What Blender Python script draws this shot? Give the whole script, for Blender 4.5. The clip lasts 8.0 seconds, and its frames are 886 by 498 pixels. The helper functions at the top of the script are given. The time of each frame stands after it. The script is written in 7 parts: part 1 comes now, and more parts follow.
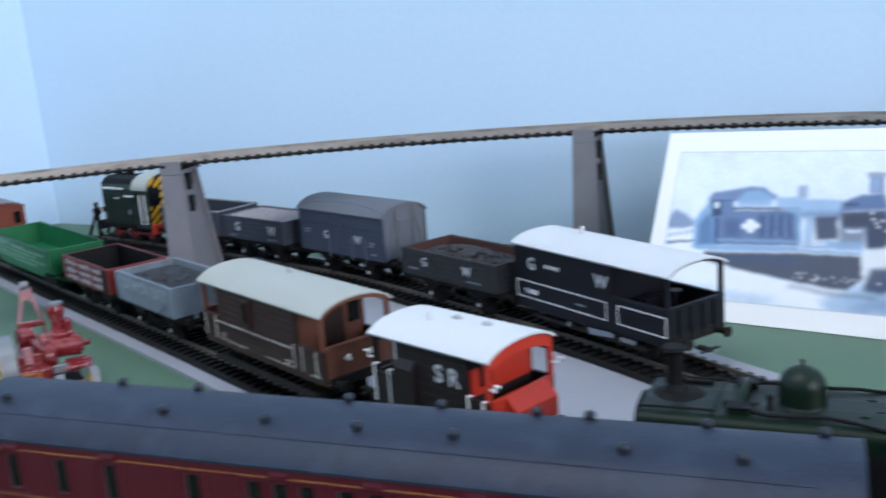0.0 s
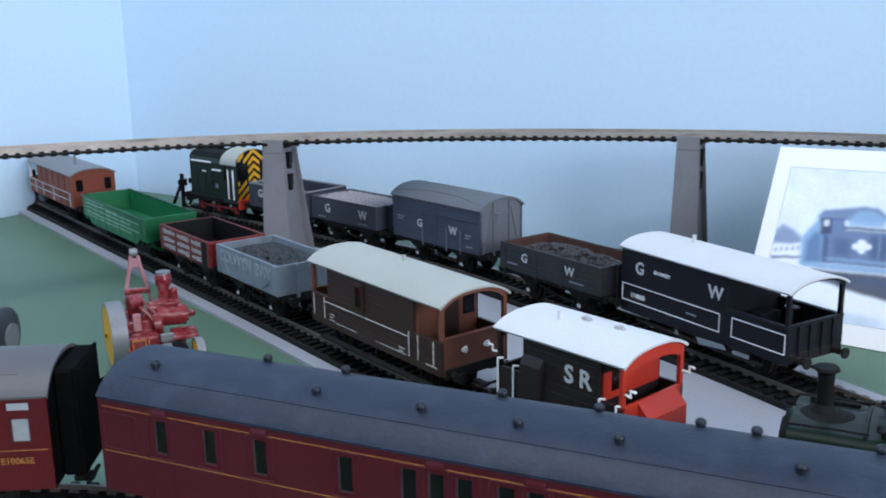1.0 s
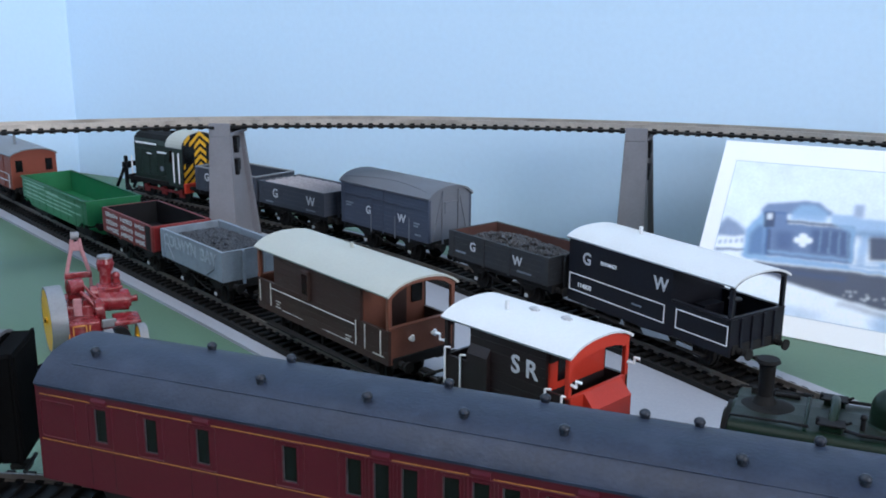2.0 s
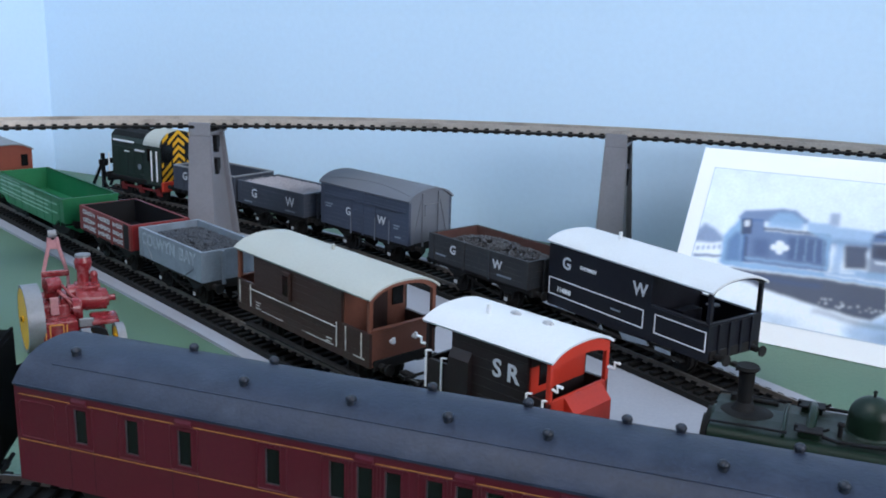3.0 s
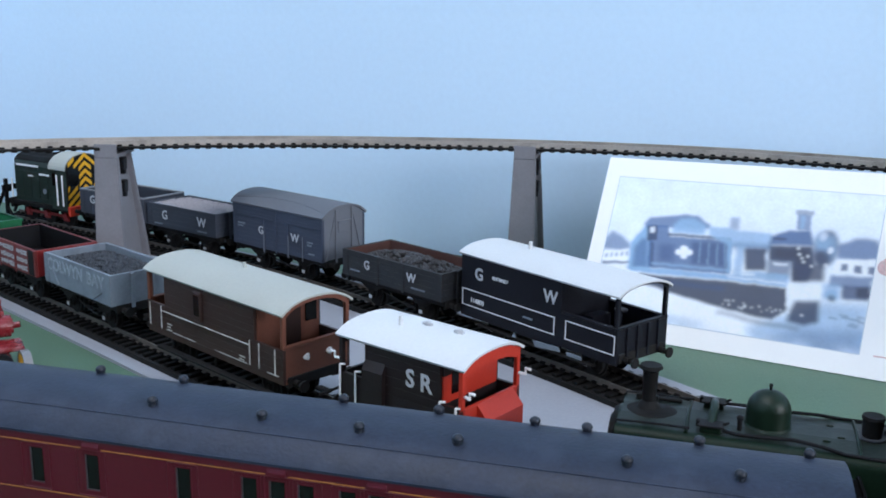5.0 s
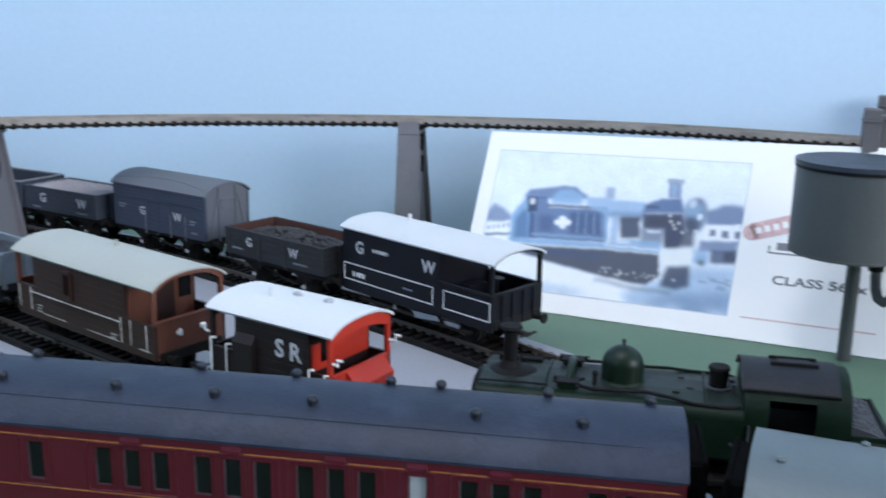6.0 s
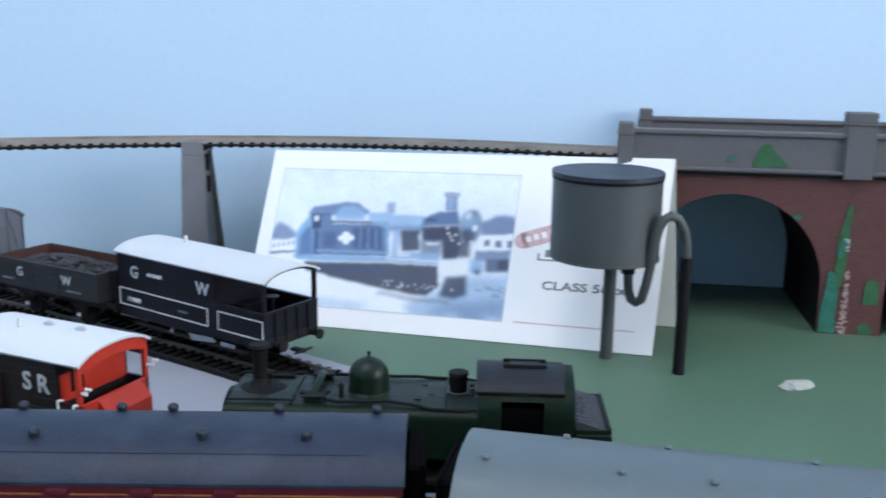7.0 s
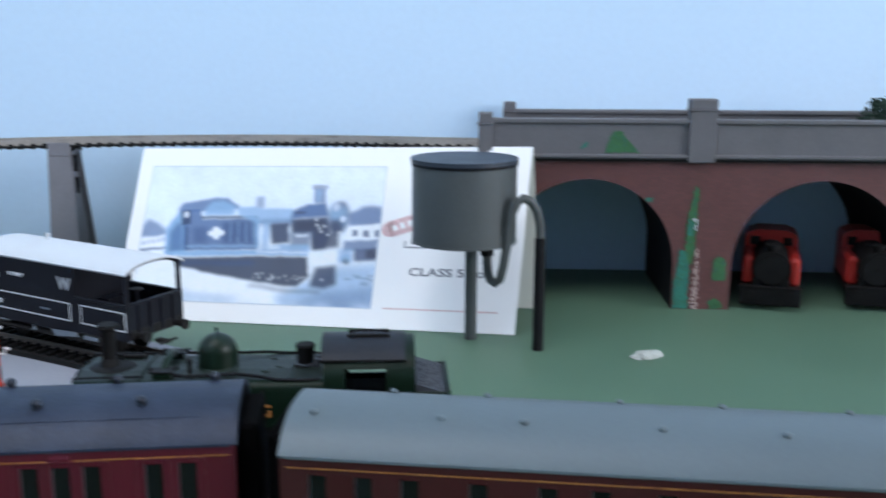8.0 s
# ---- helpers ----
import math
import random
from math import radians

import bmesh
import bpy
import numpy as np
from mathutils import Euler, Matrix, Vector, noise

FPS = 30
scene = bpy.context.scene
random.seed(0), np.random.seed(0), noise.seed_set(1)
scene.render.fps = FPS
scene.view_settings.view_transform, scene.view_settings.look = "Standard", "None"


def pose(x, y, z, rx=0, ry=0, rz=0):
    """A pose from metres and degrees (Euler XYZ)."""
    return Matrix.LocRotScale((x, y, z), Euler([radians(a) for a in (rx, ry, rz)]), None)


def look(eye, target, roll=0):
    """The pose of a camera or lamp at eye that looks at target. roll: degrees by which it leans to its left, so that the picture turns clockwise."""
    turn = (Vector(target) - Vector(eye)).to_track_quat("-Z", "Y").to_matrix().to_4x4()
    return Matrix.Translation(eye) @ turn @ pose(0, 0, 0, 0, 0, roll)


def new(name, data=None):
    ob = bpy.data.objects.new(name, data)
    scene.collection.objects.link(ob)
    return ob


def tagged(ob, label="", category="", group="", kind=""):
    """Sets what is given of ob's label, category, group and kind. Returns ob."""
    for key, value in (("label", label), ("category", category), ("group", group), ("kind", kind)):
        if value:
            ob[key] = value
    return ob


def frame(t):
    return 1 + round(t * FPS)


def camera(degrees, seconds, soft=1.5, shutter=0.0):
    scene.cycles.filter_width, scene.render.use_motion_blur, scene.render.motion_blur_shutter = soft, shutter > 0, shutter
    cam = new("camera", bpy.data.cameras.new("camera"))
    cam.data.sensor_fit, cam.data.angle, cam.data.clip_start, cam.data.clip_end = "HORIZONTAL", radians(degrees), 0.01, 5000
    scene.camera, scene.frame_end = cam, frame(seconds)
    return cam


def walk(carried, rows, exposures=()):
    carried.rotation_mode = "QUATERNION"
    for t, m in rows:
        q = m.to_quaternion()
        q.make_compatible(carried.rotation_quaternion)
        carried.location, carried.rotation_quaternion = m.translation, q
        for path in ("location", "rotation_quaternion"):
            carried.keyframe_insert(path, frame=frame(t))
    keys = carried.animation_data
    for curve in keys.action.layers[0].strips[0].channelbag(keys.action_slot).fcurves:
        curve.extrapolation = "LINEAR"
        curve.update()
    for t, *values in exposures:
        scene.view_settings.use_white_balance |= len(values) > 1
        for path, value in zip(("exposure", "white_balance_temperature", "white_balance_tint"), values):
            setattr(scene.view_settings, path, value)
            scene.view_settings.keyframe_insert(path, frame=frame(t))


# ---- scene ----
cam = camera(49.28, 8.0, soft=1.8, shutter=0.5)
PATH = [
    (0, (0.0147, -0.1944, 0.1505), (-0.1673, 0.2573, 0.0369), -4.69),
    (0.5, (-0.0130, -0.2052, 0.1507), (-0.2182, 0.2361, 0.0362), -2.84),
    (1, (-0.0166, -0.2066, 0.1534), (-0.2154, 0.2370, 0.0363), -0.95),
    (1.5, (-0.0164, -0.2051, 0.1537), (-0.1994, 0.2438, 0.0314), -0.04),
    (3, (-0.0196, -0.2066, 0.1546), (-0.1810, 0.2504, 0.0316), 1.69),
    (3.5, (-0.0195, -0.2105, 0.1553), (-0.1682, 0.2526, 0.0393), 2.05),
    (4, (-0.0178, -0.2096, 0.1544), (-0.1479, 0.2593, 0.0393), 1.48),
    (5.3, (-0.0131, -0.2090, 0.1537), (-0.1341, 0.2632, 0.0422), 0.74),
    (5.5, (-0.0107, -0.2102, 0.1545), (-0.1278, 0.2633, 0.0445), 0.43),
    (6, (0.0009, -0.2102, 0.1493), (-0.0774, 0.2688, 0.0291), 0.91),
    (6.1, (0.0007, -0.2113, 0.1499), (-0.0697, 0.2684, 0.0280), 1.08),
    (6.5, (0.0064, -0.2125, 0.1542), (-0.0429, 0.2713, 0.0379), 1.79),
    (7, (0.0302, -0.2154, 0.1528), (0.0345, 0.2719, 0.0406), 0.84),
    (7.1, (0.0281, -0.2169, 0.1523), (0.0397, 0.2707, 0.0424), 0.90),
    (7.5, (0.0279, -0.2229, 0.1519), (0.0507, 0.2656, 0.0474), 0.52),
    (7.7, (0.0360, -0.2281, 0.1510), (0.0658, 0.2599, 0.0462), 0.38),
    (8, (0.0501, -0.2320, 0.1447), (0.1021, 0.2538, 0.0385), 0.21),
]
walk(cam, [(t, look(eye, target, roll)) for t, eye, target, roll in PATH])

# World, room light and exposure
world = bpy.data.worlds.new("room_world")
scene.world = world
world.use_nodes = True
sky = world.node_tree.nodes.new("ShaderNodeTexSky")
sky.sky_type = "NISHITA"
sky.sun_disc = False
sky.sun_elevation = radians(40)
sky.sun_rotation = radians(110)
world.node_tree.links.new(sky.outputs[0], world.node_tree.nodes["Background"].inputs[0])
world.node_tree.nodes["Background"].inputs[1].default_value = 0.10


def area_lamp(name, m, sx, sy, power, colour):
    data = bpy.data.lights.new(name, "AREA")
    data.shape, data.size, data.size_y, data.energy, data.color = "RECTANGLE", sx, sy, power, colour
    ob = new(name, data)
    ob.matrix_world = m
    return ob


# daylight in the window opening of the east wall, and the ceiling lamp
area_lamp("window_daylight", look((2.30, -1.20, 0.80), (-0.1, 0.1, 0.1)), 1.3, 1.1, 56, (0.875, 0.905, 1.0))
area_lamp("ceiling_lamp_light", look((-0.42, -0.50, 1.52), (-0.42, -0.50, 0.0)), 0.9, 0.9, 14.7, (0.945, 0.945, 1.0))

# Materials
MATS = {}


def paint(name, base, rough=0.5, metal=0.0, var=0.10, big=60.0, fine=900.0, bump=0.15, dirt=None, dirt_amount=0.0, rand=0.0, spec=0.36):
    """A painted or moulded surface: two scales of colour variation, fine relief and, if given, blotches of a second
    colour.
    """
    if name in MATS:
        return MATS[name]
    m = bpy.data.materials.new(name)
    m.use_nodes = True
    nt = m.node_tree
    b = nt.nodes["Principled BSDF"]
    b.inputs["Roughness"].default_value, b.inputs["Metallic"].default_value = rough, metal
    b.inputs["Specular IOR Level"].default_value = spec
    tc = nt.nodes.new("ShaderNodeTexCoord")
    n1, n2 = nt.nodes.new("ShaderNodeTexNoise"), nt.nodes.new("ShaderNodeTexNoise")
    n1.inputs["Scale"].default_value, n2.inputs["Scale"].default_value = big, fine
    n1.inputs["Detail"].default_value, n2.inputs["Detail"].default_value = 4, 3
    for n in (n1, n2):
        nt.links.new(tc.outputs["Object"], n.inputs["Vector"])
    add = nt.nodes.new("ShaderNodeMath")
    add.operation = "ADD"
    nt.links.new(n1.outputs["Fac"], add.inputs[0])
    nt.links.new(n2.outputs["Fac"], add.inputs[1])
    ramp = nt.nodes.new("ShaderNodeMapRange")
    ramp.inputs["From Min"].default_value, ramp.inputs["From Max"].default_value = 0.6, 1.4
    ramp.inputs["To Min"].default_value, ramp.inputs["To Max"].default_value = 1 - var, 1 + var
    nt.links.new(add.outputs[0], ramp.inputs["Value"])
    mul = nt.nodes.new("ShaderNodeVectorMath")
    mul.operation = "SCALE"
    mul.inputs[0].default_value = base
    nt.links.new(ramp.outputs[0], mul.inputs["Scale"])
    colour = mul.outputs["Vector"]
    if rand:
        info = nt.nodes.new("ShaderNodeObjectInfo")
        rr = nt.nodes.new("ShaderNodeMapRange")
        rr.inputs["To Min"].default_value, rr.inputs["To Max"].default_value = 1 - rand, 1 + rand
        nt.links.new(info.outputs["Random"], rr.inputs["Value"])
        mul2 = nt.nodes.new("ShaderNodeVectorMath")
        mul2.operation = "SCALE"
        nt.links.new(colour, mul2.inputs[0])
        nt.links.new(rr.outputs[0], mul2.inputs["Scale"])
        colour = mul2.outputs["Vector"]
    if dirt:
        n3 = nt.nodes.new("ShaderNodeTexNoise")
        n3.inputs["Scale"].default_value, n3.inputs["Detail"].default_value = big * 2.3, 6
        nt.links.new(tc.outputs["Object"], n3.inputs["Vector"])
        dr = nt.nodes.new("ShaderNodeMapRange")
        dr.inputs["From Min"].default_value, dr.inputs["From Max"].default_value = 0.5, 0.72
        dr.inputs["To Max"].default_value = dirt_amount
        nt.links.new(n3.outputs["Fac"], dr.inputs["Value"])
        mix = nt.nodes.new("ShaderNodeMix")
        mix.data_type = "RGBA"
        nt.links.new(dr.outputs[0], mix.inputs["Factor"])
        nt.links.new(colour, mix.inputs["A"])
        mix.inputs["B"].default_value = (*dirt, 1)
        colour = mix.outputs["Result"]
    nt.links.new(colour, b.inputs["Base Color"])
    rv = nt.nodes.new("ShaderNodeMapRange")
    rv.inputs["To Min"].default_value, rv.inputs["To Max"].default_value = max(rough - 0.12, 0.03), min(rough + 0.12, 1)
    nt.links.new(n1.outputs["Fac"], rv.inputs["Value"])
    nt.links.new(rv.outputs[0], b.inputs["Roughness"])
    if bump:
        bp = nt.nodes.new("ShaderNodeBump")
        bp.inputs["Strength"].default_value, bp.inputs["Distance"].default_value = bump, 0.0004
        nt.links.new(n2.outputs["Fac"], bp.inputs["Height"])
        nt.links.new(bp.outputs[0], b.inputs["Normal"])
    MATS[name] = m
    return m


WALL = paint("wall_paint_blue", (0.606, 0.775, 0.935), 0.75, var=0.03, big=3, fine=260, bump=0.25)
GREEN_BOARD = paint("green_baseboard_paint", (0.090, 0.160, 0.104), 0.5, var=0.12, big=14, fine=700, bump=0.5)
GREY_BED = paint("grey_trackbed_paint", (0.30, 0.31, 0.345), 0.85, var=0.08, big=20, fine=800, bump=0.4)
CEILING = paint("ceiling_white", (0.8, 0.8, 0.79), 0.9, var=0.03, big=2, fine=100)
FLOOR = paint("room_carpet", (0.22, 0.20, 0.18), 0.95, var=0.15, big=6, fine=400, bump=0.5)
SLEEPER = paint("black_plastic_sleeper", (0.0050, 0.0047, 0.0048), 0.65, var=0.2, rand=0.25, spec=0.15)
RAIL = paint("tarnished_nickel_rail", (0.16, 0.14, 0.122), 0.45, metal=0.5, var=0.25, big=90)
STONE_GREY = paint("grey_stone_plastic", (0.122, 0.118, 0.124), 0.62, var=0.10, big=40, fine=700, dirt=(0.10, 0.10, 0.105), dirt_amount=0.4)
PIER_GREY = paint("grey_pier_plastic", (0.20, 0.196, 0.213), 0.6, var=0.08, big=40, fine=700, dirt=(0.14, 0.14, 0.15), dirt_amount=0.4)
WORN_LINE = paint("worn_white_line", (0.50, 0.49, 0.46), 0.6, var=0.3, big=90, dirt=(0.07, 0.035, 0.028), dirt_amount=0.85)
PALE_MARK = paint("pale_marking_and_glint", (0.42, 0.43, 0.45), 0.7, var=0.25, big=400)
DECK_RAIL = paint("pale_tan_rail", (0.52, 0.46, 0.40), 0.42, metal=0.6, var=0.2, big=25, dirt=(0.16, 0.13, 0.11), dirt_amount=0.5)
GANGWAY = paint("matt_black_bellows", (0.0028, 0.0028, 0.0032), 0.9, var=0.3, spec=0.05)
BUNKER_COAL = paint("dull_slate_coal", (0.042, 0.046, 0.055), 0.6, var=0.3, big=300)
BLACK = paint("black_plastic", (0.0065, 0.0065, 0.008), 0.6, var=0.2, spec=0.18)
DARK_BED = paint("dark_track_underlay", (0.007, 0.0068, 0.0072), 0.9, var=0.3, big=90)
BUSH = paint("dark_bush_foliage", (0.020, 0.045, 0.030), 0.8, var=0.5, big=300)
UNDER = paint("sooty_black_underframe", (0.010, 0.0095, 0.0095), 0.75, var=0.3, dirt=(0.035, 0.028, 0.022), dirt_amount=0.3, spec=0.25)
WHITE = paint("white_paint", (0.80, 0.81, 0.82), 0.5, var=0.04)
WHITE_ROOF = paint("white_plastic_roof", (0.62, 0.63, 0.64), 0.55, var=0.05, big=50)
CREAM_ROOF = paint("pale_grey_cream_roof", (0.40, 0.41, 0.37), 0.6, var=0.06, big=40)
GREY_ROOF = paint("mid_grey_roof", (0.19, 0.20, 0.215), 0.6, var=0.08)
GW_GREY = paint("wagon_slate_grey", (0.042, 0.049, 0.066), 0.55, var=0.10, dirt=(0.030, 0.033, 0.042), dirt_amount=0.4)
GW_DARK = paint("wagon_dark_grey", (0.022, 0.024, 0.028), 0.6, var=0.15, dirt=(0.05, 0.045, 0.04), dirt_amount=0.3)
GW_VAN = paint("van_slate_blue_grey", (0.046, 0.058, 0.088), 0.55, var=0.08)
VAN_ROOF = paint("van_roof_grey", (0.135, 0.145, 0.168), 0.6, var=0.08)
TOAD = paint("brake_van_near_black", (0.0055, 0.006, 0.0105), 0.5, var=0.25, spec=0.25)
LIGHT_GREY = paint("pale_wagon_grey", (0.185, 0.218, 0.256), 0.6, var=0.12, dirt=(0.11, 0.13, 0.155), dirt_amount=0.6)
RED_WAGON = paint("wagon_red", (0.22, 0.016, 0.016), 0.5, var=0.15)
RED_DULL = paint("wagon_wine_red", (0.15, 0.022, 0.022), 0.55, var=0.2)
BOGIE_GREEN = paint("bright_green_plastic", (0.010, 0.140, 0.052), 0.42, var=0.16, big=90)
BRICK_RED = paint("brake_van_brick_red", (0.20, 0.042, 0.022), 0.55, var=0.12)
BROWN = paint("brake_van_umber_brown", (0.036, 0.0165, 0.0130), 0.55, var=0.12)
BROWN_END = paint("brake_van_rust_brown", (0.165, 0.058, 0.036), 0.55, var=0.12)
SR_BROWN = paint("brake_van_dark_umber", (0.0125, 0.0072, 0.0078), 0.55, var=0.15)
ENGINE_RED = paint("toy_engine_red", (0.30, 0.018, 0.014), 0.36, var=0.12)
SR_RED = paint("brake_van_vermilion", (0.50, 0.036, 0.018), 0.45, var=0.06)
RUSTY_INSIDE = paint("oxide_brown_inside", (0.080, 0.033, 0.026), 0.75, var=0.2)
COAL = paint("grey_coal_lumps", (0.052, 0.050, 0.053), 0.6, var=0.65, big=300, fine=1500, bump=0.6)
BALLAST = paint("pale_stone_chips", (0.42, 0.39, 0.405), 0.9, var=0.25, big=500, fine=2500, bump=0.8)
COACH_MAROON = paint("coach_maroon", (0.074, 0.0046, 0.0122), 0.36, var=0.08, big=30)
COACH_LAKE = paint("coach_brown_lake", (0.040, 0.0046, 0.0052), 0.42, var=0.15, big=30)
COACH_CRIMSON = paint("coach_crimson", (0.085, 0.007, 0.010), 0.36, var=0.08, big=30)
COACH_ROOF_BLUE = paint("coach_roof_slate", (0.0155, 0.0225, 0.042), 0.48, var=0.28, big=45, bump=0.3, spec=0.28, dirt=(0.036, 0.046, 0.074), dirt_amount=0.55)
COACH_ROOF_GREY = paint("coach_roof_warm_grey", (0.092, 0.090, 0.096), 0.5, var=0.08, big=30)
COACH_ROOF_PALE = paint("coach_roof_pale_grey", (0.102, 0.130, 0.142), 0.45, var=0.06, big=30)
GOLD = paint("gold_lining", (0.34, 0.145, 0.034), 0.5, var=0.2, big=150, dirt=(0.13, 0.035, 0.02), dirt_amount=0.6)
WINDOW_DARK = paint("dark_glazing", (0.004, 0.0045, 0.005), 0.2, var=0.2, spec=0.3)
WINDOW_PALE = paint("frosted_glazing", (0.32, 0.34, 0.36), 0.3, var=0.1)
LOCO_GREEN = paint("locomotive_green", (0.0042, 0.0135, 0.0075), 0.40, var=0.2, dirt=(0.012, 0.026, 0.017), dirt_amount=0.35, spec=0.24)
LOCO_GREEN_TOP = paint("dusty_green_tank_top", (0.0100, 0.0165, 0.0130), 0.45, var=0.35, big=120, dirt=(0.030, 0.040, 0.035), dirt_amount=0.35, spec=0.25)
CAB_SLATE = paint("dull_slate_cab_roof", (0.0125, 0.0138, 0.0185), 0.48, var=0.3, big=120, spec=0.25)
# dark plastic, deepened to near black to paint shade inside the arches
ARCH_INSIDE = paint("dark_arch_lining_shaded", (0.006, 0.007, 0.009), 0.8, var=0.2, spec=0.15)
GLASS_GLINT = paint("pale_glazing_glint", (0.055, 0.062, 0.066), 0.35, var=0.5, big=300)
TANK_GREEN = paint("satin_tank_green", (0.0040, 0.0125, 0.0068), 0.42, var=0.35, dirt=(0.0085, 0.019, 0.0125), dirt_amount=0.4, spec=0.15)
LOCO_BLACK = paint("locomotive_black", (0.006, 0.0058, 0.006), 0.68, var=0.25, dirt=(0.016, 0.015, 0.015), dirt_amount=0.3, spec=0.15)
SHUNTER_GREEN = paint("shunter_dark_green", (0.011, 0.024, 0.018), 0.4, var=0.35, big=110, dirt=(0.030, 0.044, 0.040), dirt_amount=0.6)
YELLOW = paint("wasp_yellow", (0.70, 0.36, 0.012), 0.5, var=0.1)
# the pale pink blotches paint glossy highlights and wear into the red
DIECAST_RED = paint("die_cast_red", (0.19, 0.014, 0.019), 0.26, var=0.3, big=150, dirt=(0.46, 0.24, 0.25), dirt_amount=0.42, spec=0.5)
WORN_PINK = paint("worn_pink_red", (0.42, 0.20, 0.215), 0.5, var=0.2, big=200)
WHEEL_YELLOW = paint("wheel_yellow", (0.74, 0.38, 0.005), 0.4, var=0.08)
ALUMINIUM = paint("cast_metal_rim", (0.22, 0.225, 0.24), 0.5, metal=0.4, var=0.12)
TANK_GREY = paint("water_tank_grey", (0.072, 0.080, 0.080), 0.5, var=0.08)
TANK_LID = paint("water_tank_lid_slate", (0.030, 0.038, 0.052), 0.45, var=0.1)
CARD_WHITE = paint("white_card", (0.90, 0.89, 0.885), 0.6, var=0.015, bump=0.05)
CARD_EDGE = paint("cream_card", (0.66, 0.66, 0.60), 0.7, var=0.03)
MOSS = paint("painted_moss_green", (0.038, 0.125, 0.050), 0.8, var=0.35, big=160, dirt=(0.030, 0.110, 0.085), dirt_amount=0.8)
IVY_TEAL = paint("painted_ivy_teal", (0.026, 0.150, 0.112), 0.7, var=0.35, big=160, dirt=(0.035, 0.115, 0.050), dirt_amount=0.8)

# Mesh helpers: all lengths below are millimetres, turned into metres by part()


def box(bm, x0, x1, y0, y1, z0, z1, bevel=0.0, m=None):
    r = bmesh.ops.create_cube(bm, size=1)
    vs = r["verts"]
    for v in vs:
        v.co = Vector((x0 + (v.co.x + 0.5) * (x1 - x0), y0 + (v.co.y + 0.5) * (y1 - y0), z0 + (v.co.z + 0.5) * (z1 - z0)))
    if bevel:
        es = list({e for v in vs for e in v.link_edges})
        out = bmesh.ops.bevel(bm, geom=es, offset=bevel, segments=1, affect="EDGES")
        vs = list({v for f in out["faces"] for v in f.verts} | {v for v in vs if v.is_valid})
    if m is not None:
        bmesh.ops.transform(bm, matrix=m, verts=vs)
    return vs


def rod(bm, p, q, r, seg=10, r2=None):
    p, q = Vector(p), Vector(q)
    d = q - p
    m = Matrix.Translation((p + q) / 2) @ d.to_track_quat("Z", "Y").to_matrix().to_4x4()
    bmesh.ops.create_cone(bm, cap_ends=True, segments=seg, radius1=r, radius2=r if r2 is None else r2, depth=d.length, matrix=m)


def ball(bm, c, r, sx=1, sy=1, sz=1, seg=12):
    bmesh.ops.create_uvsphere(bm, u_segments=seg, v_segments=max(seg // 2, 5), radius=r, matrix=Matrix.Translation(c) @ Matrix.Diagonal((sx, sy, sz, 1)))


def prism(bm, profile, x0, x1, axis="x"):
    """A closed outline of (y, z) pairs run from x0 to x1 (axis "x"), or of (x, z) pairs run from y0 to y1 (axis "y")."""
    put = (lambda a, b, s: (s, a, b)) if axis == "x" else (lambda a, b, s: (a, s, b))
    A = [bm.verts.new(put(a, b, x0)) for a, b in profile]
    B = [bm.verts.new(put(a, b, x1)) for a, b in profile]
    n = len(profile)
    fs = [bm.faces.new(A[::-1]), bm.faces.new(B)]
    for i in range(n):
        fs.append(bm.faces.new((A[i], A[(i + 1) % n], B[(i + 1) % n], B[i])))
    bmesh.ops.recalc_face_normals(bm, faces=fs)
    return A + B


def arc_profile(w, z, rise, thick, n=14):
    """A curved roof's cross-section: half width w, eaves at z, crown at z + rise."""
    top = [(w * math.sin(a), z + rise * (1 - (math.sin(a) ** 2) * 0.5 - (math.sin(a) ** 4) * 0.5)) for a in [math.pi / 2 * (2 * i / n - 1) for i in range(n + 1)]]
    low = [(y * (w - thick * 0.6) / w, q - thick) for y, q in reversed(top)]
    return top + low


def tube(bm, points, r, seg=8):
    pts = [Vector(p) for p in points]
    rings = []
    for i, p in enumerate(pts):
        d = (pts[min(i + 1, len(pts) - 1)] - pts[max(i - 1, 0)]).normalized()
        q = d.to_track_quat("Z", "Y").to_matrix()
        rings.append([bm.verts.new(p + q @ Vector((r * math.cos(2 * math.pi * k / seg), r * math.sin(2 * math.pi * k / seg), 0))) for k in range(seg)])
    for a, b in zip(rings, rings[1:]):
        for k in range(seg):
            bm.faces.new((a[k], a[(k + 1) % seg], b[(k + 1) % seg], b[k]))
    bm.faces.new(rings[0][::-1])
    bm.faces.new(rings[-1])


def part(name, bm, material, parent=None, label="", smooth=False, at=None):
    """Links a bmesh in millimetres as one mesh object under a thing or a part."""
    me = bpy.data.meshes.new(name)
    bmesh.ops.scale(bm, vec=(0.001, 0.001, 0.001), verts=bm.verts)
    bm.to_mesh(me)
    bm.free()
    me.materials.append(material)
    if smooth:
        me.shade_smooth()
        me.set_sharp_from_angle(angle=radians(40))
    ob = new(name, me)
    if parent is not None:
        ob.parent = parent
    if at is not None:
        ob.matrix_basis = at
    if label:
        ob["label"] = label
    return ob


def boxpart(name, material, parent, *dims, bevel=0.0, label=""):
    bm = bmesh.new()
    box(bm, *dims, bevel=bevel)
    return part(name, bm, material, parent, label)


def thing(name, m, label, category, group="", kind=""):
    ob = new(name)
    ob.empty_display_size = 0.01
    ob.matrix_world = m
    return tagged(ob, label, category, group, kind)


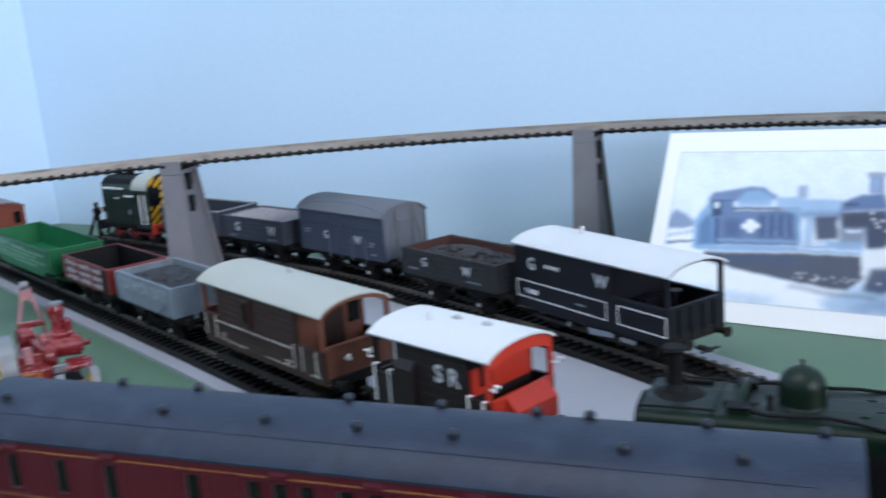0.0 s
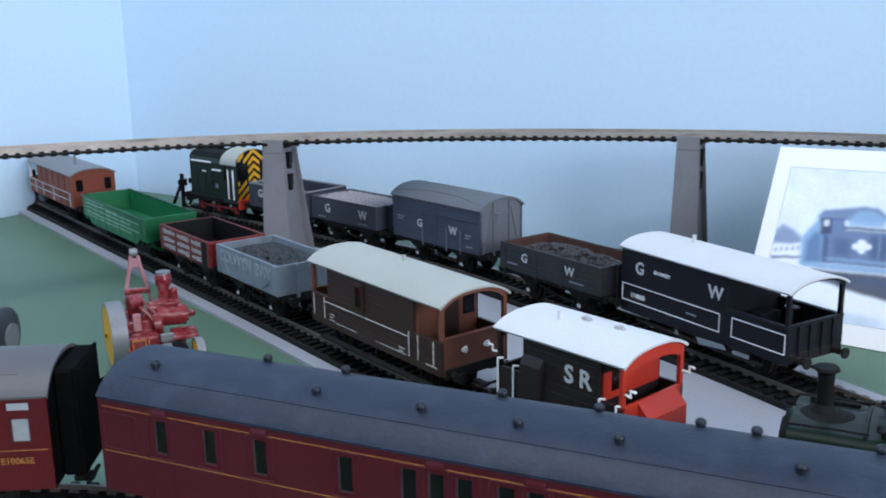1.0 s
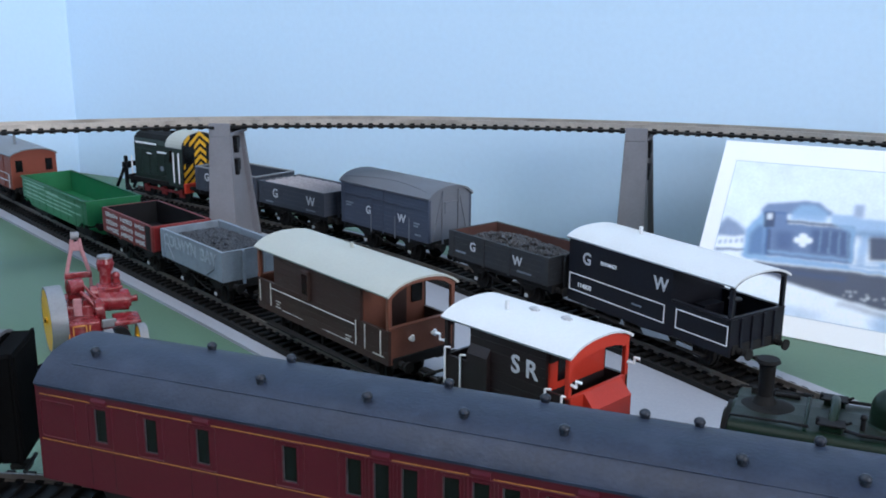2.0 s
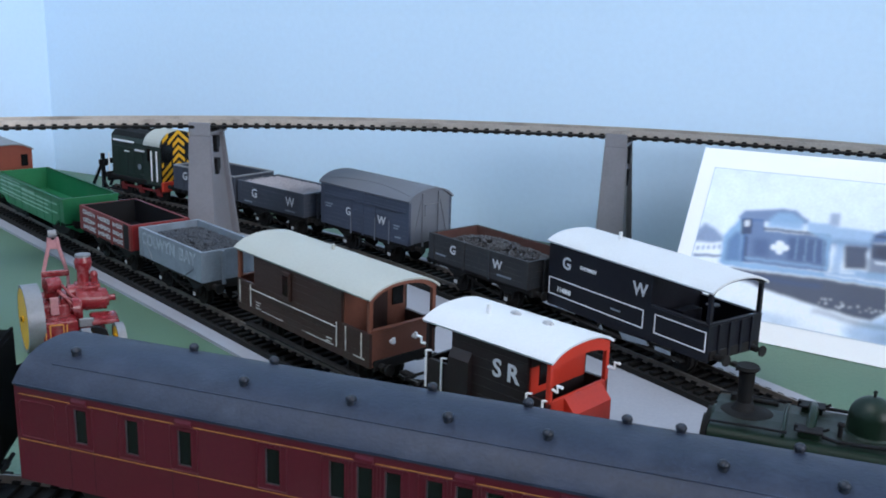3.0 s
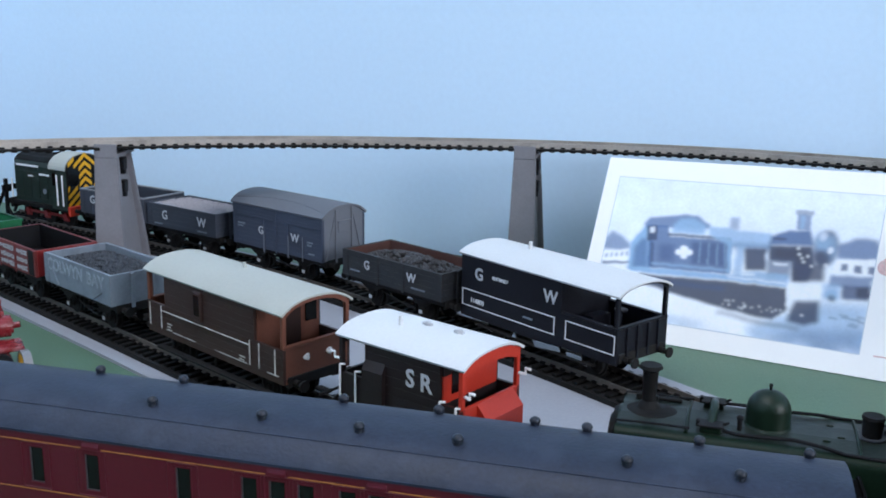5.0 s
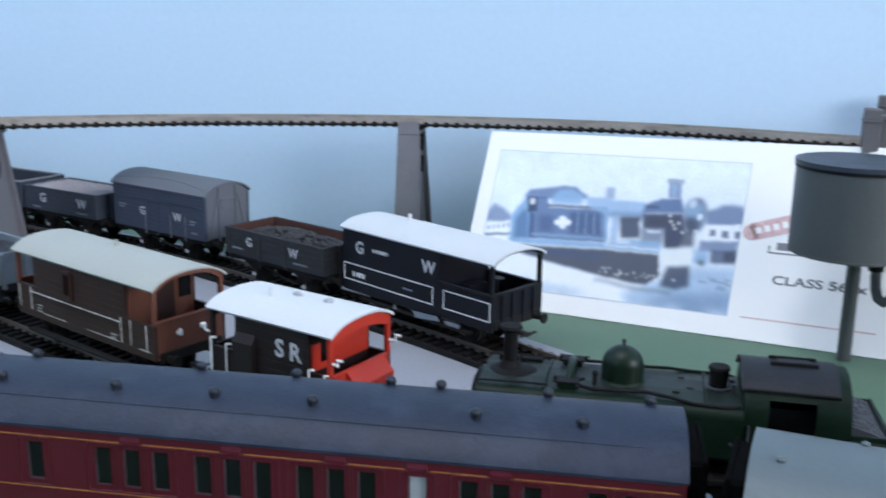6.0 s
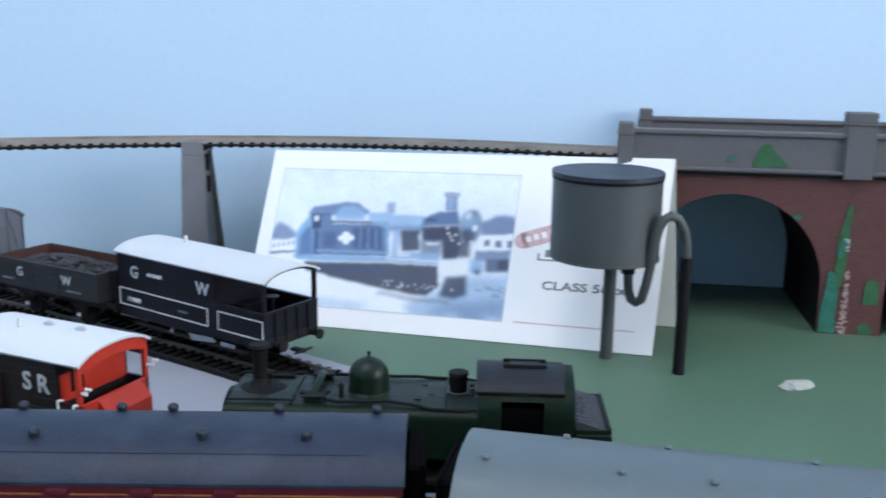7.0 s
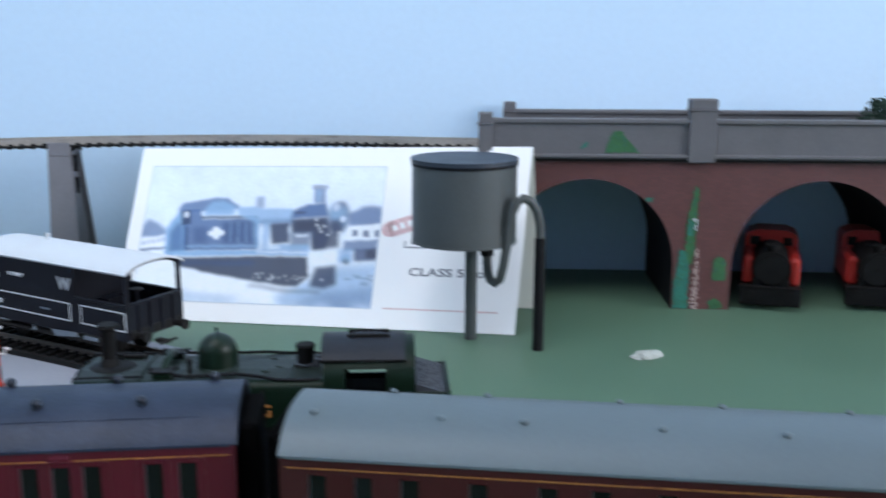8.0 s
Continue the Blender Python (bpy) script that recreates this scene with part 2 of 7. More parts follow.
def writing(text, size, material, parent, m, name="lettering", label="", width=None):
    """Raised letters in the built-in font; m in metres within the parent; size in millimetres (letter height about 0.7 of it)."""
    cu = bpy.data.curves.new(name, "FONT")
    cu.body, cu.size, cu.extrude, cu.offset = text, size * 0.001, 0.00008, 0.00012 * size / 6
    cu.align_x, cu.align_y = "CENTER", "CENTER"
    cu.resolution_u = 3
    tmp = new("tmp_text", cu)
    me = bpy.data.meshes.new_from_object(tmp.evaluated_get(bpy.context.evaluated_depsgraph_get()))
    bpy.data.objects.remove(tmp)
    bpy.data.curves.remove(cu)
    me.materials.clear()
    me.materials.append(material)
    ob = new(name, me)
    ob.parent = parent
    if width:
        w = max(v.co.x for v in me.vertices) - min(v.co.x for v in me.vertices)
        m = m @ Matrix.Diagonal((width * 0.001 / w, 1, 1, 1))
    me.transform(m)
    if label:
        ob["label"] = label
    return ob


def on_side(x, z, y):
    """Pose of writing on the near side of a vehicle: millimetres."""
    return Matrix.Translation((x * 0.001, y * 0.001, z * 0.001)) @ pose(0, 0, 0, 90, 0, 0)


RAIL_Z = 0.0080      # rail top over the baseboard

# ---- Setting: room, baseboard, wall
WALL_DIR = Vector((1, -0.15, 0)).normalized()
WALL_YAW = math.degrees(math.atan2(-0.15, 1))
CORNER = Vector((-0.6415, 0.4917, 0))


def wall_slab(name, origin, yaw, length, label, z0=-0.9, z1=1.6, thick=0.1, hole=None):
    """A wall whose face runs from origin along yaw; its body lies to the left of that way."""
    bm = bmesh.new()
    L = length * 1000
    if hole:
        a, b, c, d = hole
        box(bm, 0, a, 0, thick * 1000, z0 * 1000, z1 * 1000)
        box(bm, b, L, 0, thick * 1000, z0 * 1000, z1 * 1000)
        box(bm, a, b, 0, thick * 1000, z0 * 1000, c)
        box(bm, a, b, 0, thick * 1000, d, z1 * 1000)
    else:
        box(bm, 0, L, 0, thick * 1000, z0 * 1000, z1 * 1000)
    ob = part(name, bm, WALL, at=Matrix.Translation(origin) @ pose(0, 0, 0, 0, 0, yaw))
    return tagged(ob, label, "wall", kind="structure")


wall_slab("wall_north", CORNER - WALL_DIR * 0.0, WALL_YAW, 3.2, "smooth pale blue painted wall behind the railway layout")
west_dir = Vector((-WALL_DIR.y, WALL_DIR.x, 0))
wall_slab("wall_west", CORNER - west_dir * 3.6, WALL_YAW + 90, 3.6, "smooth pale blue painted side wall meeting the corner")
p_se = CORNER + WALL_DIR * 3.1 - west_dir * 3.6
wall_slab("wall_east", CORNER + WALL_DIR * 3.1, WALL_YAW - 90, 3.6, "pale blue side wall with the window opening", hole=(580, 1880, 250, 1350))
wall_slab("wall_south", p_se, WALL_YAW + 180, 3.1, "pale blue wall closing the room")
bm = bmesh.new()
box(bm, -900, 3000, -4200, 700, 1600, 1680)
tagged(part("ceiling", bm, CEILING), "flat white painted ceiling of the room", "ceiling", kind="structure")
bm = bmesh.new()
box(bm, -900, 3000, -4200, 700, -980, -900)
tagged(part("floor", bm, FLOOR), "dull brown carpeted floor of the room", "floor", kind="structure")

# the green painted baseboard fills the corner, up to both walls
bm = bmesh.new()
cs = [CORNER + WALL_DIR * a - west_dir * b for a, b in ((0.004, 0.004), (1.9, 0.004), (1.9, 0.95), (0.004, 0.95))]
prof = [(v.x * 1000, v.y * 1000) for v in cs]
lo = [bm.verts.new((x, y, -18)) for x, y in prof]
hi = [bm.verts.new((x, y, 0)) for x, y in prof]
bm.faces.new(lo)
bm.faces.new(hi[::-1])
for i in range(4):
    bm.faces.new((lo[i], lo[(i + 1) % 4], hi[(i + 1) % 4], hi[i]))
bmesh.ops.recalc_face_normals(bm, faces=bm.faces)
tagged(part("ground", bm, GREEN_BOARD), "matt grass-green painted baseboard of the layout", "ground", kind="structure")


# ---- Track
def spline(points, step):
    """Evenly spaced points on a Catmull-Rom curve through the given ones (metres)."""
    P = [Vector((*p, 0)) for p in points]
    P = [2 * P[0] - P[1]] + P + [2 * P[-1] - P[-2]]
    dense = []
    for i in range(1, len(P) - 2):
        for k in range(40):
            t = k / 40
            a, b, c, d = P[i - 1], P[i], P[i + 1], P[i + 2]
            dense.append(0.5 * (2 * b + (c - a) * t + (2 * a - 5 * b + 4 * c - d) * t * t + (3 * b - a - 3 * c + d) * t ** 3))
    dense.append(P[-2])
    out, run = [dense[0]], 0.0
    for a, b in zip(dense, dense[1:]):
        d = (b - a).length
        while run + d >= step:
            a = a + (b - a) * ((step - run) / d)
            d = (b - a).length
            run = 0.0
            out.append(a)
        run += d
    return out


def sweep(bm, line, off, half, z0, z1):
    """A rectangular bar along a line in plan, off to its left by off (metres in, millimetres out)."""
    rings = []
    for i, p in enumerate(line):
        d = (line[min(i + 1, len(line) - 1)] - line[max(i - 1, 0)]).normalized()
        n = Vector((-d.y, d.x, 0))
        rings.append([bm.verts.new((p + n * (off + s * half)) * 1000 + Vector((0, 0, z))) for s, z in ((-1, z0), (1, z0), (1, z1), (-1, z1))])
    for a, b in zip(rings, rings[1:]):
        for k in range(4):
            bm.faces.new((a[k], a[(k + 1) % 4], b[(k + 1) % 4], b[k]))
    bm.faces.new(rings[0])
    bm.faces.new(rings[-1][::-1])
    bmesh.ops.recalc_face_normals(bm, faces=bm.faces)


def sleeper_mesh():
    bm = bmesh.new()
    box(bm, -1.55, 1.55, -15, 15, -1.7, 0, bevel=0.3)
    for s in (-1, 1):
        box(bm, -1.3, 1.3, s * 8.25 - 1.7, s * 8.25 + 1.7, -0.1, 0.8)
    me = bpy.data.meshes.new("sleeper")
    bmesh.ops.scale(bm, vec=(0.001,) * 3, verts=bm.verts)
    bm.to_mesh(me)
    bm.free()
    me.materials.append(SLEEPER)
    return me


SLEEPER_MESH = sleeper_mesh()
TRACKS = []


def track(points, rail_z, label):
    """Rails 16.5 mm apart on black sleepers, along a line in plan; rail_z: the rails' top in metres."""
    t = thing("railway_track", pose(0, 0, 0), label, "railway track", "model railway tracks", "structure")
    line = spline(points, 0.0062)
    fine = spline(points, 0.004)
    for s in (-1, 1):
        bm = bmesh.new()
        sweep(bm, fine, s * 0.00825, 0.00045, rail_z * 1000 - 2.5, rail_z * 1000 + (0.6 if rail_z > 0.05 else 0))
        sweep(bm, fine, s * 0.00825, 0.0010, rail_z * 1000 - 2.5, rail_z * 1000 - 2.0)
        part("rail", bm, DECK_RAIL if rail_z > 0.05 else RAIL, t, "tarnished metal rail")
    if rail_z < 0.05:
        bm = bmesh.new()
        sweep(bm, fine, 0, 0.0162, 0.5, rail_z * 1000 - 4.0)
        part("underlay", bm, DARK_BED, t, "dark underlay between the rails")
    TRACKS.append((t, line, rail_z - 0.0024))
    return t


# front siding, running on under the tank engine
SIDING = [(-0.665, 0.398), (-0.582, 0.354), (-0.461, 0.289), (-0.292, 0.199), (-0.192, 0.1445), (-0.098, 0.0955), (-0.040, 0.069), (0.024, 0.055), (0.110, 0.045), (0.25, 0.020)]
# rear siding, along which the goods train stands
REAR = [(-0.525, 0.4155), (-0.479, 0.401), (-0.386, 0.371), (-0.315, 0.344), (-0.241, 0.313), (-0.150, 0.260), (-0.070, 0.210), (0.010, 0.152), (0.12, 0.075), (0.26, 0.0)]
MAIN = [(-0.45, -0.117), (-0.34, -0.0575), (-0.236, -0.0005), (-0.10, 0.008), (0.02, 0.004), (0.161, -0.028), (0.29, -0.075), (0.40, -0.13)]
track(SIDING, RAIL_Z, "dark siding track with tarnished rails and black sleepers")
track(REAR, RAIL_Z, "dark rear siding track with tarnished rails and black sleepers")
track(MAIN, RAIL_Z, "main line track under the coaches with black sleepers")


def offset_line(points, off, lo, hi):
    line = [p for p in spline(points, 0.02) if lo <= p.x <= hi]
    out = []
    for i, p in enumerate(line):
        d = (line[min(i + 1, len(line) - 1)] - line[max(i - 1, 0)]).normalized()
        out.append(p + Vector((-d.y, d.x, 0)) * off)
    return out


# pale grey painted strip of ground round both sidings
front = offset_line(SIDING, -0.0235, -0.70, 0.06)
back = offset_line(REAR, 0.029, -0.60, 0.06)
bm = bmesh.new()
ring = [bm.verts.new((p.x * 1000, p.y * 1000, 1.6)) for p in front + back[::-1]]
f = bm.faces.new(ring)
f.normal_update()
if f.normal.z < 0:
    f.normal_flip()
bmesh.ops.triangulate(bm, faces=[f])
ex = bmesh.ops.extrude_face_region(bm, geom=list(bm.faces))
for v in ex["geom"]:
    if isinstance(v, bmesh.types.BMVert):
        v.co.z = -0.5
bmesh.ops.recalc_face_normals(bm, faces=bm.faces)
tagged(part("trackbed", bm, GREY_BED), "pale grey painted ground strip round the sidings", "trackbed", kind="structure")

# elevated curved track at the back
DECK_C, DECK_R, DECK_Z = Vector((-0.0285, -0.212, 0)), 0.580, 0.0860
arcpts = []
for a in (100, 85, 70, 58, 46, 34, 22, 10, 0):
    arcpts.append((DECK_C.x - DECK_R * math.sin(radians(a)), DECK_C.y + DECK_R * math.cos(radians(a))))
arcpts += [(0.05, DECK_C.y + DECK_R - 0.009), (0.13, 0.337), (0.25, 0.312), (0.42, 0.286), (0.55, 0.266)]
hl = track(arcpts, DECK_Z, "elevated curved track with brown rails on tall grey piers")
bm = bmesh.new()
sweep(bm, spline(arcpts, 0.006), 0, 0.0146, DECK_Z * 1000 - 3.55, DECK_Z * 1000 - 2.52)
part("web", bm, SLEEPER, hl, "dark strip joining the sleepers")


# ---- Piers
def pier(angle, turn):
    p = DECK_C + DECK_R * Vector((-math.sin(radians(angle)), math.cos(radians(angle)), 0))
    t = thing("viaduct_pier", Matrix.Translation(p) @ pose(0, 0, 0, 0, 0, turn), "tall tapered grey plastic pier carrying the raised track", "pier", "piers of the raised track")
    top, bot = DECK_Z * 1000 - 8.0, 0.0
    lo, hi = (8.8, -19.0, 34.0), (6.4, -16.2, 10.0)
    # a tapered front plate and back plate with a narrower web between them
    # the recess beside the web is shaped in to shade the flank
    for name, f0, f1, k in (("front_plate", 0.0, 0.16, 1.0), ("web", 0.16, 0.9, 0.62), ("back_plate", 0.9, 1.0, 1.0)):
        bm = bmesh.new()
        for (wx, y0, y1), z in ((lo, bot), (hi, top)):
            ya, yb = y0 + (y1 - y0) * f0, y0 + (y1 - y0) * f1
            for sx, y in ((-1, ya), (1, ya), (1, yb), (-1, yb)):
                bm.verts.new((sx * wx * k, y, z))
        bm.verts.ensure_lookup_table()
        v = bm.verts
        bm.faces.new((v[3], v[2], v[1], v[0]))
        bm.faces.new((v[4], v[5], v[6], v[7]))
        for i in range(4):
            bm.faces.new((v[i], v[(i + 1) % 4], v[4 + (i + 1) % 4], v[4 + i]))
        if k == 1.0:
            bmesh.ops.bevel(bm, geom=list(bm.edges), offset=0.5, segments=2, affect="EDGES")
        part(name, bm, PIER_GREY, t)
    bm = bmesh.new()
    box(bm, -6.3, 6.3, -15.0, 10.0, top - 0.2, top + 1.9, bevel=0.2)
    box(bm, -6.3, 6.3, -16.2, -15.05, top - 0.4, top + 7.4, bevel=0.3)
    box(bm, -6.3, 6.3, 15.05, 16.2, top - 0.4, top + 7.4, bevel=0.3)
    box(bm, -6.3, 6.3, 9.0, 16.0, top - 0.4, top + 1.8, bevel=0.2)
    part("cap", bm, PIER_GREY, t, "grey cap with lugs that grip the track")
    for z in (top - 8, top - 21):
        bm = bmesh.new()
        box(bm, 4.2, 7.8, -9, -3, z, z + 7, bevel=0.4)
        box(bm, 4.2, 7.4, -7, -4, z - 2.5, z + 0.5)
        part("clip", bm, BLACK, t, "small black clip on the flank")
    return t


for ang, turn in ((32.3, 15.0), (8.3, 2.0), (57.0, 45.0)):
    pier(ang, turn)


# ---- Rolling stock
def dark_wheelset(v, x, r=5.8, material=None):
    bm = bmesh.new()
    rod(bm, (x, -10.5, r), (x, 10.5, r), 1.0, 8)
    for s in (-1, 1):
        rod(bm, (x, s * 7.2, r), (x, s * 9.4, r), r, 20)
        rod(bm, (x, s * 6.6, r), (x, s * 7.3, r), r + 0.9, 20)
        rod(bm, (x, s * 9.3, r), (x, s * 9.9, r), r * 0.72, 16)
    return part("wheelset", bm, material or UNDER, v, smooth=True)


def buffers(v, L, z=12.5, mat_=None, shift=0.0):
    place = Matrix.Translation((shift * 0.001, 0, 0))
    for sx in (-1, 1):
        for sy in (-1, 1):
            bm = bmesh.new()
            x = sx * L / 2
            rod(bm, (x, sy * 11.2, z), (x + sx * 3.2, sy * 11.2, z), 1.4, 10)
            rod(bm, (x + sx * 3.0, sy * 11.2, z), (x + sx * 5.6, sy * 11.2, z), 0.8, 8)
            rod(bm, (x + sx * 5.4, sy * 11.2, z), (x + sx * 6.2, sy * 11.2, z), 2.3, 14)
            part("buffer", bm, mat_ or UNDER, v, smooth=True, at=place)
        bm = bmesh.new()
        box(bm, min(sx * L / 2, sx * (L / 2 + 7)), max(sx * L / 2, sx * (L / 2 + 7)), -1.6, 1.6, 7.0, 8.4, bevel=0.3)
        rod(bm, (sx * (L / 2 + 6.5), -5, 8), (sx * (L / 2 + 6.5), 5, 8), 0.6, 8)
        part("coupling", bm, UNDER, v, "tension lock coupling hook", at=place)


def underframe(v, L, wb, plates=True, z0=11.5, z1=15.0):
    bm = bmesh.new()
    box(bm, -L / 2 + 1.5, L / 2 - 1.5, -11, 11, 12.8, z1 - 0.1)
    part("floor_pan", bm, UNDER, v)
    for s in (-1, 1):
        boxpart("solebar", UNDER, v, -L / 2 + 0.5, L / 2 - 0.5, s * 12.4 - 1.0, s * 12.4 + 1.0, z0, z1, bevel=0.3)
        boxpart("headstock", UNDER, v, s * (L / 2 - 0.6) - 1.0, s * (L / 2 - 0.6) + 1.0, -14.5, 14.5, z0 - 0.5, z1 + 0.2, bevel=0.3)
    for sx in (-1, 1):
        dark_wheelset(v, sx * wb / 2)
        for sy in (-1, 1):
            bm = bmesh.new()
            x = sx * wb / 2
            prism(bm, [(x - 5.5, z0 + 0.4), (x + 5.5, z0 + 0.4), (x + 2.2, 4.5), (x - 2.2, 4.5)], sy * 11.4 - 0.4, sy * 11.4 + 0.4, axis="y")
            box(bm, x - 1.6, x + 1.6, sy * 12.3 - 1.2, sy * 12.3 + 1.2, 4.6, 7.8, bevel=0.4)
            prism(bm, [(x - 7.5, z0), (x + 7.5, z0), (x + 2.2, z0 - 2.6), (x - 2.2, z0 - 2.6)], sy * 12.6 - 0.7, sy * 12.6 + 0.7, axis="y")
            part("axlebox", bm, UNDER, v)
            # small pale plate added as a painted highlight on the axlebox front
            boxpart("axlebox_cover", PALE_MARK, v, x - 1.3, x + 1.3, min(sy * 13.5, sy * 13.7), max(sy * 13.5, sy * 13.7), 4.8, 6.6, bevel=0.1, label="pale plate painting a highlight on the axlebox")
    if plates:
        for s in (-1, 1):
            bm = bmesh.new()
            tube(bm, [(-wb / 2 + 9, s * 13.4, 10.6), (0, s * 13.6, 8.6), (wb / 2 - 9, s * 13.9, 6.8), (wb / 2 - 4, s * 13.9, 6.6)], 0.45, 6)
            part("brake_lever", bm, UNDER, v, smooth=True)
            bm = bmesh.new()
            for sx in (-1, 1):
                box(bm, sx * (wb / 2 - 8.2) - 0.8, sx * (wb / 2 - 8.2) + 0.8, s * 8.3 - 1, s * 8.3 + 1, 3.2, 8.6, bevel=0.3)
            rod(bm, (-wb / 2 + 8, s * 8.3, 5.6), (wb / 2 - 8, s * 8.3, 5.6), 0.5, 6)
            part("brake_shoe", bm, UNDER, v)
    buffers(v, L)


def planked(bm, x0, x1, y0, y1, z0, z1, n):
    """A boarded panel in one piece: n boards one above the other with fine grooves between them."""
    h, g, d = (z1 - z0) / n, 0.12, 0.17
    along_x = x1 - x0 > y1 - y0
    a0, a1 = (y0, y1) if along_x else (x0, x1)
    right, left = [], []
    for i in range(n):
        lo, hi = z0 + i * h, z0 + (i + 1) * h
        right += [(a1, lo + (g if i else 0)), (a1, hi - (g if i < n - 1 else 0))] + ([(a1 - d, hi)] if i < n - 1 else [])
        left += [(a0, lo + (g if i else 0)), (a0, hi - (g if i < n - 1 else 0))] + ([(a0 + d, hi)] if i < n - 1 else [])
    prism(bm, right + left[::-1], *((x0, x1) if along_x else (y0, y1)), axis="x" if along_x else "y")


def lump_load(v, name, material, x0, x1, y0, y1, z, rise, n, r0, r1, seed, label, profile):
    """Heaped lumps on a filled base."""
    rng = random.Random(seed)
    bm = bmesh.new()
    box(bm, x0, x1, y0, y1, 15.5, z - 0.5)
    for _ in range(n):
        x, y = rng.uniform(x0, x1), rng.uniform(y0, y1)
        h = z + rise * profile((x - x0) / (x1 - x0)) * (1 - (2 * (y - y0) / (y1 - y0) - 1) ** 2 * 0.75)
        r = rng.uniform(r0, r1)
        m = Matrix.Translation((x, y, h - r * 0.4)) @ Euler((rng.uniform(0, 6), rng.uniform(0, 6), 0)).to_matrix().to_4x4() @ Matrix.Diagonal((r, r * rng.uniform(0.6, 1), r * rng.uniform(0.5, 1), 1))
        bmesh.ops.create_icosphere(bm, subdivisions=1, radius=1, matrix=m)
    ob = part(name, bm, material, v, label)
    ob["kind"] = "stuff"
    return ob


def open_wagon(name, m, label, L, body, inside, top=29.5, n=5, wb=36, W=34, group="", braces=True, door=True, end_ribs=True, rim=None):
    v = thing(name, m, label, "goods wagon", group)
    underframe(v, L, wb)
    w = W / 2
    for s in (-1, 1):
        bm = bmesh.new()
        planked(bm, -L / 2, L / 2, min(s * w, s * (w - 1.4)), max(s * w, s * (w - 1.4)), 15, top, n)
        part("side", bm, body, v)
        bm = bmesh.new()
        planked(bm, min(s * L / 2, s * (L / 2 - 1.4)), max(s * L / 2, s * (L / 2 - 1.4)), -w + 1.4, w - 1.4, 15, top, n)
        part("end", bm, body, v)
        bm = bmesh.new()
        box(bm, -L / 2 + 1.4, L / 2 - 1.4, min(s * (w - 1.4), s * (w - 1.75)), max(s * (w - 1.4), s * (w - 1.75)), 15, top - 0.15)
        part("lining", bm, inside, v)
        bm = bmesh.new()
        box(bm, min(s * (L / 2 - 1.4), s * (L / 2 - 1.75)), max(s * (L / 2 - 1.4), s * (L / 2 - 1.75)), -w + 1.75, w - 1.75, 15, top - 0.15)
        part("lining", bm, inside, v)
        for t in (-1, 1):
            boxpart("corner_plate", body, v, t * (L / 2 - 1.9) - 2.1, t * (L / 2 - 1.9) + 2.1, min(s * w, s * (w + 0.35)), max(s * w, s * (w + 0.35)), 15.2, top - 0.1, bevel=0.1)
        if door:
            for x in (-9.5, 9.5):
                boxpart("door_strap", body, v, x - 0.8, x + 0.8, min(s * w, s * (w + 0.5)), max(s * w, s * (w + 0.5)), 14.2, top - 0.2, bevel=0.15)
        if braces:
            for t in (-1, 1):
                bm = bmesh.new()
                x0, x1 = t * (L / 2 - 4), t * 11.5
                d = Vector((x1 - x0, 0, -(top - 17)))
                rod(bm, (x0, s * (w + 0.3), top - 1.0), (x1, s * (w + 0.3), 15.6), 0.45, 6)
                part("brace", bm, body, v)
        if end_ribs:
            for y in (-6, 6):
                bm = bmesh.new()
                x = s * (L / 2)
                box(bm, min(x, x + s * 1.1), max(x, x + s * 1.1), y - 0.9, y + 0.9, 13, top - 0.3, bevel=0.2)
                part("stanchion", bm, body, v)
    bm = bmesh.new()
    box(bm, -L / 2 + 1.4, L / 2 - 1.4, -w + 1.4, w - 1.4, 14.9, 15.6)
    part("floor_boards", bm, inside, v)
    if rim:
        bm = bmesh.new()
        for s in (-1, 1):
            box(bm, -L / 2 - 0.3, L / 2 + 0.3, min(s * (w + 0.4), s * (w - 1.5)), max(s * (w + 0.4), s * (w - 1.5)), top, top + 0.9, bevel=0.2)
            box(bm, min(s * (L / 2 + 0.3), s * (L / 2 - 1.5)), max(s * (L / 2 + 0.3), s * (L / 2 - 1.5)), -w + 1.5, w - 1.5, top, top + 0.9, bevel=0.2)
        part("rim", bm, rim, v)
    return v


def roof(v, L, w, z, rise, material, thick=1.2, label="", x0=None, x1=None):
    bm = bmesh.new()
    prism(bm, arc_profile(w, z, rise, thick, 18), -L / 2 if x0 is None else x0, L / 2 if x1 is None else x1)
    return part("roof", bm, material, v, label, smooth=True)


def at_rail(x, y, yaw):
    return pose(x, y, RAIL_Z, 0, 0, yaw)


GOODS = "wagons of the standing goods train"
SIDE_GROUP = "wagons on the front siding"


LETTER_WHITE = paint("faded_white_lettering", (0.48, 0.50, 0.53), 0.6, var=0.15, big=400)


def gw(v, gx, wx, z, size, y=-17.5):
    writing("G", size, LETTER_WHITE, v, on_side(gx, z, y), label="white painted letter")
    writing("W", size, LETTER_WHITE, v, on_side(wx, z - 0.3, y), label="white painted letter")


def small_bars(v, x, z, w, n=2, y=-17.5, h=0.9, gap=1.6, material=None):
    bm = bmesh.new()
    for i in range(n):
        box(bm, x, x + w * (1 - 0.25 * (i % 2)), y - 0.1, y + 0.05, z - i * gap, z - i * gap + h)
    part("stencil_bar", bm, material or LIGHT_GREY, v, "pale stencilled marking")

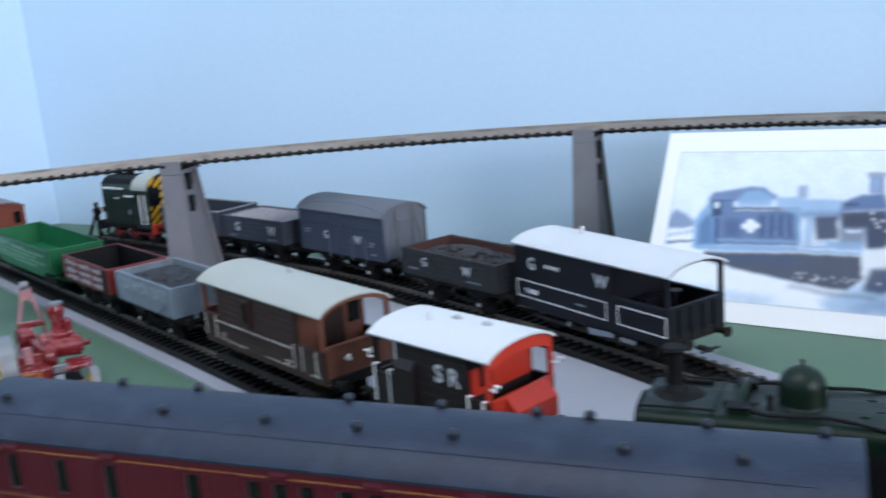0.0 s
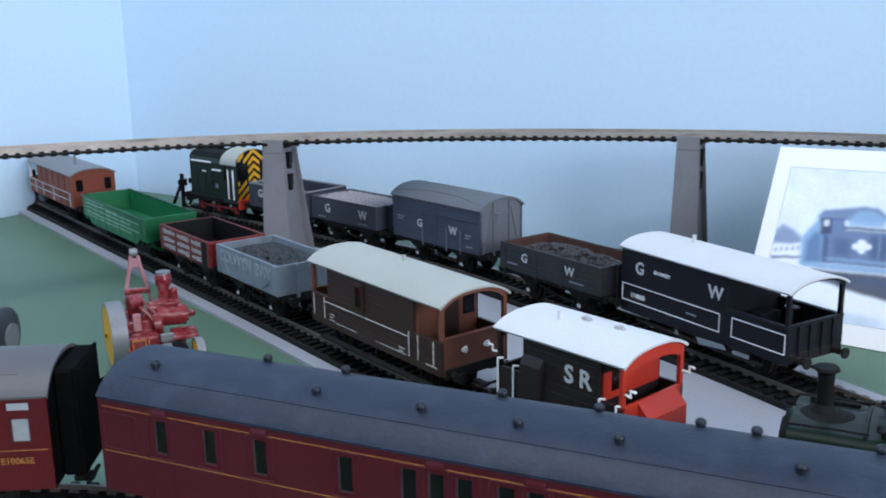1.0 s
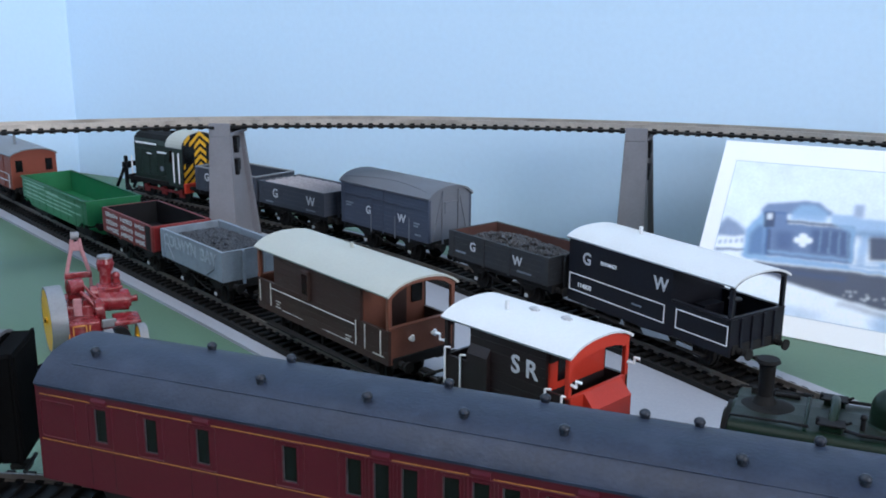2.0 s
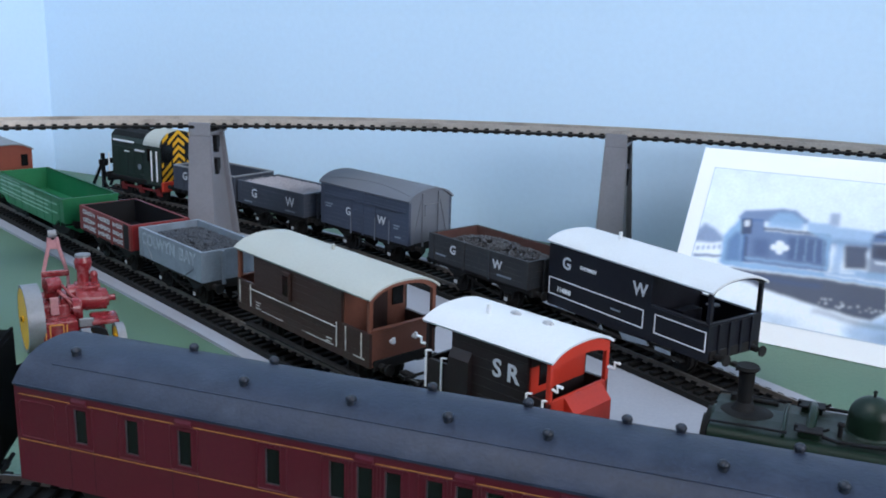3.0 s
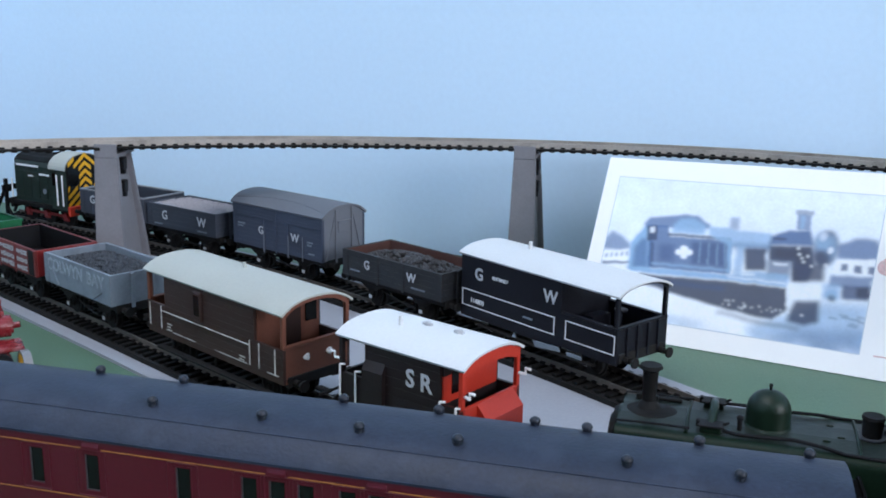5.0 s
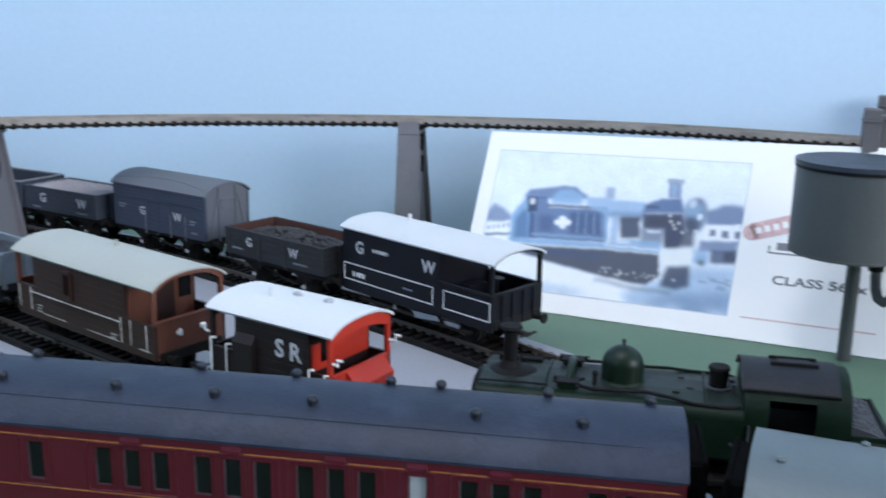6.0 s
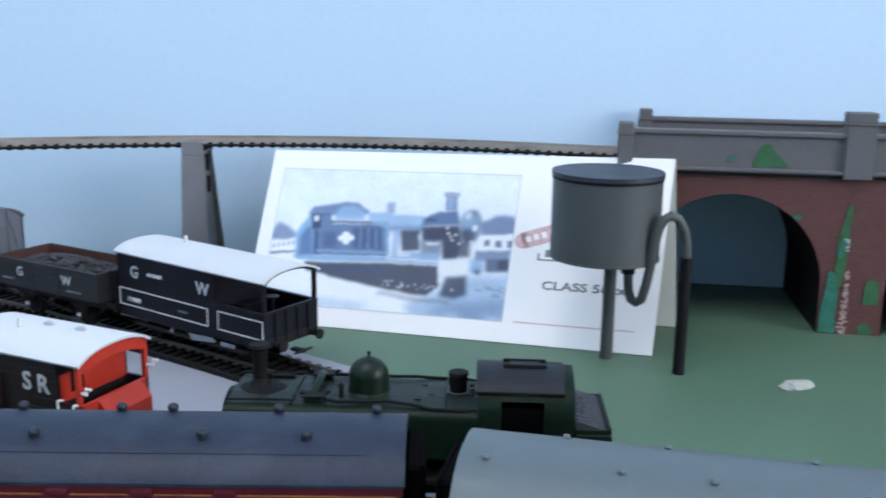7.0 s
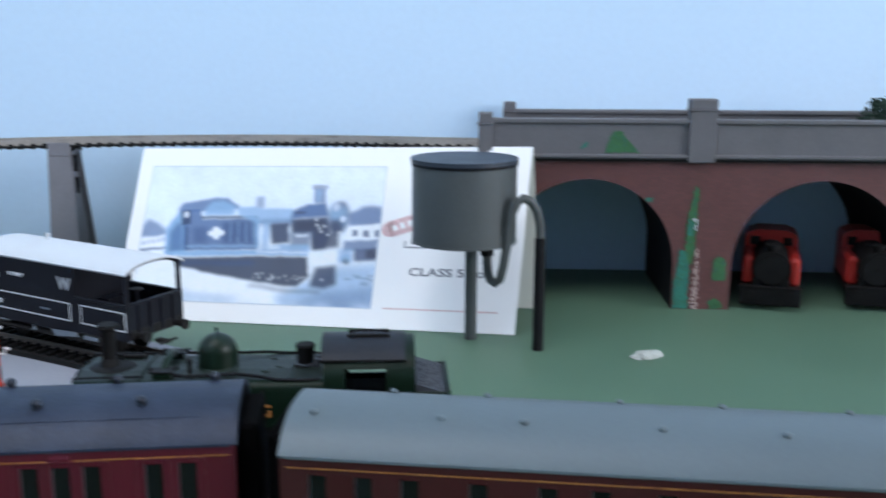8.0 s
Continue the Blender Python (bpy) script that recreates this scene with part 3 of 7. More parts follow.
# --- goods train on the rear siding
# 1. black brake van with an open veranda
v = thing("brake_van", at_rail(-0.0705, 0.2125, -35.5), "black brake van with white roof and open veranda at one end", "brake van", GOODS)
L, w = 97.0, 16.2
underframe(v, L, 60, plates=False)
for s in (-1, 1):
    bm = bmesh.new()
    planked(bm, -L / 2, 17, min(s * w, s * (w - 1.3)), max(s * w, s * (w - 1.3)), 9.5, 40, 1)
    part("cabin_side", bm, TOAD, v)
for x in (-L / 2, 15.8):
    boxpart("bulkhead", TOAD, v, x, x + 1.2, -w + 1.3, w - 1.3, 14, 40)
boxpart("floor_boards", TOAD, v, -L / 2 + 1, L / 2 - 1, -w + 1.3, w - 1.3, 14, 15)
for s in (-1, 1):
    bm = bmesh.new()
    planked(bm, 17, L / 2, min(s * w, s * (w - 1.2)), max(s * w, s * (w - 1.2)), 10.5, 26, 1)
    box(bm, 17, L / 2, s * (w - 0.6) - 1.1, s * (w - 0.6) + 1.1, 25.6, 26.6, bevel=0.2)
    part("veranda_side", bm, TOAD, v)
    bm = bmesh.new()
    box(bm, L / 2 - 2.0, L / 2 - 0.2, s * (w - 0.9) - 0.9, s * (w - 0.9) + 0.9, 26, 41, bevel=0.2)
    part("veranda_post", bm, TOAD, v)
bm = bmesh.new()
planked(bm, L / 2 - 1.4, L / 2, -w + 1.2, w - 1.2, 14, 26, 1)
box(bm, L / 2 - 1.7, L / 2 + 0.3, -w, w, 25.8, 26.8, bevel=0.2)
for y in (-10, -3.4, 3.4, 10):
    box(bm, L / 2 - 0.1, L / 2 + 0.9, y - 0.8, y + 0.8, 12, 26, bevel=0.2)
part("veranda_end", bm, TOAD, v)
bm = bmesh.new()
prism(bm, arc_profile(w - 0.4, 39.6, 3.9, 1.0, 18), L / 2 - 1.4, L / 2 - 0.2)
part("end_arch", bm, TOAD, v, "thin curved black end beam")
bm = bmesh.new()
rod(bm, (33, 4, 15), (33, 4, 27), 0.8)
rod(bm, (33, 4, 27.2), (33, 4, 27.8), 3.0, 14)
box(bm, 20, 26, -6, 6, 15, 24)
part("brake_wheel", bm, TOAD, v, "brake standard inside the veranda")
roof(v, L + 2, 17.4, 40.2, 4.0, WHITE_ROOF, 0.8, "clean white curved roof")
bm = bmesh.new()
rod(bm, (-22, 3, 42.5), (-22, 3, 47.5), 0.9)
part("stove_pipe", bm, WHITE_ROOF, v)
for s in (-1, 1):
    bm = bmesh.new()
    box(bm, -36, 36, s * 15.5 - 1.6, s * 15.5 + 1.6, 6.6, 7.4)
    for x in (-30, 0, 30):
        box(bm, x - 0.5, x + 0.5, s * 14 - 0.5, s * 14 + 0.5, 7, 13)
    part("footboard", bm, UNDER, v)
gw(v, -36.0, 10.5, 31.4, 8.0, -16.35)
writing("RHYMNEY", 2.3, WHITE, v, on_side(-21.5, 31.8, -16.35), label="small white lettering")
writing("114800", 3.2, WHITE, v, on_side(-37, 18.0, -16.35), label="small white number")
small_bars(v, -6, 18.0, 6, 1, -16.35, 0.8)
for x0, x1, z0, z1 in ((-47.5, 13.5, 14.8, 23.0), (20, 47.5, 14.8, 23.2)):
    bm = bmesh.new()
    for a in ((x0, x1, z1 - 0.34, z1), (x0, x1, z0, z0 + 0.34), (x0, x0 + 0.34, z0, z1), (x1 - 0.34, x1, z0, z1)):
        box(bm, a[0], a[1], -16.55, -16.1, a[2], a[3])
    part("handrail", bm, WHITE, v, "white handrail frame on the side")
bm = bmesh.new()
prism(bm, [(1.5, 9.6), (17, 10.4), (18.5, 8.6), (3.5, 7.0)], -17.4, -16.9, axis="y")
part("step_board", bm, LIGHT_GREY, v, "pale worn step plate below the side")
boxpart("step_board", LIGHT_GREY, v, 22.2, 30.7, -17.4, -16.9, 8.2, 9.8, label="pale worn step plate below the side")
bm = bmesh.new()
prism(bm, [(-11.8, 7.6), (-9.0, 7.6), (-10.4, 10.0)], -17.3, -16.9, axis="y")
part("step_bracket", bm, LIGHT_GREY, v, "small pale bracket")

# 2. low wagon loaded with coal
v = open_wagon("open_wagon", at_rail(-0.152, 0.2575, -30.0), "dark grey open wagon with rust-brown inside, part loaded with coal", 74, GW_DARK, RUSTY_INSIDE, top=29.0, wb=38, group=GOODS, braces=False)
lump_load(v, "coal_load", COAL, -34, 31, -14.5, 14.5, 22.5, 6.5, 520, 0.5, 2.1, 3, "loose grey coal heaped along the wagon", lambda t: 0.25 + 0.75 * math.sin(math.pi * min(1, t * 1.05)) ** 0.7 if t < 0.93 else 0.1)
gw(v, -17.5, 16.0, 23.2, 6.4)
small_bars(v, -31, 18.5, 8, 1)
small_bars(v, 16, 17.8, 10, 1)

# 3. covered van
v = thing("covered_van", at_rail(-0.2410, 0.3130, -25.5), "slate grey covered van with curved roof and white letters", "goods van", GOODS)
L, w = 79.0, 16.4
underframe(v, L, 40)
for s in (-1, 1):
    bm = bmesh.new()
    planked(bm, -L / 2, L / 2, min(s * w, s * (w - 1.4)), max(s * w, s * (w - 1.4)), 14.5, 40, 10)
    part("side", bm, GW_VAN, v)
    bm = bmesh.new()
    for x in (-10.5, 0, 10.5):
        box(bm, x - 0.6, x + 0.6, min(s * w, s * (w + 0.55)), max(s * w, s * (w + 0.55)), 13.5, 33 if x else 39.6, bevel=0.15)
    box(bm, -L / 2, L / 2, min(s * w, s * (w + 0.5)), max(s * w, s * (w + 0.5)), 32.6, 33.4, bevel=0.1)
    for x in (-L / 2 + 1.2, L / 2 - 1.2):
        box(bm, x - 1.2, x + 1.2, min(s * w, s * (w + 0.35)), max(s * w, s * (w + 0.35)), 14.5, 40, bevel=0.1)
    part("door_frame", bm, GW_VAN, v)
    for x, z in ((-10.5, 24), (11.2, 26), (23.5, 27)):
        boxpart("door_post", VAN_ROOF, v, x - 0.45, x + 0.45, min(s * (w + 0.5), s * (w + 0.75)), max(s * (w + 0.5), s * (w + 0.75)), 12.6, z, bevel=0.1, label="pale grey door post")
    bm = bmesh.new()
    x = s * L / 2
    prof = [(-w + 1.4, 14.5), (w - 1.4, 14.5)] + [(y, z) for y, z in arc_profile(w - 1.4, 40, 5.0, 1.0, 14)[:15]][::-1]
    prism(bm, prof, min(x, x - s * 1.4), max(x, x - s * 1.4))
    part("end", bm, VAN_ROOF, v, "paler grey boarded end")
    bm = bmesh.new()
    for y in (-6.2, 6.2):
        box(bm, min(x, x + s * 0.9), max(x, x + s * 0.9), y - 0.7, y + 0.7, 12, 43.5, bevel=0.2)
    for y in (-13.8, 13.8):
        rod(bm, (x + s * 0.3, y, 15), (x + s * 0.3, y * 0.52, 40), 0.5, 6)
    box(bm, min(x, x + s * 1.3), max(x, x + s * 1.3), -5.0, 5.0, 36.2, 37.0, bevel=0.2)
    box(bm, min(x, x + s * 0.6), max(x, x + s * 0.6), -4.6, 4.6, 30, 36.2, bevel=0.2)
    part("end_stanchion", bm, VAN_ROOF, v)
roof(v, L + 2.2, 17.4, 40, 6.0, VAN_ROOF, 1.0, "plain mid-grey curved roof")
bm = bmesh.new()
tube(bm, [(x, y, 40 + 6.0 * (1 - 0.5 * (y / 17.4) ** 2 - 0.5 * (y / 17.4) ** 4) + 0.05) for x, y in [(4.75 * i, -14.6 + 4.4 * math.cos(math.pi / 2 * i / 8)) for i in range(-8, 9)]], 0.28, 6)
part("roof_rib", bm, VAN_ROOF, v)
gw(v, -13.0, 17.0, 25.5, 6.6, -17.0)
small_bars(v, -35, 27, 7, 2, -16.6)
small_bars(v, 27, 24, 5, 2, -16.6)
small_bars(v, 28, 17.5, 5, 1, -16.6)

# 4. wagon filled with pale stone
v = open_wagon("open_wagon", at_rail(-0.3215, 0.3455, -22.0), "slate grey open wagon filled level with pale stone chips", 67, GW_GREY, GW_GREY, top=29.8, wb=36, group=GOODS, braces=False, door=False)
lump_load(v, "stone_load", BALLAST, -31.5, 31.5, -15.2, 15.2, 28.9, 0.7, 2400, 0.25, 0.5, 5, "level load of pale stone chips", lambda t: 1.0)
gw(v, -15.5, 20.5, 23.2, 8.0)
small_bars(v, -26, 16.8, 8, 1)
small_bars(v, 16, 16.8, 9, 1)

# 5. empty steel wagon
v = open_wagon("open_wagon", at_rail(-0.3870, 0.3685, -19.0), "empty dark grey steel open wagon with pale worn rim", 66, GW_GREY, GW_GREY, top=31.0, n=1, wb=36, group=GOODS, braces=False, door=True, rim=GREY_ROOF)
gw(v, -19.5, 13.5, 25.0, 7.6)
small_bars(v, 19, 17.5, 6, 1)
for s in (-1, 1):
    for x in (-22, 0, 22):
        boxpart("rib", GW_GREY, v, x - 0.6, x + 0.6, min(s * 17, s * 17.5), max(s * 17, s * 17.5), 15, 31, bevel=0.1)

# 6. diesel shunter
v = thing("diesel_shunter", at_rail(-0.4690, 0.3965, -17.0), "dark green diesel shunter with yellow and black striped cab end", "locomotive", GOODS)
L = 67.0
bm = bmesh.new()
box(bm, -29, 37, -15.5, 15.5, 11.5, 15, bevel=0.4)
part("frame", bm, LOCO_BLACK, v)
bm = bmesh.new()
prof = [(-13.5, 15), (13.5, 15), (13.5, 41), (12.5, 44.5), (9.5, 47.5), (5, 49), (-5, 49), (-9.5, 47.5), (-12.5, 44.5), (-13.5, 41)]
prism(bm, prof, -26, 18)
part("bonnet", bm, SHUNTER_GREEN, v, "dark green engine bonnet")
bm = bmesh.new()
prism(bm, [(y * 1.02, z + 0.5) for y, z in prof[3:9]] + [(y * 0.95, z - 1) for y, z in prof[3:9]][::-1], -26.5, 17)
part("bonnet_roof", bm, LOCO_BLACK, v, "black bonnet top")
bm = bmesh.new()
for x in (-20, -12, 6, 14):
    box(bm, x - 1.4, x + 1.4, -3, 3, 49, 51, bevel=0.4)
rod(bm, (-4, 0, 49), (-4, 0, 52), 2.2, 12)
part("roof_fitting", bm, LOCO_BLACK, v)
for s in (-1, 1):
    bm = bmesh.new()
    for i in range(4):
        box(bm, -24 + i * 9.2, -16.4 + i * 9.2, min(s * 13.5, s * 14.0), max(s * 13.5, s * 14.0), 18, 37, bevel=0.25)
    part("bonnet_door", bm, SHUNTER_GREEN, v)
    bm = bmesh.new()
    box(bm, -23, 2, s * 14.1 - 0.35, s * 14.1 + 0.35, 40.6, 42.0, bevel=0.2)
    box(bm, 3, 14, s * 14.1 - 0.35, s * 14.1 + 0.35, 35.2, 36.6, bevel=0.2)
    box(bm, -10, -4, s * 14.1 - 0.35, s * 14.1 + 0.35, 33.6, 34.4, bevel=0.2)
    part("handrail", bm, WHITE, v, "thin white handrail")
    bm = bmesh.new()
    rod(bm, (25.5, s * 16.7, 16), (25.5, s * 16.7, 38), 0.6, 6)
    rod(bm, (31.5, s * 16.7, 16), (31.5, s * 16.7, 38), 0.6, 6)
    part("cab_handrail", bm, WHITE, v, "white vertical cab handrail")
cw = 16.0
cab_prof = [(-cw, 13), (cw, 13), (cw, 41)] + [(cw * math.sin(a), 41 + 11 * math.cos(a)) for a in [math.pi / 2 * (1 - 2 * i / 14) for i in range(1, 14)]] + [(-cw, 41)]
bm = bmesh.new()
prism(bm, cab_prof, 18, 35)
part("cab", bm, SHUNTER_GREEN, v, "dark green cab")
bm = bmesh.new()
top = [(y * 1.04, z + 0.6) for y, z in cab_prof[2:]]
prism(bm, top + [(y * 0.98, z - 0.2) for y, z in cab_prof[2:]][::-1], 16.5, 34.5)
part("cab_roof", bm, CREAM_ROOF, v, "pale grey rounded cab roof")
bm = bmesh.new()
prism(bm, [(y * 0.985, z - 0.2) for y, z in cab_prof], 35, 35.4)
cab_end = part("cab_end", bm, BLACK, v, "black cab end under the stripes")


def inside_cab(y, z):
    return abs(y) < cw * 0.97 and (z < 41 or (y / cw) ** 2 + ((z - 41) / 11.0) ** 2 < 0.93) and z > 14 and not (5.4 < abs(y) < 15.0 and 29.0 < z < 43.4)


for k in range(-4, 11):
    bm = bmesh.new()
    n = 34
    made = 0
    for s in (-1, 1):
        cells = []
        for i in range(n):
            y0, y1 = s * cw * i / n, s * cw * (i + 1) / n
            z0 = 5.6 * k + 12 - abs(y0) * 0.85 + 10
            z1 = 5.6 * k + 12 - abs(y1) * 0.85 + 10
            h = 3.0
            if inside_cab(y0, z0 + h * 0.5) and inside_cab(y1, z1 + h * 0.5):
                q = [bm.verts.new((35.55, y0, z0)), bm.verts.new((35.55, y1, z1)), bm.verts.new((35.55, y1, z1 + h)), bm.verts.new((35.55, y0, z0 + h))]
                bm.faces.new(q if s > 0 else q[::-1])
                made += 1
    if made:
        ex = bmesh.ops.extrude_face_region(bm, geom=list(bm.faces))
        bmesh.ops.translate(bm, vec=(-0.2, 0, 0), verts=[g for g in ex["geom"] if isinstance(g, bmesh.types.BMVert)])
        bmesh.ops.recalc_face_normals(bm, faces=bm.faces)
        part("stripe", bm, YELLOW, cab_end, "yellow warning chevron")
    else:
        bm.free()
for y in (-10.5, 10.5):
    bm = bmesh.new()
    box(bm, 35.35, 35.75, y - 4.3, y + 4.3, 30, 42.6)
    bmesh.ops.bevel(bm, geom=[e for e in bm.edges if abs(e.verts[0].co.x - e.verts[1].co.x) > 0.1], offset=1.6, segments=3, affect="EDGES")
    part("cab_window", bm, WINDOW_DARK, v, "rounded dark cab window")
    boxpart("side_window", WINDOW_DARK, v, 20, 24, y * 1.53 - 0.1, y * 1.53 + 0.1, 30, 39)
boxpart("buffer_beam", SR_RED, v, 35, 37.6, -16, 16, 9, 16, bevel=0.3, label="red buffer beam")
boxpart("buffer_beam", LOCO_BLACK, v, -30.6, -28, -16, 16, 9, 16, bevel=0.3, label="black buffer beam")
boxpart("radiator", LOCO_BLACK, v, -27.5, -26, -12.5, 12.5, 16, 45, bevel=0.4)
for x in (-16, 5, 26):
    for s in (-1, 1):
        bm = bmesh.new()
        rod(bm, (x, s * 7.4, 8), (x, s * 9.4, 8), 8, 24)
        rod(bm, (x, s * 9.4, 8), (x, s * 10, 8), 2.6, 12)
        part("wheel", bm, UNDER, v, smooth=True)
for s in (-1, 1):
    bm = bmesh.new()
    box(bm, -18, 28, s * 11.4 - 0.5, s * 11.4 + 0.5, 6.6, 8.6, bevel=0.2)
    for x in (-16, 5, 26):
        rod(bm, (x, s * 10, 7.6), (x, s * 12.2, 7.6), 2.4, 12)
        box(bm, x - 3, x + 3, s * 11.0 - 0.3, s * 11.0 + 0.3, 4, 7)
    part("coupling_rod", bm, RED_WAGON, v, "red coupling rods and cranks")
bm = bmesh.new()
rod(bm, (8, -14.05, 24), (8, -14.35, 24), 2.0, 16)
part("emblem", bm, LIGHT_GREY, v, "small round pale crest on the bonnet")
for y in (-13.0, 13.0):
    bm = bmesh.new()
    rod(bm, (-31.2, y, 14), (-31.2, y, 30), 0.6, 6)
    part("end_handrail", bm, WHITE, v, "white vertical handrail on the nose")
buffers(v, L + 1, 12.5, shift=3.5)


# 7. buffer stops at the ends of the sidings
def buffer_stop(x, y, yaw):
    v = thing("buffer_stop", pose(x, y, 0.0, 0, 0, yaw), "black plastic buffer stop at the end of the track", "buffer stop", "siding buffer stops")
    for s in (-1, 1):
        bm = bmesh.new()
        box(bm, -1.3, 1.3, s * 8.25 - 1.2, s * 8.25 + 1.2, 5, 35, bevel=0.2)
        rod(bm, (0, s * 8.25, 29), (-16, s * 8.25, 6), 1.3, 6)
        rod(bm, (0, s * 8.25, 14), (8, s * 8.25, 6), 0.9, 6)
        part("leg", bm, BLACK, v)
        bm = bmesh.new()
        rod(bm, (1.5, s * 9, 28), (5, s * 9, 28), 1.2, 10)
        rod(bm, (4.6, s * 9, 28), (5.4, s * 9, 28), 2.2, 12)
        part("buffer", bm, BLACK, v)
    bm = bmesh.new()
    box(bm, -0.4, 1.8, -12, 12, 26.5, 30.5, bevel=0.4)
    part("beam", bm, BLACK, v)
    return v


buffer_stop(-0.5150, 0.4122, -17)
buffer_stop(-0.648, 0.3895, -28.2)

# --- front siding
# 8. small brake van with vermilion ends
v = thing("brake_van", at_rail(-0.0990, 0.0955, -24.5), "short dark brown brake van with vermilion ends and white roof", "brake van", SIDE_GROUP)
L, w = 55.0, 15.8
underframe(v, L, 34, plates=False)
for s in (-1, 1):
    bm = bmesh.new()
    planked(bm, -15.0, 18.2, min(s * w, s * (w - 1.3)), max(s * w, s * (w - 1.3)), 14, 40, 8)
    part("cabin_side", bm, SR_BROWN, v, "dark umber boarded cabin side")
    for xa, xb in ((-L / 2, -15.02), (18.22, L / 2)):
        boxpart("veranda_side", SR_BROWN, v, xa, xb, min(s * w, s * (w - 1.3)), max(s * w, s * (w - 1.3)), 14, 26.5)
boxpart("floor_boards", SR_BROWN, v, -L / 2, L / 2, -w + 1.3, w - 1.3, 14, 15.2)
for s in (-1, 1):
    bm = bmesh.new()
    prism(bm, [(s * w, 16), (s * (w + 1.9), 17.5), (s * (w + 1.9), 30.8), (s * w, 34.0)], -14.8, -5.5)
    part("ducket", bm, SR_BROWN, v, "projecting side lookout with sloping top")
for s in (-1, 1):
    bm = bmesh.new()
    x = 18.2 if s > 0 else -15.0
    box(bm, x - 0.6, x + 0.6, -w + 1.3, w - 1.3, 26, 35.4)
    part("bulkhead", bm, SR_RED if s > 0 else SR_BROWN, v)
    # the upper bulkhead is coloured dark to paint in shade under the roof
    bm = bmesh.new()
    prism(bm, [(-w + 1.3, 35.4), (w - 1.3, 35.4)] + [(y, z - 1.6) for y, z in arc_profile(w - 1.3, 40.3, 4.0, 1.0, 14)[:15]][::-1], x - 0.6, x + 0.6)
    part("bulkhead_top", bm, SR_BROWN, v, "upper bulkhead in dark umber for the roof's shade")
    boxpart("bulkhead_foot", SR_BROWN, v, x - 0.6, x + 0.6, -w + 1.3, w - 1.3, 15, 26)
    boxpart("bulkhead_window", WINDOW_DARK, v, x + s * 0.7 - 0.2, x + s * 0.7 + 0.2, -10.5, -5, 28.5, 36)
    xe = s * L / 2
    bm = bmesh.new()
    box(bm, min(xe, xe - s * 1.4), max(xe, xe - s * 1.4), -w, w, 13.5, 26.5, bevel=0.2)
    prism(bm, [(xe, 14.5), (xe + s * 4.4, 14.5), (xe + s * 4.4, 21.6), (xe, 26.2)], -8.0, 12.0, axis="y")
    for t in (-1, 1):
        box(bm, min(xe, xe - s * 1.6), max(xe, xe - s * 1.6), t * (w - 0.8) - 0.9, t * (w - 0.8) + 0.9, 26, 40.5, bevel=0.2)
    arch = [(y * 0.97, z) for y, z in arc_profile(w, 39.7, 3.2, 1.0, 18)[:19]]
    under = [(y * 0.9, 37.0 + max(0.0, (z - 40.3)) * 0.75) for y, z in arch[::-1]]
    prism(bm, arch + under, min(xe, xe - s * 1.4), max(xe, xe - s * 1.4))
    # the left end takes the umber to paint in its shaded look
    part("end_frame", bm, SR_RED if s > 0 else SR_BROWN, v, "vermilion end frame with sloping sand box" if s > 0 else "end frame with sloping sand box, darkened in colour as shade")
    for t in (-1, 1):
        bm = bmesh.new()
        tube(bm, [(xe + s * 0.2, t * (w - 1), 31), (xe + s * 2.6, t * (w - 0.4), 31), (xe + s * 2.6, t * (w - 0.4), 33), (xe + s * 4.6, t * (w - 0.4), 33)], 0.5, 6)
        part("lamp_bracket", bm, WHITE, v, "white lamp bracket")
roof(v, L + 2, 16.8, 40.3, 4.0, WHITE_ROOF, 0.8, "clean white curved roof")
bm = bmesh.new()
rod(bm, (-10, -3, 43), (-10, -3, 47.5), 0.8)
part("stove_pipe", bm, WHITE_ROOF, v)
for x in (-3, 11):
    bm = bmesh.new()
    rod(bm, (x, 3, 43.6), (x, 3, 45.2), 1.35, 14)
    rod(bm, (x, 3, 45.2), (x, 3, 45.5), 0.8, 12)
    rod(bm, (x - 1.9, 3, 44.4), (x + 1.9, 3, 44.4), 0.75, 10)
    part("roof_vent", bm, PALE_MARK, v, "small round pale roof ventilator", smooth=True)
for x, z0, z1 in ((-26.5, 16, 29.5), (-19.0, 15, 28.5), (18.8, 15, 27.5), (25.4, 16, 27)):
    bm = bmesh.new()
    rod(bm, (x, -w - 0.7, z0), (x, -w - 0.7, z1), 0.4, 6)
    rod(bm, (x, -w - 0.7, z1), (x + 1.6, -w + 0.4, z1), 0.4, 6)
    part("handrail", bm, WHITE, v, "white vertical handrail")
writing("S", 8.6, LETTER_WHITE, v, on_side(5.6, 31.7, -w - 0.15), label="large white letter")
writing("R", 8.6, LETTER_WHITE, v, on_side(12.4, 31.5, -w - 0.15), label="large white letter")

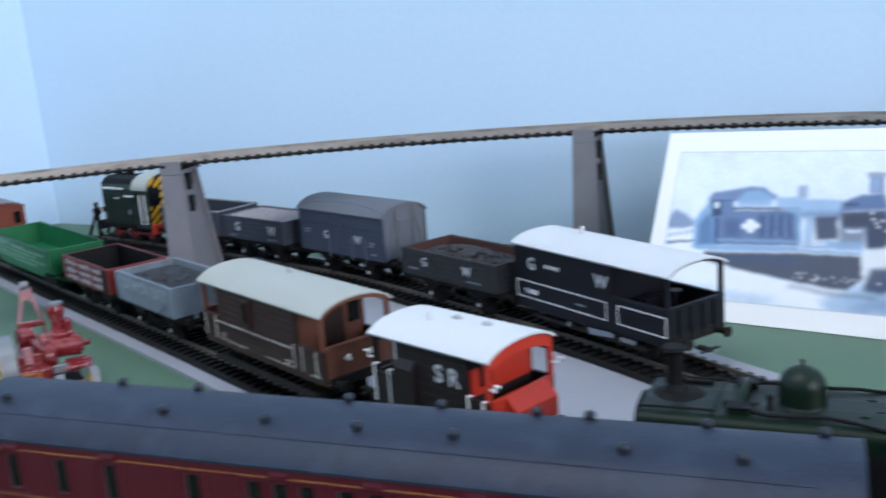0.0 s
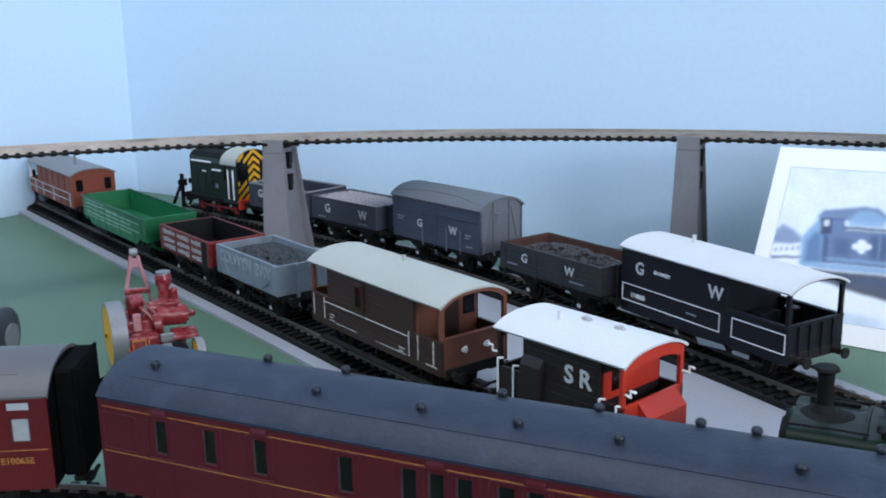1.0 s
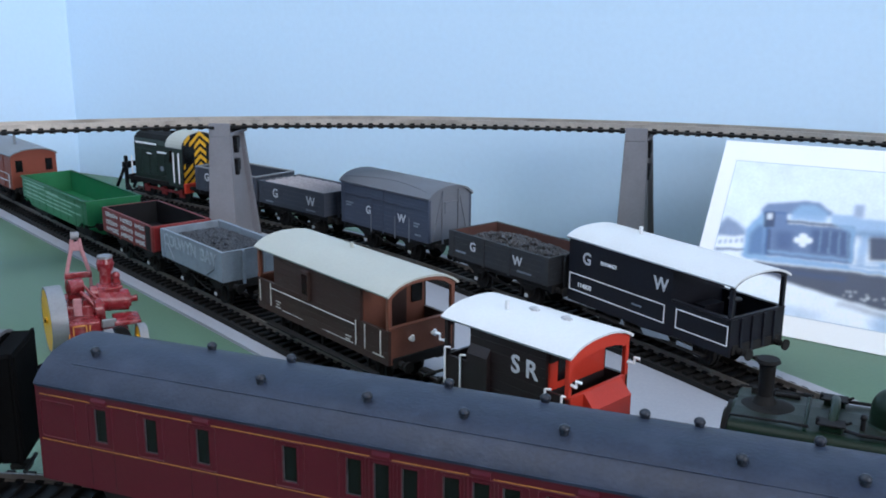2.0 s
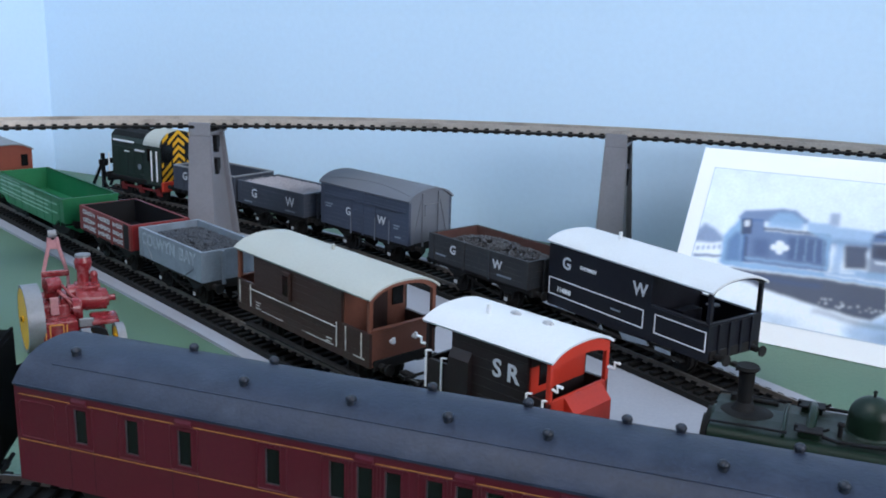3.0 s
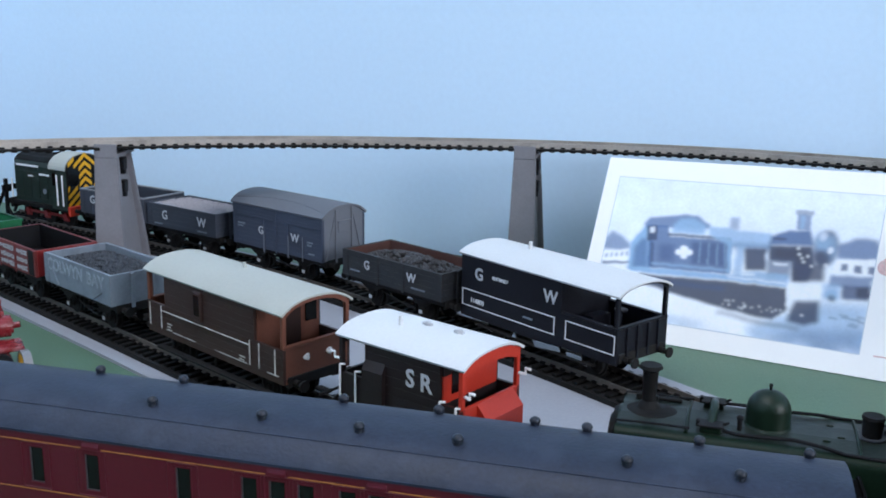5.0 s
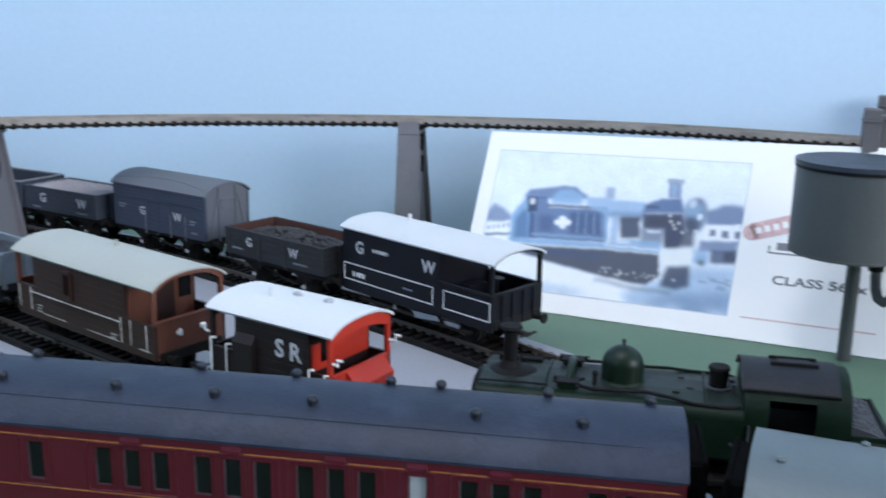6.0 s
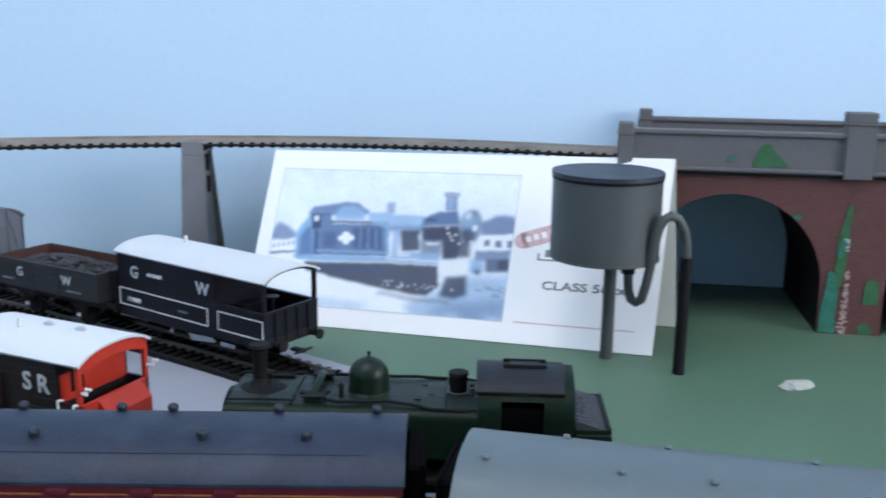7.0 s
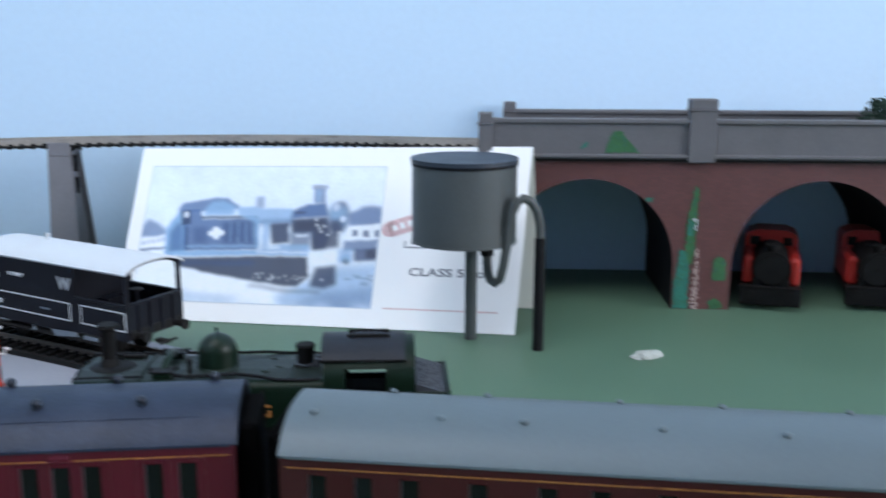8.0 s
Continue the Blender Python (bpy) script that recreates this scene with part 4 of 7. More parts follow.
# 9. long brown brake van
v = thing("brake_van", at_rail(-0.1925, 0.1435, -28.5), "long umber brown brake van with pale roof and two verandas", "brake van", SIDE_GROUP)
L, w = 96.0, 16.4
underframe(v, L, 64, plates=False)
for s in (-1, 1):
    for xa, xb, zz, nn in ((-34, 30, 40, 10), (-L / 2, -34.02, 26, 5), (30.02, L / 2, 26, 5)):
        bm = bmesh.new()
        planked(bm, xa, xb, min(s * w, s * (w - 1.3)), max(s * w, s * (w - 1.3)), 12.5, zz, nn)
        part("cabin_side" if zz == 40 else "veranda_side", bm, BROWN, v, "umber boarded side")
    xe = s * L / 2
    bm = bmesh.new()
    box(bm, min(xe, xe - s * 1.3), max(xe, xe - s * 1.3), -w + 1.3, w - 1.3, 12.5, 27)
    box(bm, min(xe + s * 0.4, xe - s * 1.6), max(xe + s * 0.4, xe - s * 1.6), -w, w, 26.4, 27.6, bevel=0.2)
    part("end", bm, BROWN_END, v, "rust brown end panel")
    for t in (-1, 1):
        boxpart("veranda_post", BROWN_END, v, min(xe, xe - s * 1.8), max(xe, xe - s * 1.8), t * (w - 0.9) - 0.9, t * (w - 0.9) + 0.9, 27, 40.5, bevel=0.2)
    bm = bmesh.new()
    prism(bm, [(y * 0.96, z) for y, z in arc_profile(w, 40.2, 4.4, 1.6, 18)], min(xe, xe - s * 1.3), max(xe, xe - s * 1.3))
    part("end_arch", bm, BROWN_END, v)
    bm = bmesh.new()
    for y in (-6, 5):
        rod(bm, (xe, y, 21.5), (xe + s * 1.8, y, 21.5), 0.9, 8)
        rod(bm, (xe + s * 1.6, y, 21.5), (xe + s * 1.6, y, 23.2), 0.7, 8)
    part("lamp_bracket", bm, WHITE, v, "white lamp bracket")
    bm = bmesh.new()
    xb = 30 if s > 0 else -34
    box(bm, xb - 0.6, xb + 0.6, -w + 1.3, w - 1.3, 14.5, 41)
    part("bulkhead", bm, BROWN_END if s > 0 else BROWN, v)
boxpart("door", BROWN, v, 30.6, 31.2, -4.5, 5.5, 15, 38)
boxpart("bulkhead_window", WINDOW_DARK, v, 30.65, 31.3, 8, 13.5, 29, 37)
bm = bmesh.new()
box(bm, -L / 2, L / 2, -w + 1.3, w - 1.3, 13.5, 14.5)
part("floor_boards", bm, BROWN, v)
for s in (-1, 1):
    boxpart("ducket", BROWN, v, -10, -4.5, min(s * w, s * (w + 1.5)), max(s * w, s * (w + 1.5)), 25.5, 38.0, bevel=0.4, label="projecting side lookout")
for s in (-1, 1):
    boxpart("ducket_window", WINDOW_DARK, v, -9.2, -5.3, s * (w + 1.5) - 0.15, s * (w + 1.5) + 0.15, 28, 36.5)
    bm = bmesh.new()
    rod(bm, (-36, s * (w + 0.8), 24), (28, s * (w + 0.8), 24), 0.28, 6)
    for x in (-45, -36, 28, 34, 44):
        rod(bm, (x, s * (w + 0.8), 16), (x, s * (w + 0.8), 26), 0.3, 6)
    part("handrail", bm, WORN_LINE, v, "thin pale worn handrail")
    bm = bmesh.new()
    box(bm, -40, 40, s * 16 - 1.6, s * 16 + 1.6, 6.4, 7.2)
    for x in (-32, 0, 32):
        box(bm, x - 0.5, x + 0.5, s * 14 - 0.5, s * 14 + 0.5, 7, 13)
    part("footboard", bm, UNDER, v)
roof(v, L + 2, 17.6, 40.2, 5.2, CREAM_ROOF, 0.8, "pale cream-grey curved roof")
bm = bmesh.new()
rod(bm, (-4, 4, 44), (-4, 4, 47.5), 0.8)
part("stove_pipe", bm, CREAM_ROOF, v)
small_bars(v, -33, 18.4, 4, 3, -w - 0.05, 0.5, 1.3, WORN_LINE)
small_bars(v, -28, 15.4, 17, 1, -w - 0.05, 0.35, 1.3, WORN_LINE)
small_bars(v, 3, 15.4, 22, 1, -w - 0.05, 0.35, 1.3, WORN_LINE)
small_bars(v, 38, 15.2, 7, 1, -w - 0.05, 0.5, 1.3, WORN_LINE)
small_bars(v, 20, 17.4, 4, 2, -w - 0.05, 0.5, 1.3, WORN_LINE)

# 10. pale grey wagon with a low load
v = open_wagon("open_wagon", at_rail(-0.2935, 0.1995, -28.2), "weathered pale grey open wagon lettered along its side, dark load", 66, LIGHT_GREY, LIGHT_GREY, top=30.0, n=1, wb=36, group=SIDE_GROUP, braces=False, door=False)
lump_load(v, "coal_load", BUNKER_COAL, -30, 30, -15, 15, 26.4, 1.6, 1300, 0.5, 1.3, 8, "low dark slate coal load", lambda t: math.sin(math.pi * t) ** 0.5)
FADED = paint("faded_lettering", (0.28, 0.32, 0.36), 0.6, var=0.35, big=300, dirt=(0.19, 0.22, 0.255), dirt_amount=0.6)
writing("COLWYN", 8.6, FADED, v, on_side(-12.0, 24.8, -17.08), label="faded raised lettering", width=36)
writing("BAY", 8.6, FADED, v, on_side(18.5, 24.6, -17.08), label="faded raised lettering", width=17)
bm = bmesh.new()
rod(bm, (-25, -17.1, 23), (-19, -17.1, 15.6), 0.4, 6)
part("brace", bm, LIGHT_GREY, v)
bm = bmesh.new()
rod(bm, (25, -17.1, 20.5), (16, -17.1, 15.6), 0.4, 6)
part("brace", bm, LIGHT_GREY, v)

# 11. wine red private wagon with white markings
v = open_wagon("open_wagon", at_rail(-0.3600, 0.2340, -28.2), "wine red open wagon with rows of worn white lettering", 66, RED_DULL, BLACK, top=29.0, n=5, wb=36, group=SIDE_GROUP, braces=False)
rng = random.Random(17)
for x0, x1 in ((-31, -12), (-8, 7.5), (11.5, 23.5)):
    for z in (26.0, 21.6, 17.6):
        bm = bmesh.new()
        a = x0
        while a < x1 - 0.6:
            wide = min(rng.uniform(1.1, 2.6), x1 - a)
            low, high = z - rng.uniform(0.9, 1.35), z + rng.uniform(0.9, 1.4)
            box(bm, a, a + 0.75, -17.3, -16.95, low, high)
            for zz in ((high - 0.6, low) if rng.random() < 0.6 else (z - 0.3,)):
                box(bm, a + 0.7, a + wide, -17.3, -16.95, zz, zz + 0.75)
            a += wide + 0.55
        part("lettering", bm, PALE_MARK, v, "worn white lettering")
boxpart("side_panel", BLACK, v, 25.5, 31.5, -17.5, -17.05, 15.5, 28.7, label="black end of the side")
boxpart("end_panel", RED_WAGON, v, 33.0, 33.5, -16, 16, 15.5, 28.8, label="bright red end")

# 12. long green wagon
v = thing("bogie_wagon", at_rail(-0.4640, 0.2905, -28.2), "long bright green open bogie wagon, empty", "goods wagon", SIDE_GROUP)
L, w, zt = 116.0, 17.0, 27.5
for s in (-1, 1):
    bm = bmesh.new()
    prism(bm, [(-L / 2, zt), (L / 2, zt), (L / 2, 13), (L / 2 - 10, 13), (L / 2 - 16, 9), (-L / 2 + 16, 9), (-L / 2 + 10, 13), (-L / 2, 13)], min(s * w, s * (w - 1.2)), max(s * w, s * (w - 1.2)), axis="y")
    box(bm, -L / 2 - 0.4, L / 2 + 0.4, min(s * (w + 0.8), s * (w - 1.2)), max(s * (w + 0.8), s * (w - 1.2)), zt - 1.2, zt, bevel=0.2)
    part("side", bm, BOGIE_GREEN, v)
    bm = bmesh.new()
    xe = s * L / 2
    box(bm, min(xe, xe - s * 1.2), max(xe, xe - s * 1.2), -w + 1.2, w - 1.2, 12, zt)
    prism(bm, [(-w, 11), (w, 11), (8, 6), (-8, 6)], min(xe, xe + s * 1.0), max(xe, xe + s * 1.0))
    part("end", bm, BOGIE_GREEN, v)
    for i in range(9):
        x = -L / 2 + 6 + i * (L - 12) / 8
        boxpart("rib", BOGIE_GREEN, v, x - 0.4, x + 0.4, min(s * w, s * (w + 0.25)), max(s * w, s * (w + 0.25)), 10, zt - 1, bevel=0.1)
    small_bars(v, -50 if s < 0 else -20, 23, 30, 3, -w - 0.1, 0.8, 3.2, paint("pale_green_lettering", (0.25, 0.42, 0.32), 0.6, var=0.2))
small_bars(v, -12, 22, 60, 4, -w - 0.1, 0.9, 2.6, MATS["pale_green_lettering"])
small_bars(v, -54, 25, 40, 5, -w - 0.12, 0.7, 2.6, MATS["pale_green_lettering"])
bm = bmesh.new()
box(bm, -L / 2 + 1, L / 2 - 1, -w + 1, w - 1, 12, 13)
part("floor_plate", bm, BOGIE_GREEN, v)
for xc in (-38, 38):
    bm = bmesh.new()
    for s in (-1, 1):
        prism(bm, [(xc - 15, 8), (xc + 15, 8), (xc + 12, 4), (xc + 4, 3.2), (xc - 4, 3.2), (xc - 12, 4)], s * 11.5 - 0.9, s * 11.5 + 0.9, axis="y")
    box(bm, xc - 3, xc + 3, -11, 11, 6, 12)
    part("bogie_frame", bm, UNDER, v)
    for x in (xc - 9, xc + 9):
        dark_wheelset(v, x, 5.4)
buffers(v, L, 12)

# 13. brick red brake van at the far end
v = thing("brake_van", at_rail(-0.5860, 0.3562, -28.2) @ Matrix.Diagonal((1.05, 1, 0.93, 1)), "brick red brake van with grey roof and white-lined veranda", "brake van", SIDE_GROUP)
L, w = 103.0, 16.0
underframe(v, L, 56, plates=False)
for s in (-1, 1):
    bm = bmesh.new()
    planked(bm, -30, L / 2, min(s * w, s * (w - 1.3)), max(s * w, s * (w - 1.3)), 14, 40, 8)
    part("cabin_side", bm, BRICK_RED, v)
    bm = bmesh.new()
    planked(bm, -L / 2, -30.02, min(s * w, s * (w - 1.3)), max(s * w, s * (w - 1.3)), 14, 26, 4)
    part("veranda_side", bm, BRICK_RED, v)
    for x in (-20, -6, 8, 22, 36):
        boxpart("stanchion", BRICK_RED, v, x - 0.6, x + 0.6, min(s * w, s * (w + 0.5)), max(s * w, s * (w + 0.5)), 14, 40)
boxpart("bulkhead", BRICK_RED, v, -30.6, -29.4, -w + 1.3, w - 1.3, 14, 40)
bm = bmesh.new()
prism(bm, [(-w + 1.3, 14), (w - 1.3, 14)] + [(y, z) for y, z in arc_profile(w - 1.3, 40, 3.8, 1.0, 14)[:15]][::-1], L / 2 - 1.3, L / 2)
part("cabin_end", bm, BRICK_RED, v)
boxpart("veranda_end", BRICK_RED, v, -L / 2, -L / 2 + 1.3, -w + 1.3, w - 1.3, 14, 26)
boxpart("floor_boards", BRICK_RED, v, -L / 2, L / 2 - 1, -w + 1.3, w - 1.3, 13.6, 14.6)
for s in (-1, 1):
    boxpart("veranda_post", WHITE if s < 0 else BRICK_RED, v, -L / 2, -L / 2 + 1.6, s * (w - 0.8) - 0.8, s * (w - 0.8) + 0.8, 26, 40.5)
    boxpart("end_window", WINDOW_DARK, v, L / 2 - 0.1, L / 2 + 0.25, s * 10.4 - 2.4, s * 10.4 + 2.4, 27, 36)
bm = bmesh.new()
for s in (-1, 1):
    for z in (20.0, 25.6):
        rod(bm, (-L / 2, s * (w + 0.7), z), (L / 2 - 3, s * (w + 0.7), z), 0.4, 6)
    for x in (-L / 2 + 1, -34, -16, 10, L / 2 - 4):
        rod(bm, (x, s * (w + 0.7), 15), (x, s * (w + 0.7), 25.6), 0.4, 6)
part("handrail", bm, PALE_MARK, v, "thin pale handrails along the side")
roof(v, L + 2, 17.0, 40, 4.6, GREY_ROOF, 0.9, "mid-grey curved roof")
bm = bmesh.new()
rod(bm, (24, -3, 43), (24, -3, 53), 1.1)
part("stove_pipe", bm, GREY_ROOF, v)
boxpart("footboard", UNDER, v, -36, 36, -17, -14, 6.4, 7.2)

# --- coaches on the main line
VENT_DARK = paint("dark_blue_black_vent", (0.012, 0.016, 0.026), 0.45, var=0.2)


def beading_frame(x0, x1, za, zb, s, w):
    """A raised half-round moulding round one panel of a coach side."""
    bm = bmesh.new()
    loop = [(x0 + 0.5, za), (x1 - 0.5, za), (x1, za + 0.5), (x1, zb - 0.5), (x1 - 0.5, zb), (x0 + 0.5, zb), (x0, zb - 0.5), (x0, za + 0.5)]
    for (a, b), (c, d) in zip(loop, loop[1:] + loop[:1]):
        rod(bm, (a, s * w, b), (c, s * w, d), 0.22, 6)
    return bm


def coach(m, label, L, side_mat, roof_mat, windows, near_vents, far_vents, win_h=(26.2, 37.0), hoods=(), pale=(), lines=True, number=None, seam=True, roof_label="", top_line=True, beading=False, gangway=(5.2, 43.0)):
    v = thing("passenger_coach", m, label, "railway coach", "coaches on the main line")
    w, z0, z1 = 18.0, 12.0, 41.0
    ws = sorted(windows)
    for s in (-1, 1):
        bm = bmesh.new()
        ya, yb = min(s * w, s * (w - 1.2)), max(s * w, s * (w - 1.2))
        box(bm, -L / 2, L / 2, ya, yb, z0, win_h[0])
        box(bm, -L / 2, L / 2, ya, yb, win_h[1], z1)
        edge = -L / 2
        for x, ww in ws:
            box(bm, edge, x - ww / 2, ya, yb, win_h[0], win_h[1])
            edge = x + ww / 2
        box(bm, edge, L / 2, ya, yb, win_h[0], win_h[1])
        part("side", bm, side_mat, v)
        for x, ww in ws:
            boxpart("window", WINDOW_PALE if x in pale else WINDOW_DARK, v, x - ww / 2 - 0.3, x + ww / 2 + 0.3, min(s * (w - 1.2), s * (w - 0.7)), max(s * (w - 1.2), s * (w - 0.7)), win_h[0] - 0.3, win_h[1] + 0.3)
            bm = bmesh.new()
            yf0, yf1 = min(s * (w - 0.5), s * (w + 0.12)), max(s * (w - 0.5), s * (w + 0.12))
            for a in ((x - ww / 2, x - ww / 2 + 0.35, *win_h), (x + ww / 2 - 0.35, x + ww / 2, *win_h), (x - ww / 2, x + ww / 2, win_h[0], win_h[0] + 0.35), (x - ww / 2, x + ww / 2, win_h[1] - 0.35, win_h[1])):
                box(bm, a[0], a[1], yf0, yf1, a[2], a[3])
            frame_part = part("window_frame", bm, side_mat, v)
            if beading and ww < 7:
                part("beading", beading_frame(x - ww / 2 - 1.7, x + ww / 2 + 1.7, win_h[0] - 1.1, win_h[1] + 0.75, s, w), side_mat, v, "raised beading round the window")
            # pale bars paint a reflection along the left and bottom of the glass
            bm = bmesh.new()
            yg0, yg1 = min(s * (w - 0.72), s * (w - 0.4)), max(s * (w - 0.72), s * (w - 0.4))
            edge_x = x - ww / 2 + 0.35
            box(bm, edge_x, edge_x + 0.3, yg0, yg1, win_h[0] + 0.4, win_h[1] - 0.7)
            box(bm, edge_x + 0.4, x + ww / 2 - 0.5, yg0, yg1, win_h[0] + 0.35, win_h[0] + 0.55)
            part("glazing_edge", bm, GLASS_GLINT, frame_part, "reflection painted along the edge of the glazing")
        if lines:
            edges = [-L / 2 + 1.5] + [q for h in sorted(hoods) for q in (h - 3.0, h + 3.0)] + [L / 2 - 1.5]
            bm = bmesh.new()
            for a, b in zip(edges[::2], edges[1::2]) if top_line else ():
                box(bm, a, b, min(s * w, s * (w + 0.12)), max(s * w, s * (w + 0.12)), 38.12, 38.38)
            box(bm, -L / 2 + 1, L / 2 - 1, min(s * w, s * (w + 0.12)), max(s * w, s * (w + 0.12)), 24.43, 24.69)
            part("lining", bm, GOLD, v, "thin gold lining")
        if beading:
            part("beading", beading_frame(-L / 2 + 1.6, -L / 2 + 13.4, 25.5, 36.4, s, w), side_mat, v, "raised beading of the end panel")
        for h in hoods:
            bm = bmesh.new()
            prism(bm, [(s * w, 37.9), (s * (w + 0.42), 38.1), (s * (w + 0.38), 38.9), (s * w, 39.9)], h - 2.4, h + 2.4)
            part("door_ventilator", bm, side_mat, v)
            bm = bmesh.new()
            for x in (h - 4.0, h + 4.0):
                box(bm, x - 0.05, x + 0.05, min(s * w, s * (w + 0.04)), max(s * w, s * (w + 0.04)), z0 + 1, 37.6)
            part("door_seam", bm, UNDER, v)
        bm = bmesh.new()
        box(bm, -L / 2 + 1, L / 2 - 1, min(s * (w - 0.1), s * (w + 0.35)), max(s * (w - 0.1), s * (w + 0.35)), z1 - 0.5, z1 + 0.2)
        part("gutter", bm, roof_mat, v)
        xe = s * L / 2
        bm = bmesh.new()
        prism(bm, [(-w, z0), (w, z0)] + [(y * 0.97, z) for y, z in arc_profile(w, z1, 7.4, 1.0, 16)[:17]][::-1], min(xe, xe - s * 1.2), max(xe, xe - s * 1.2))
        part("coach_end", bm, GANGWAY, v, "black coach end")
        bm = bmesh.new()
        reach, top = gangway
        box(bm, min(xe, xe + s * reach), max(xe, xe + s * reach), -11.5, 11.5, 12.5, top, bevel=1.0)
        box(bm, min(xe + s * (reach - 1.4), xe + s * (reach - 0.4)), max(xe + s * (reach - 1.4), xe + s * (reach - 0.4)), -12.0, 12.0, 12.5, top + 0.4, bevel=0.2)
        part("gangway", bm, GANGWAY, v, "black corridor connection")
    bm = bmesh.new()
    prism(bm, arc_profile(w + 0.25, z1, 8.0, 1.0, 26), -L / 2 - 0.4, L / 2 + 0.4)
    part("roof", bm, roof_mat, v, roof_label, smooth=True)
    if seam:
        for s in (-1, 1):
            bm = bmesh.new()
            pr = [p for p in arc_profile(w + 0.25, z1, 8.0, 1.0, 26)[:27]]
            y = s * 12.6
            zz = max(np.interp(y, [p[0] for p in pr], [p[1] for p in pr]), z1)
            tube(bm, [(-L / 2 + 9, y, zz), (L / 2 - 9, y, zz)], 0.2, 6)
            part("roof_seam", bm, roof_mat, v)
    for row, y in ((near_vents, -8.0), (far_vents, 8.0)):
        for x in row:
            bm = bmesh.new()
            zz = z1 + 8.0 * (1 - 0.5 * (y / w) ** 2 - 0.5 * (y / w) ** 4)
            rod(bm, (x, y, zz - 0.6), (x, y, zz + (0.35 if roof_mat is COACH_ROOF_PALE else 0.9)), 0.8 if roof_mat is COACH_ROOF_PALE else 1.15, 12)
            ball(bm, (x, y, zz + (0.5 if roof_mat is COACH_ROOF_PALE else 1.2)), 1.0 if roof_mat is COACH_ROOF_PALE else 1.45, 1, 1, 0.6 if roof_mat is COACH_ROOF_PALE else 0.8, 12)
            part("roof_vent", bm, roof_mat if roof_mat is COACH_ROOF_PALE else VENT_DARK, v, "small domed roof ventilator", smooth=True)
    boxpart("floor_pan", UNDER, v, -L / 2 + 1, L / 2 - 1, -16, 16, 11, 13)
    for xc in (-L / 2 + 36, L / 2 - 36):
        bm = bmesh.new()
        for s in (-1, 1):
            prism(bm, [(xc - 19, 9), (xc + 19, 9), (xc + 16, 4), (xc + 6, 3), (xc - 6, 3), (xc - 16, 4)], s * 12.5 - 1, s * 12.5 + 1, axis="y")
        box(bm, xc - 4, xc + 4, -12, 12, 6, 12)
        part("bogie", bm, UNDER, v)
        for x in (xc - 14, xc + 14):
            dark_wheelset(v, x, 6.2)
    bm = bmesh.new()
    box(bm, -22, 10, -12, 12, 4, 11, bevel=0.6)
    part("battery_box", bm, UNDER, v)
    for s in (-1, 1):
        bm = bmesh.new()
        box(bm, min(s * L / 2, s * (L / 2 + 6)), max(s * L / 2, s * (L / 2 + 6)), -2, 2, 6, 8, bevel=0.3)
        rod(bm, (s * (L / 2 + 5.5), -6, 7.4), (s * (L / 2 + 5.5), 6, 7.4), 0.7, 8)
        part("coupling", bm, UNDER, v)
    if number:
        writing(number[0], number[2], GOLD, v, on_side(number[1], 21.2, -w - 0.1), label="small gold running number")
    return v


# coach with slate roof: its centre at x = -97 mm
XC = -95.5
WIN = [(x - XC, 5.0) for x in (-192.5, -175.8, -159.3, -133.2, -115.2, -107.7, -100.2, -89.5, -82, -74.5, -64, -56.5, -49, -37, -25, -17.7, -10.5, 4, 12)]
coach(pose(XC * 0.001, 0.0080, RAIL_Z, 0, 0, 0), "lined maroon corridor coach with slate blue-grey roof", 238, COACH_MAROON, COACH_ROOF_BLUE, WIN,
      [x - XC for x in (-201, -147, -116, -90, -65, -25, 0)], [x - XC for x in (-173, -147, -100, -74, -49, -36, -9, 16)],
      hoods=[x - XC for x in (-192.5, -159.3, -107.7, -82, -56.5, -37, -17.7)], pale=(-37 - XC,), roof_label="slate blue-grey ribbed roof", beading=True)
C0_YAW = 28.5
u = Vector((math.cos(radians(C0_YAW)), math.sin(radians(C0_YAW)), 0))
c0 = Vector((-0.2381, -0.0007, RAIL_Z)) - u * 0.1190
v = coach(Matrix.Translation(c0) @ pose(0, 0, 0, 0, 0, C0_YAW), "crimson lined coach with warm grey roof and black gangway", 241, COACH_CRIMSON, COACH_ROOF_GREY,
      [(120.5 - 8.2, 6.0), (120.5 - 42, 9.0), (120.5 - 66, 14), (120.5 - 92, 14), (120.5 - 118, 14), (-25, 14), (-60, 14), (-95, 9)],
      [100, 70, 40, 10, -20, -60, -95], [90, 60, 20, -15, -50, -90], win_h=(26.7, 34.7), pale=(120.5 - 8.2,), number=("E10065E", 110.5, 2.7), top_line=False, gangway=(7.4, 46.6), roof_label="warm grey roof")
boxpart("toplight", WINDOW_PALE, v, 120.5 - 11.2, 120.5 - 5.2, -18.12, -17.9, 37.1, 39.2, label="frosted toplight above the window")
u = Vector((math.cos(radians(-13)), math.sin(radians(-13)), 0))
c3 = Vector((0.0385, -0.0005, RAIL_Z)) + u * 0.1205
coach(Matrix.Translation(c3) @ pose(0, 0, 0, 0, 0, -13), "lined maroon coach with pale grey-green roof", 241, COACH_LAKE, COACH_ROOF_PALE,
      [(-120.5 + x, 5.0) for x in (9, 20, 31, 47, 63, 75, 90, 104, 118, 133, 150, 168, 186, 205, 225)],
      [-120.5 + x for x in (6, 37, 57, 89, 117, 150, 190, 225)], [-120.5 + x for x in (23, 47, 80, 105, 135, 170, 210)], seam=False, roof_label="pale grey-green roof")

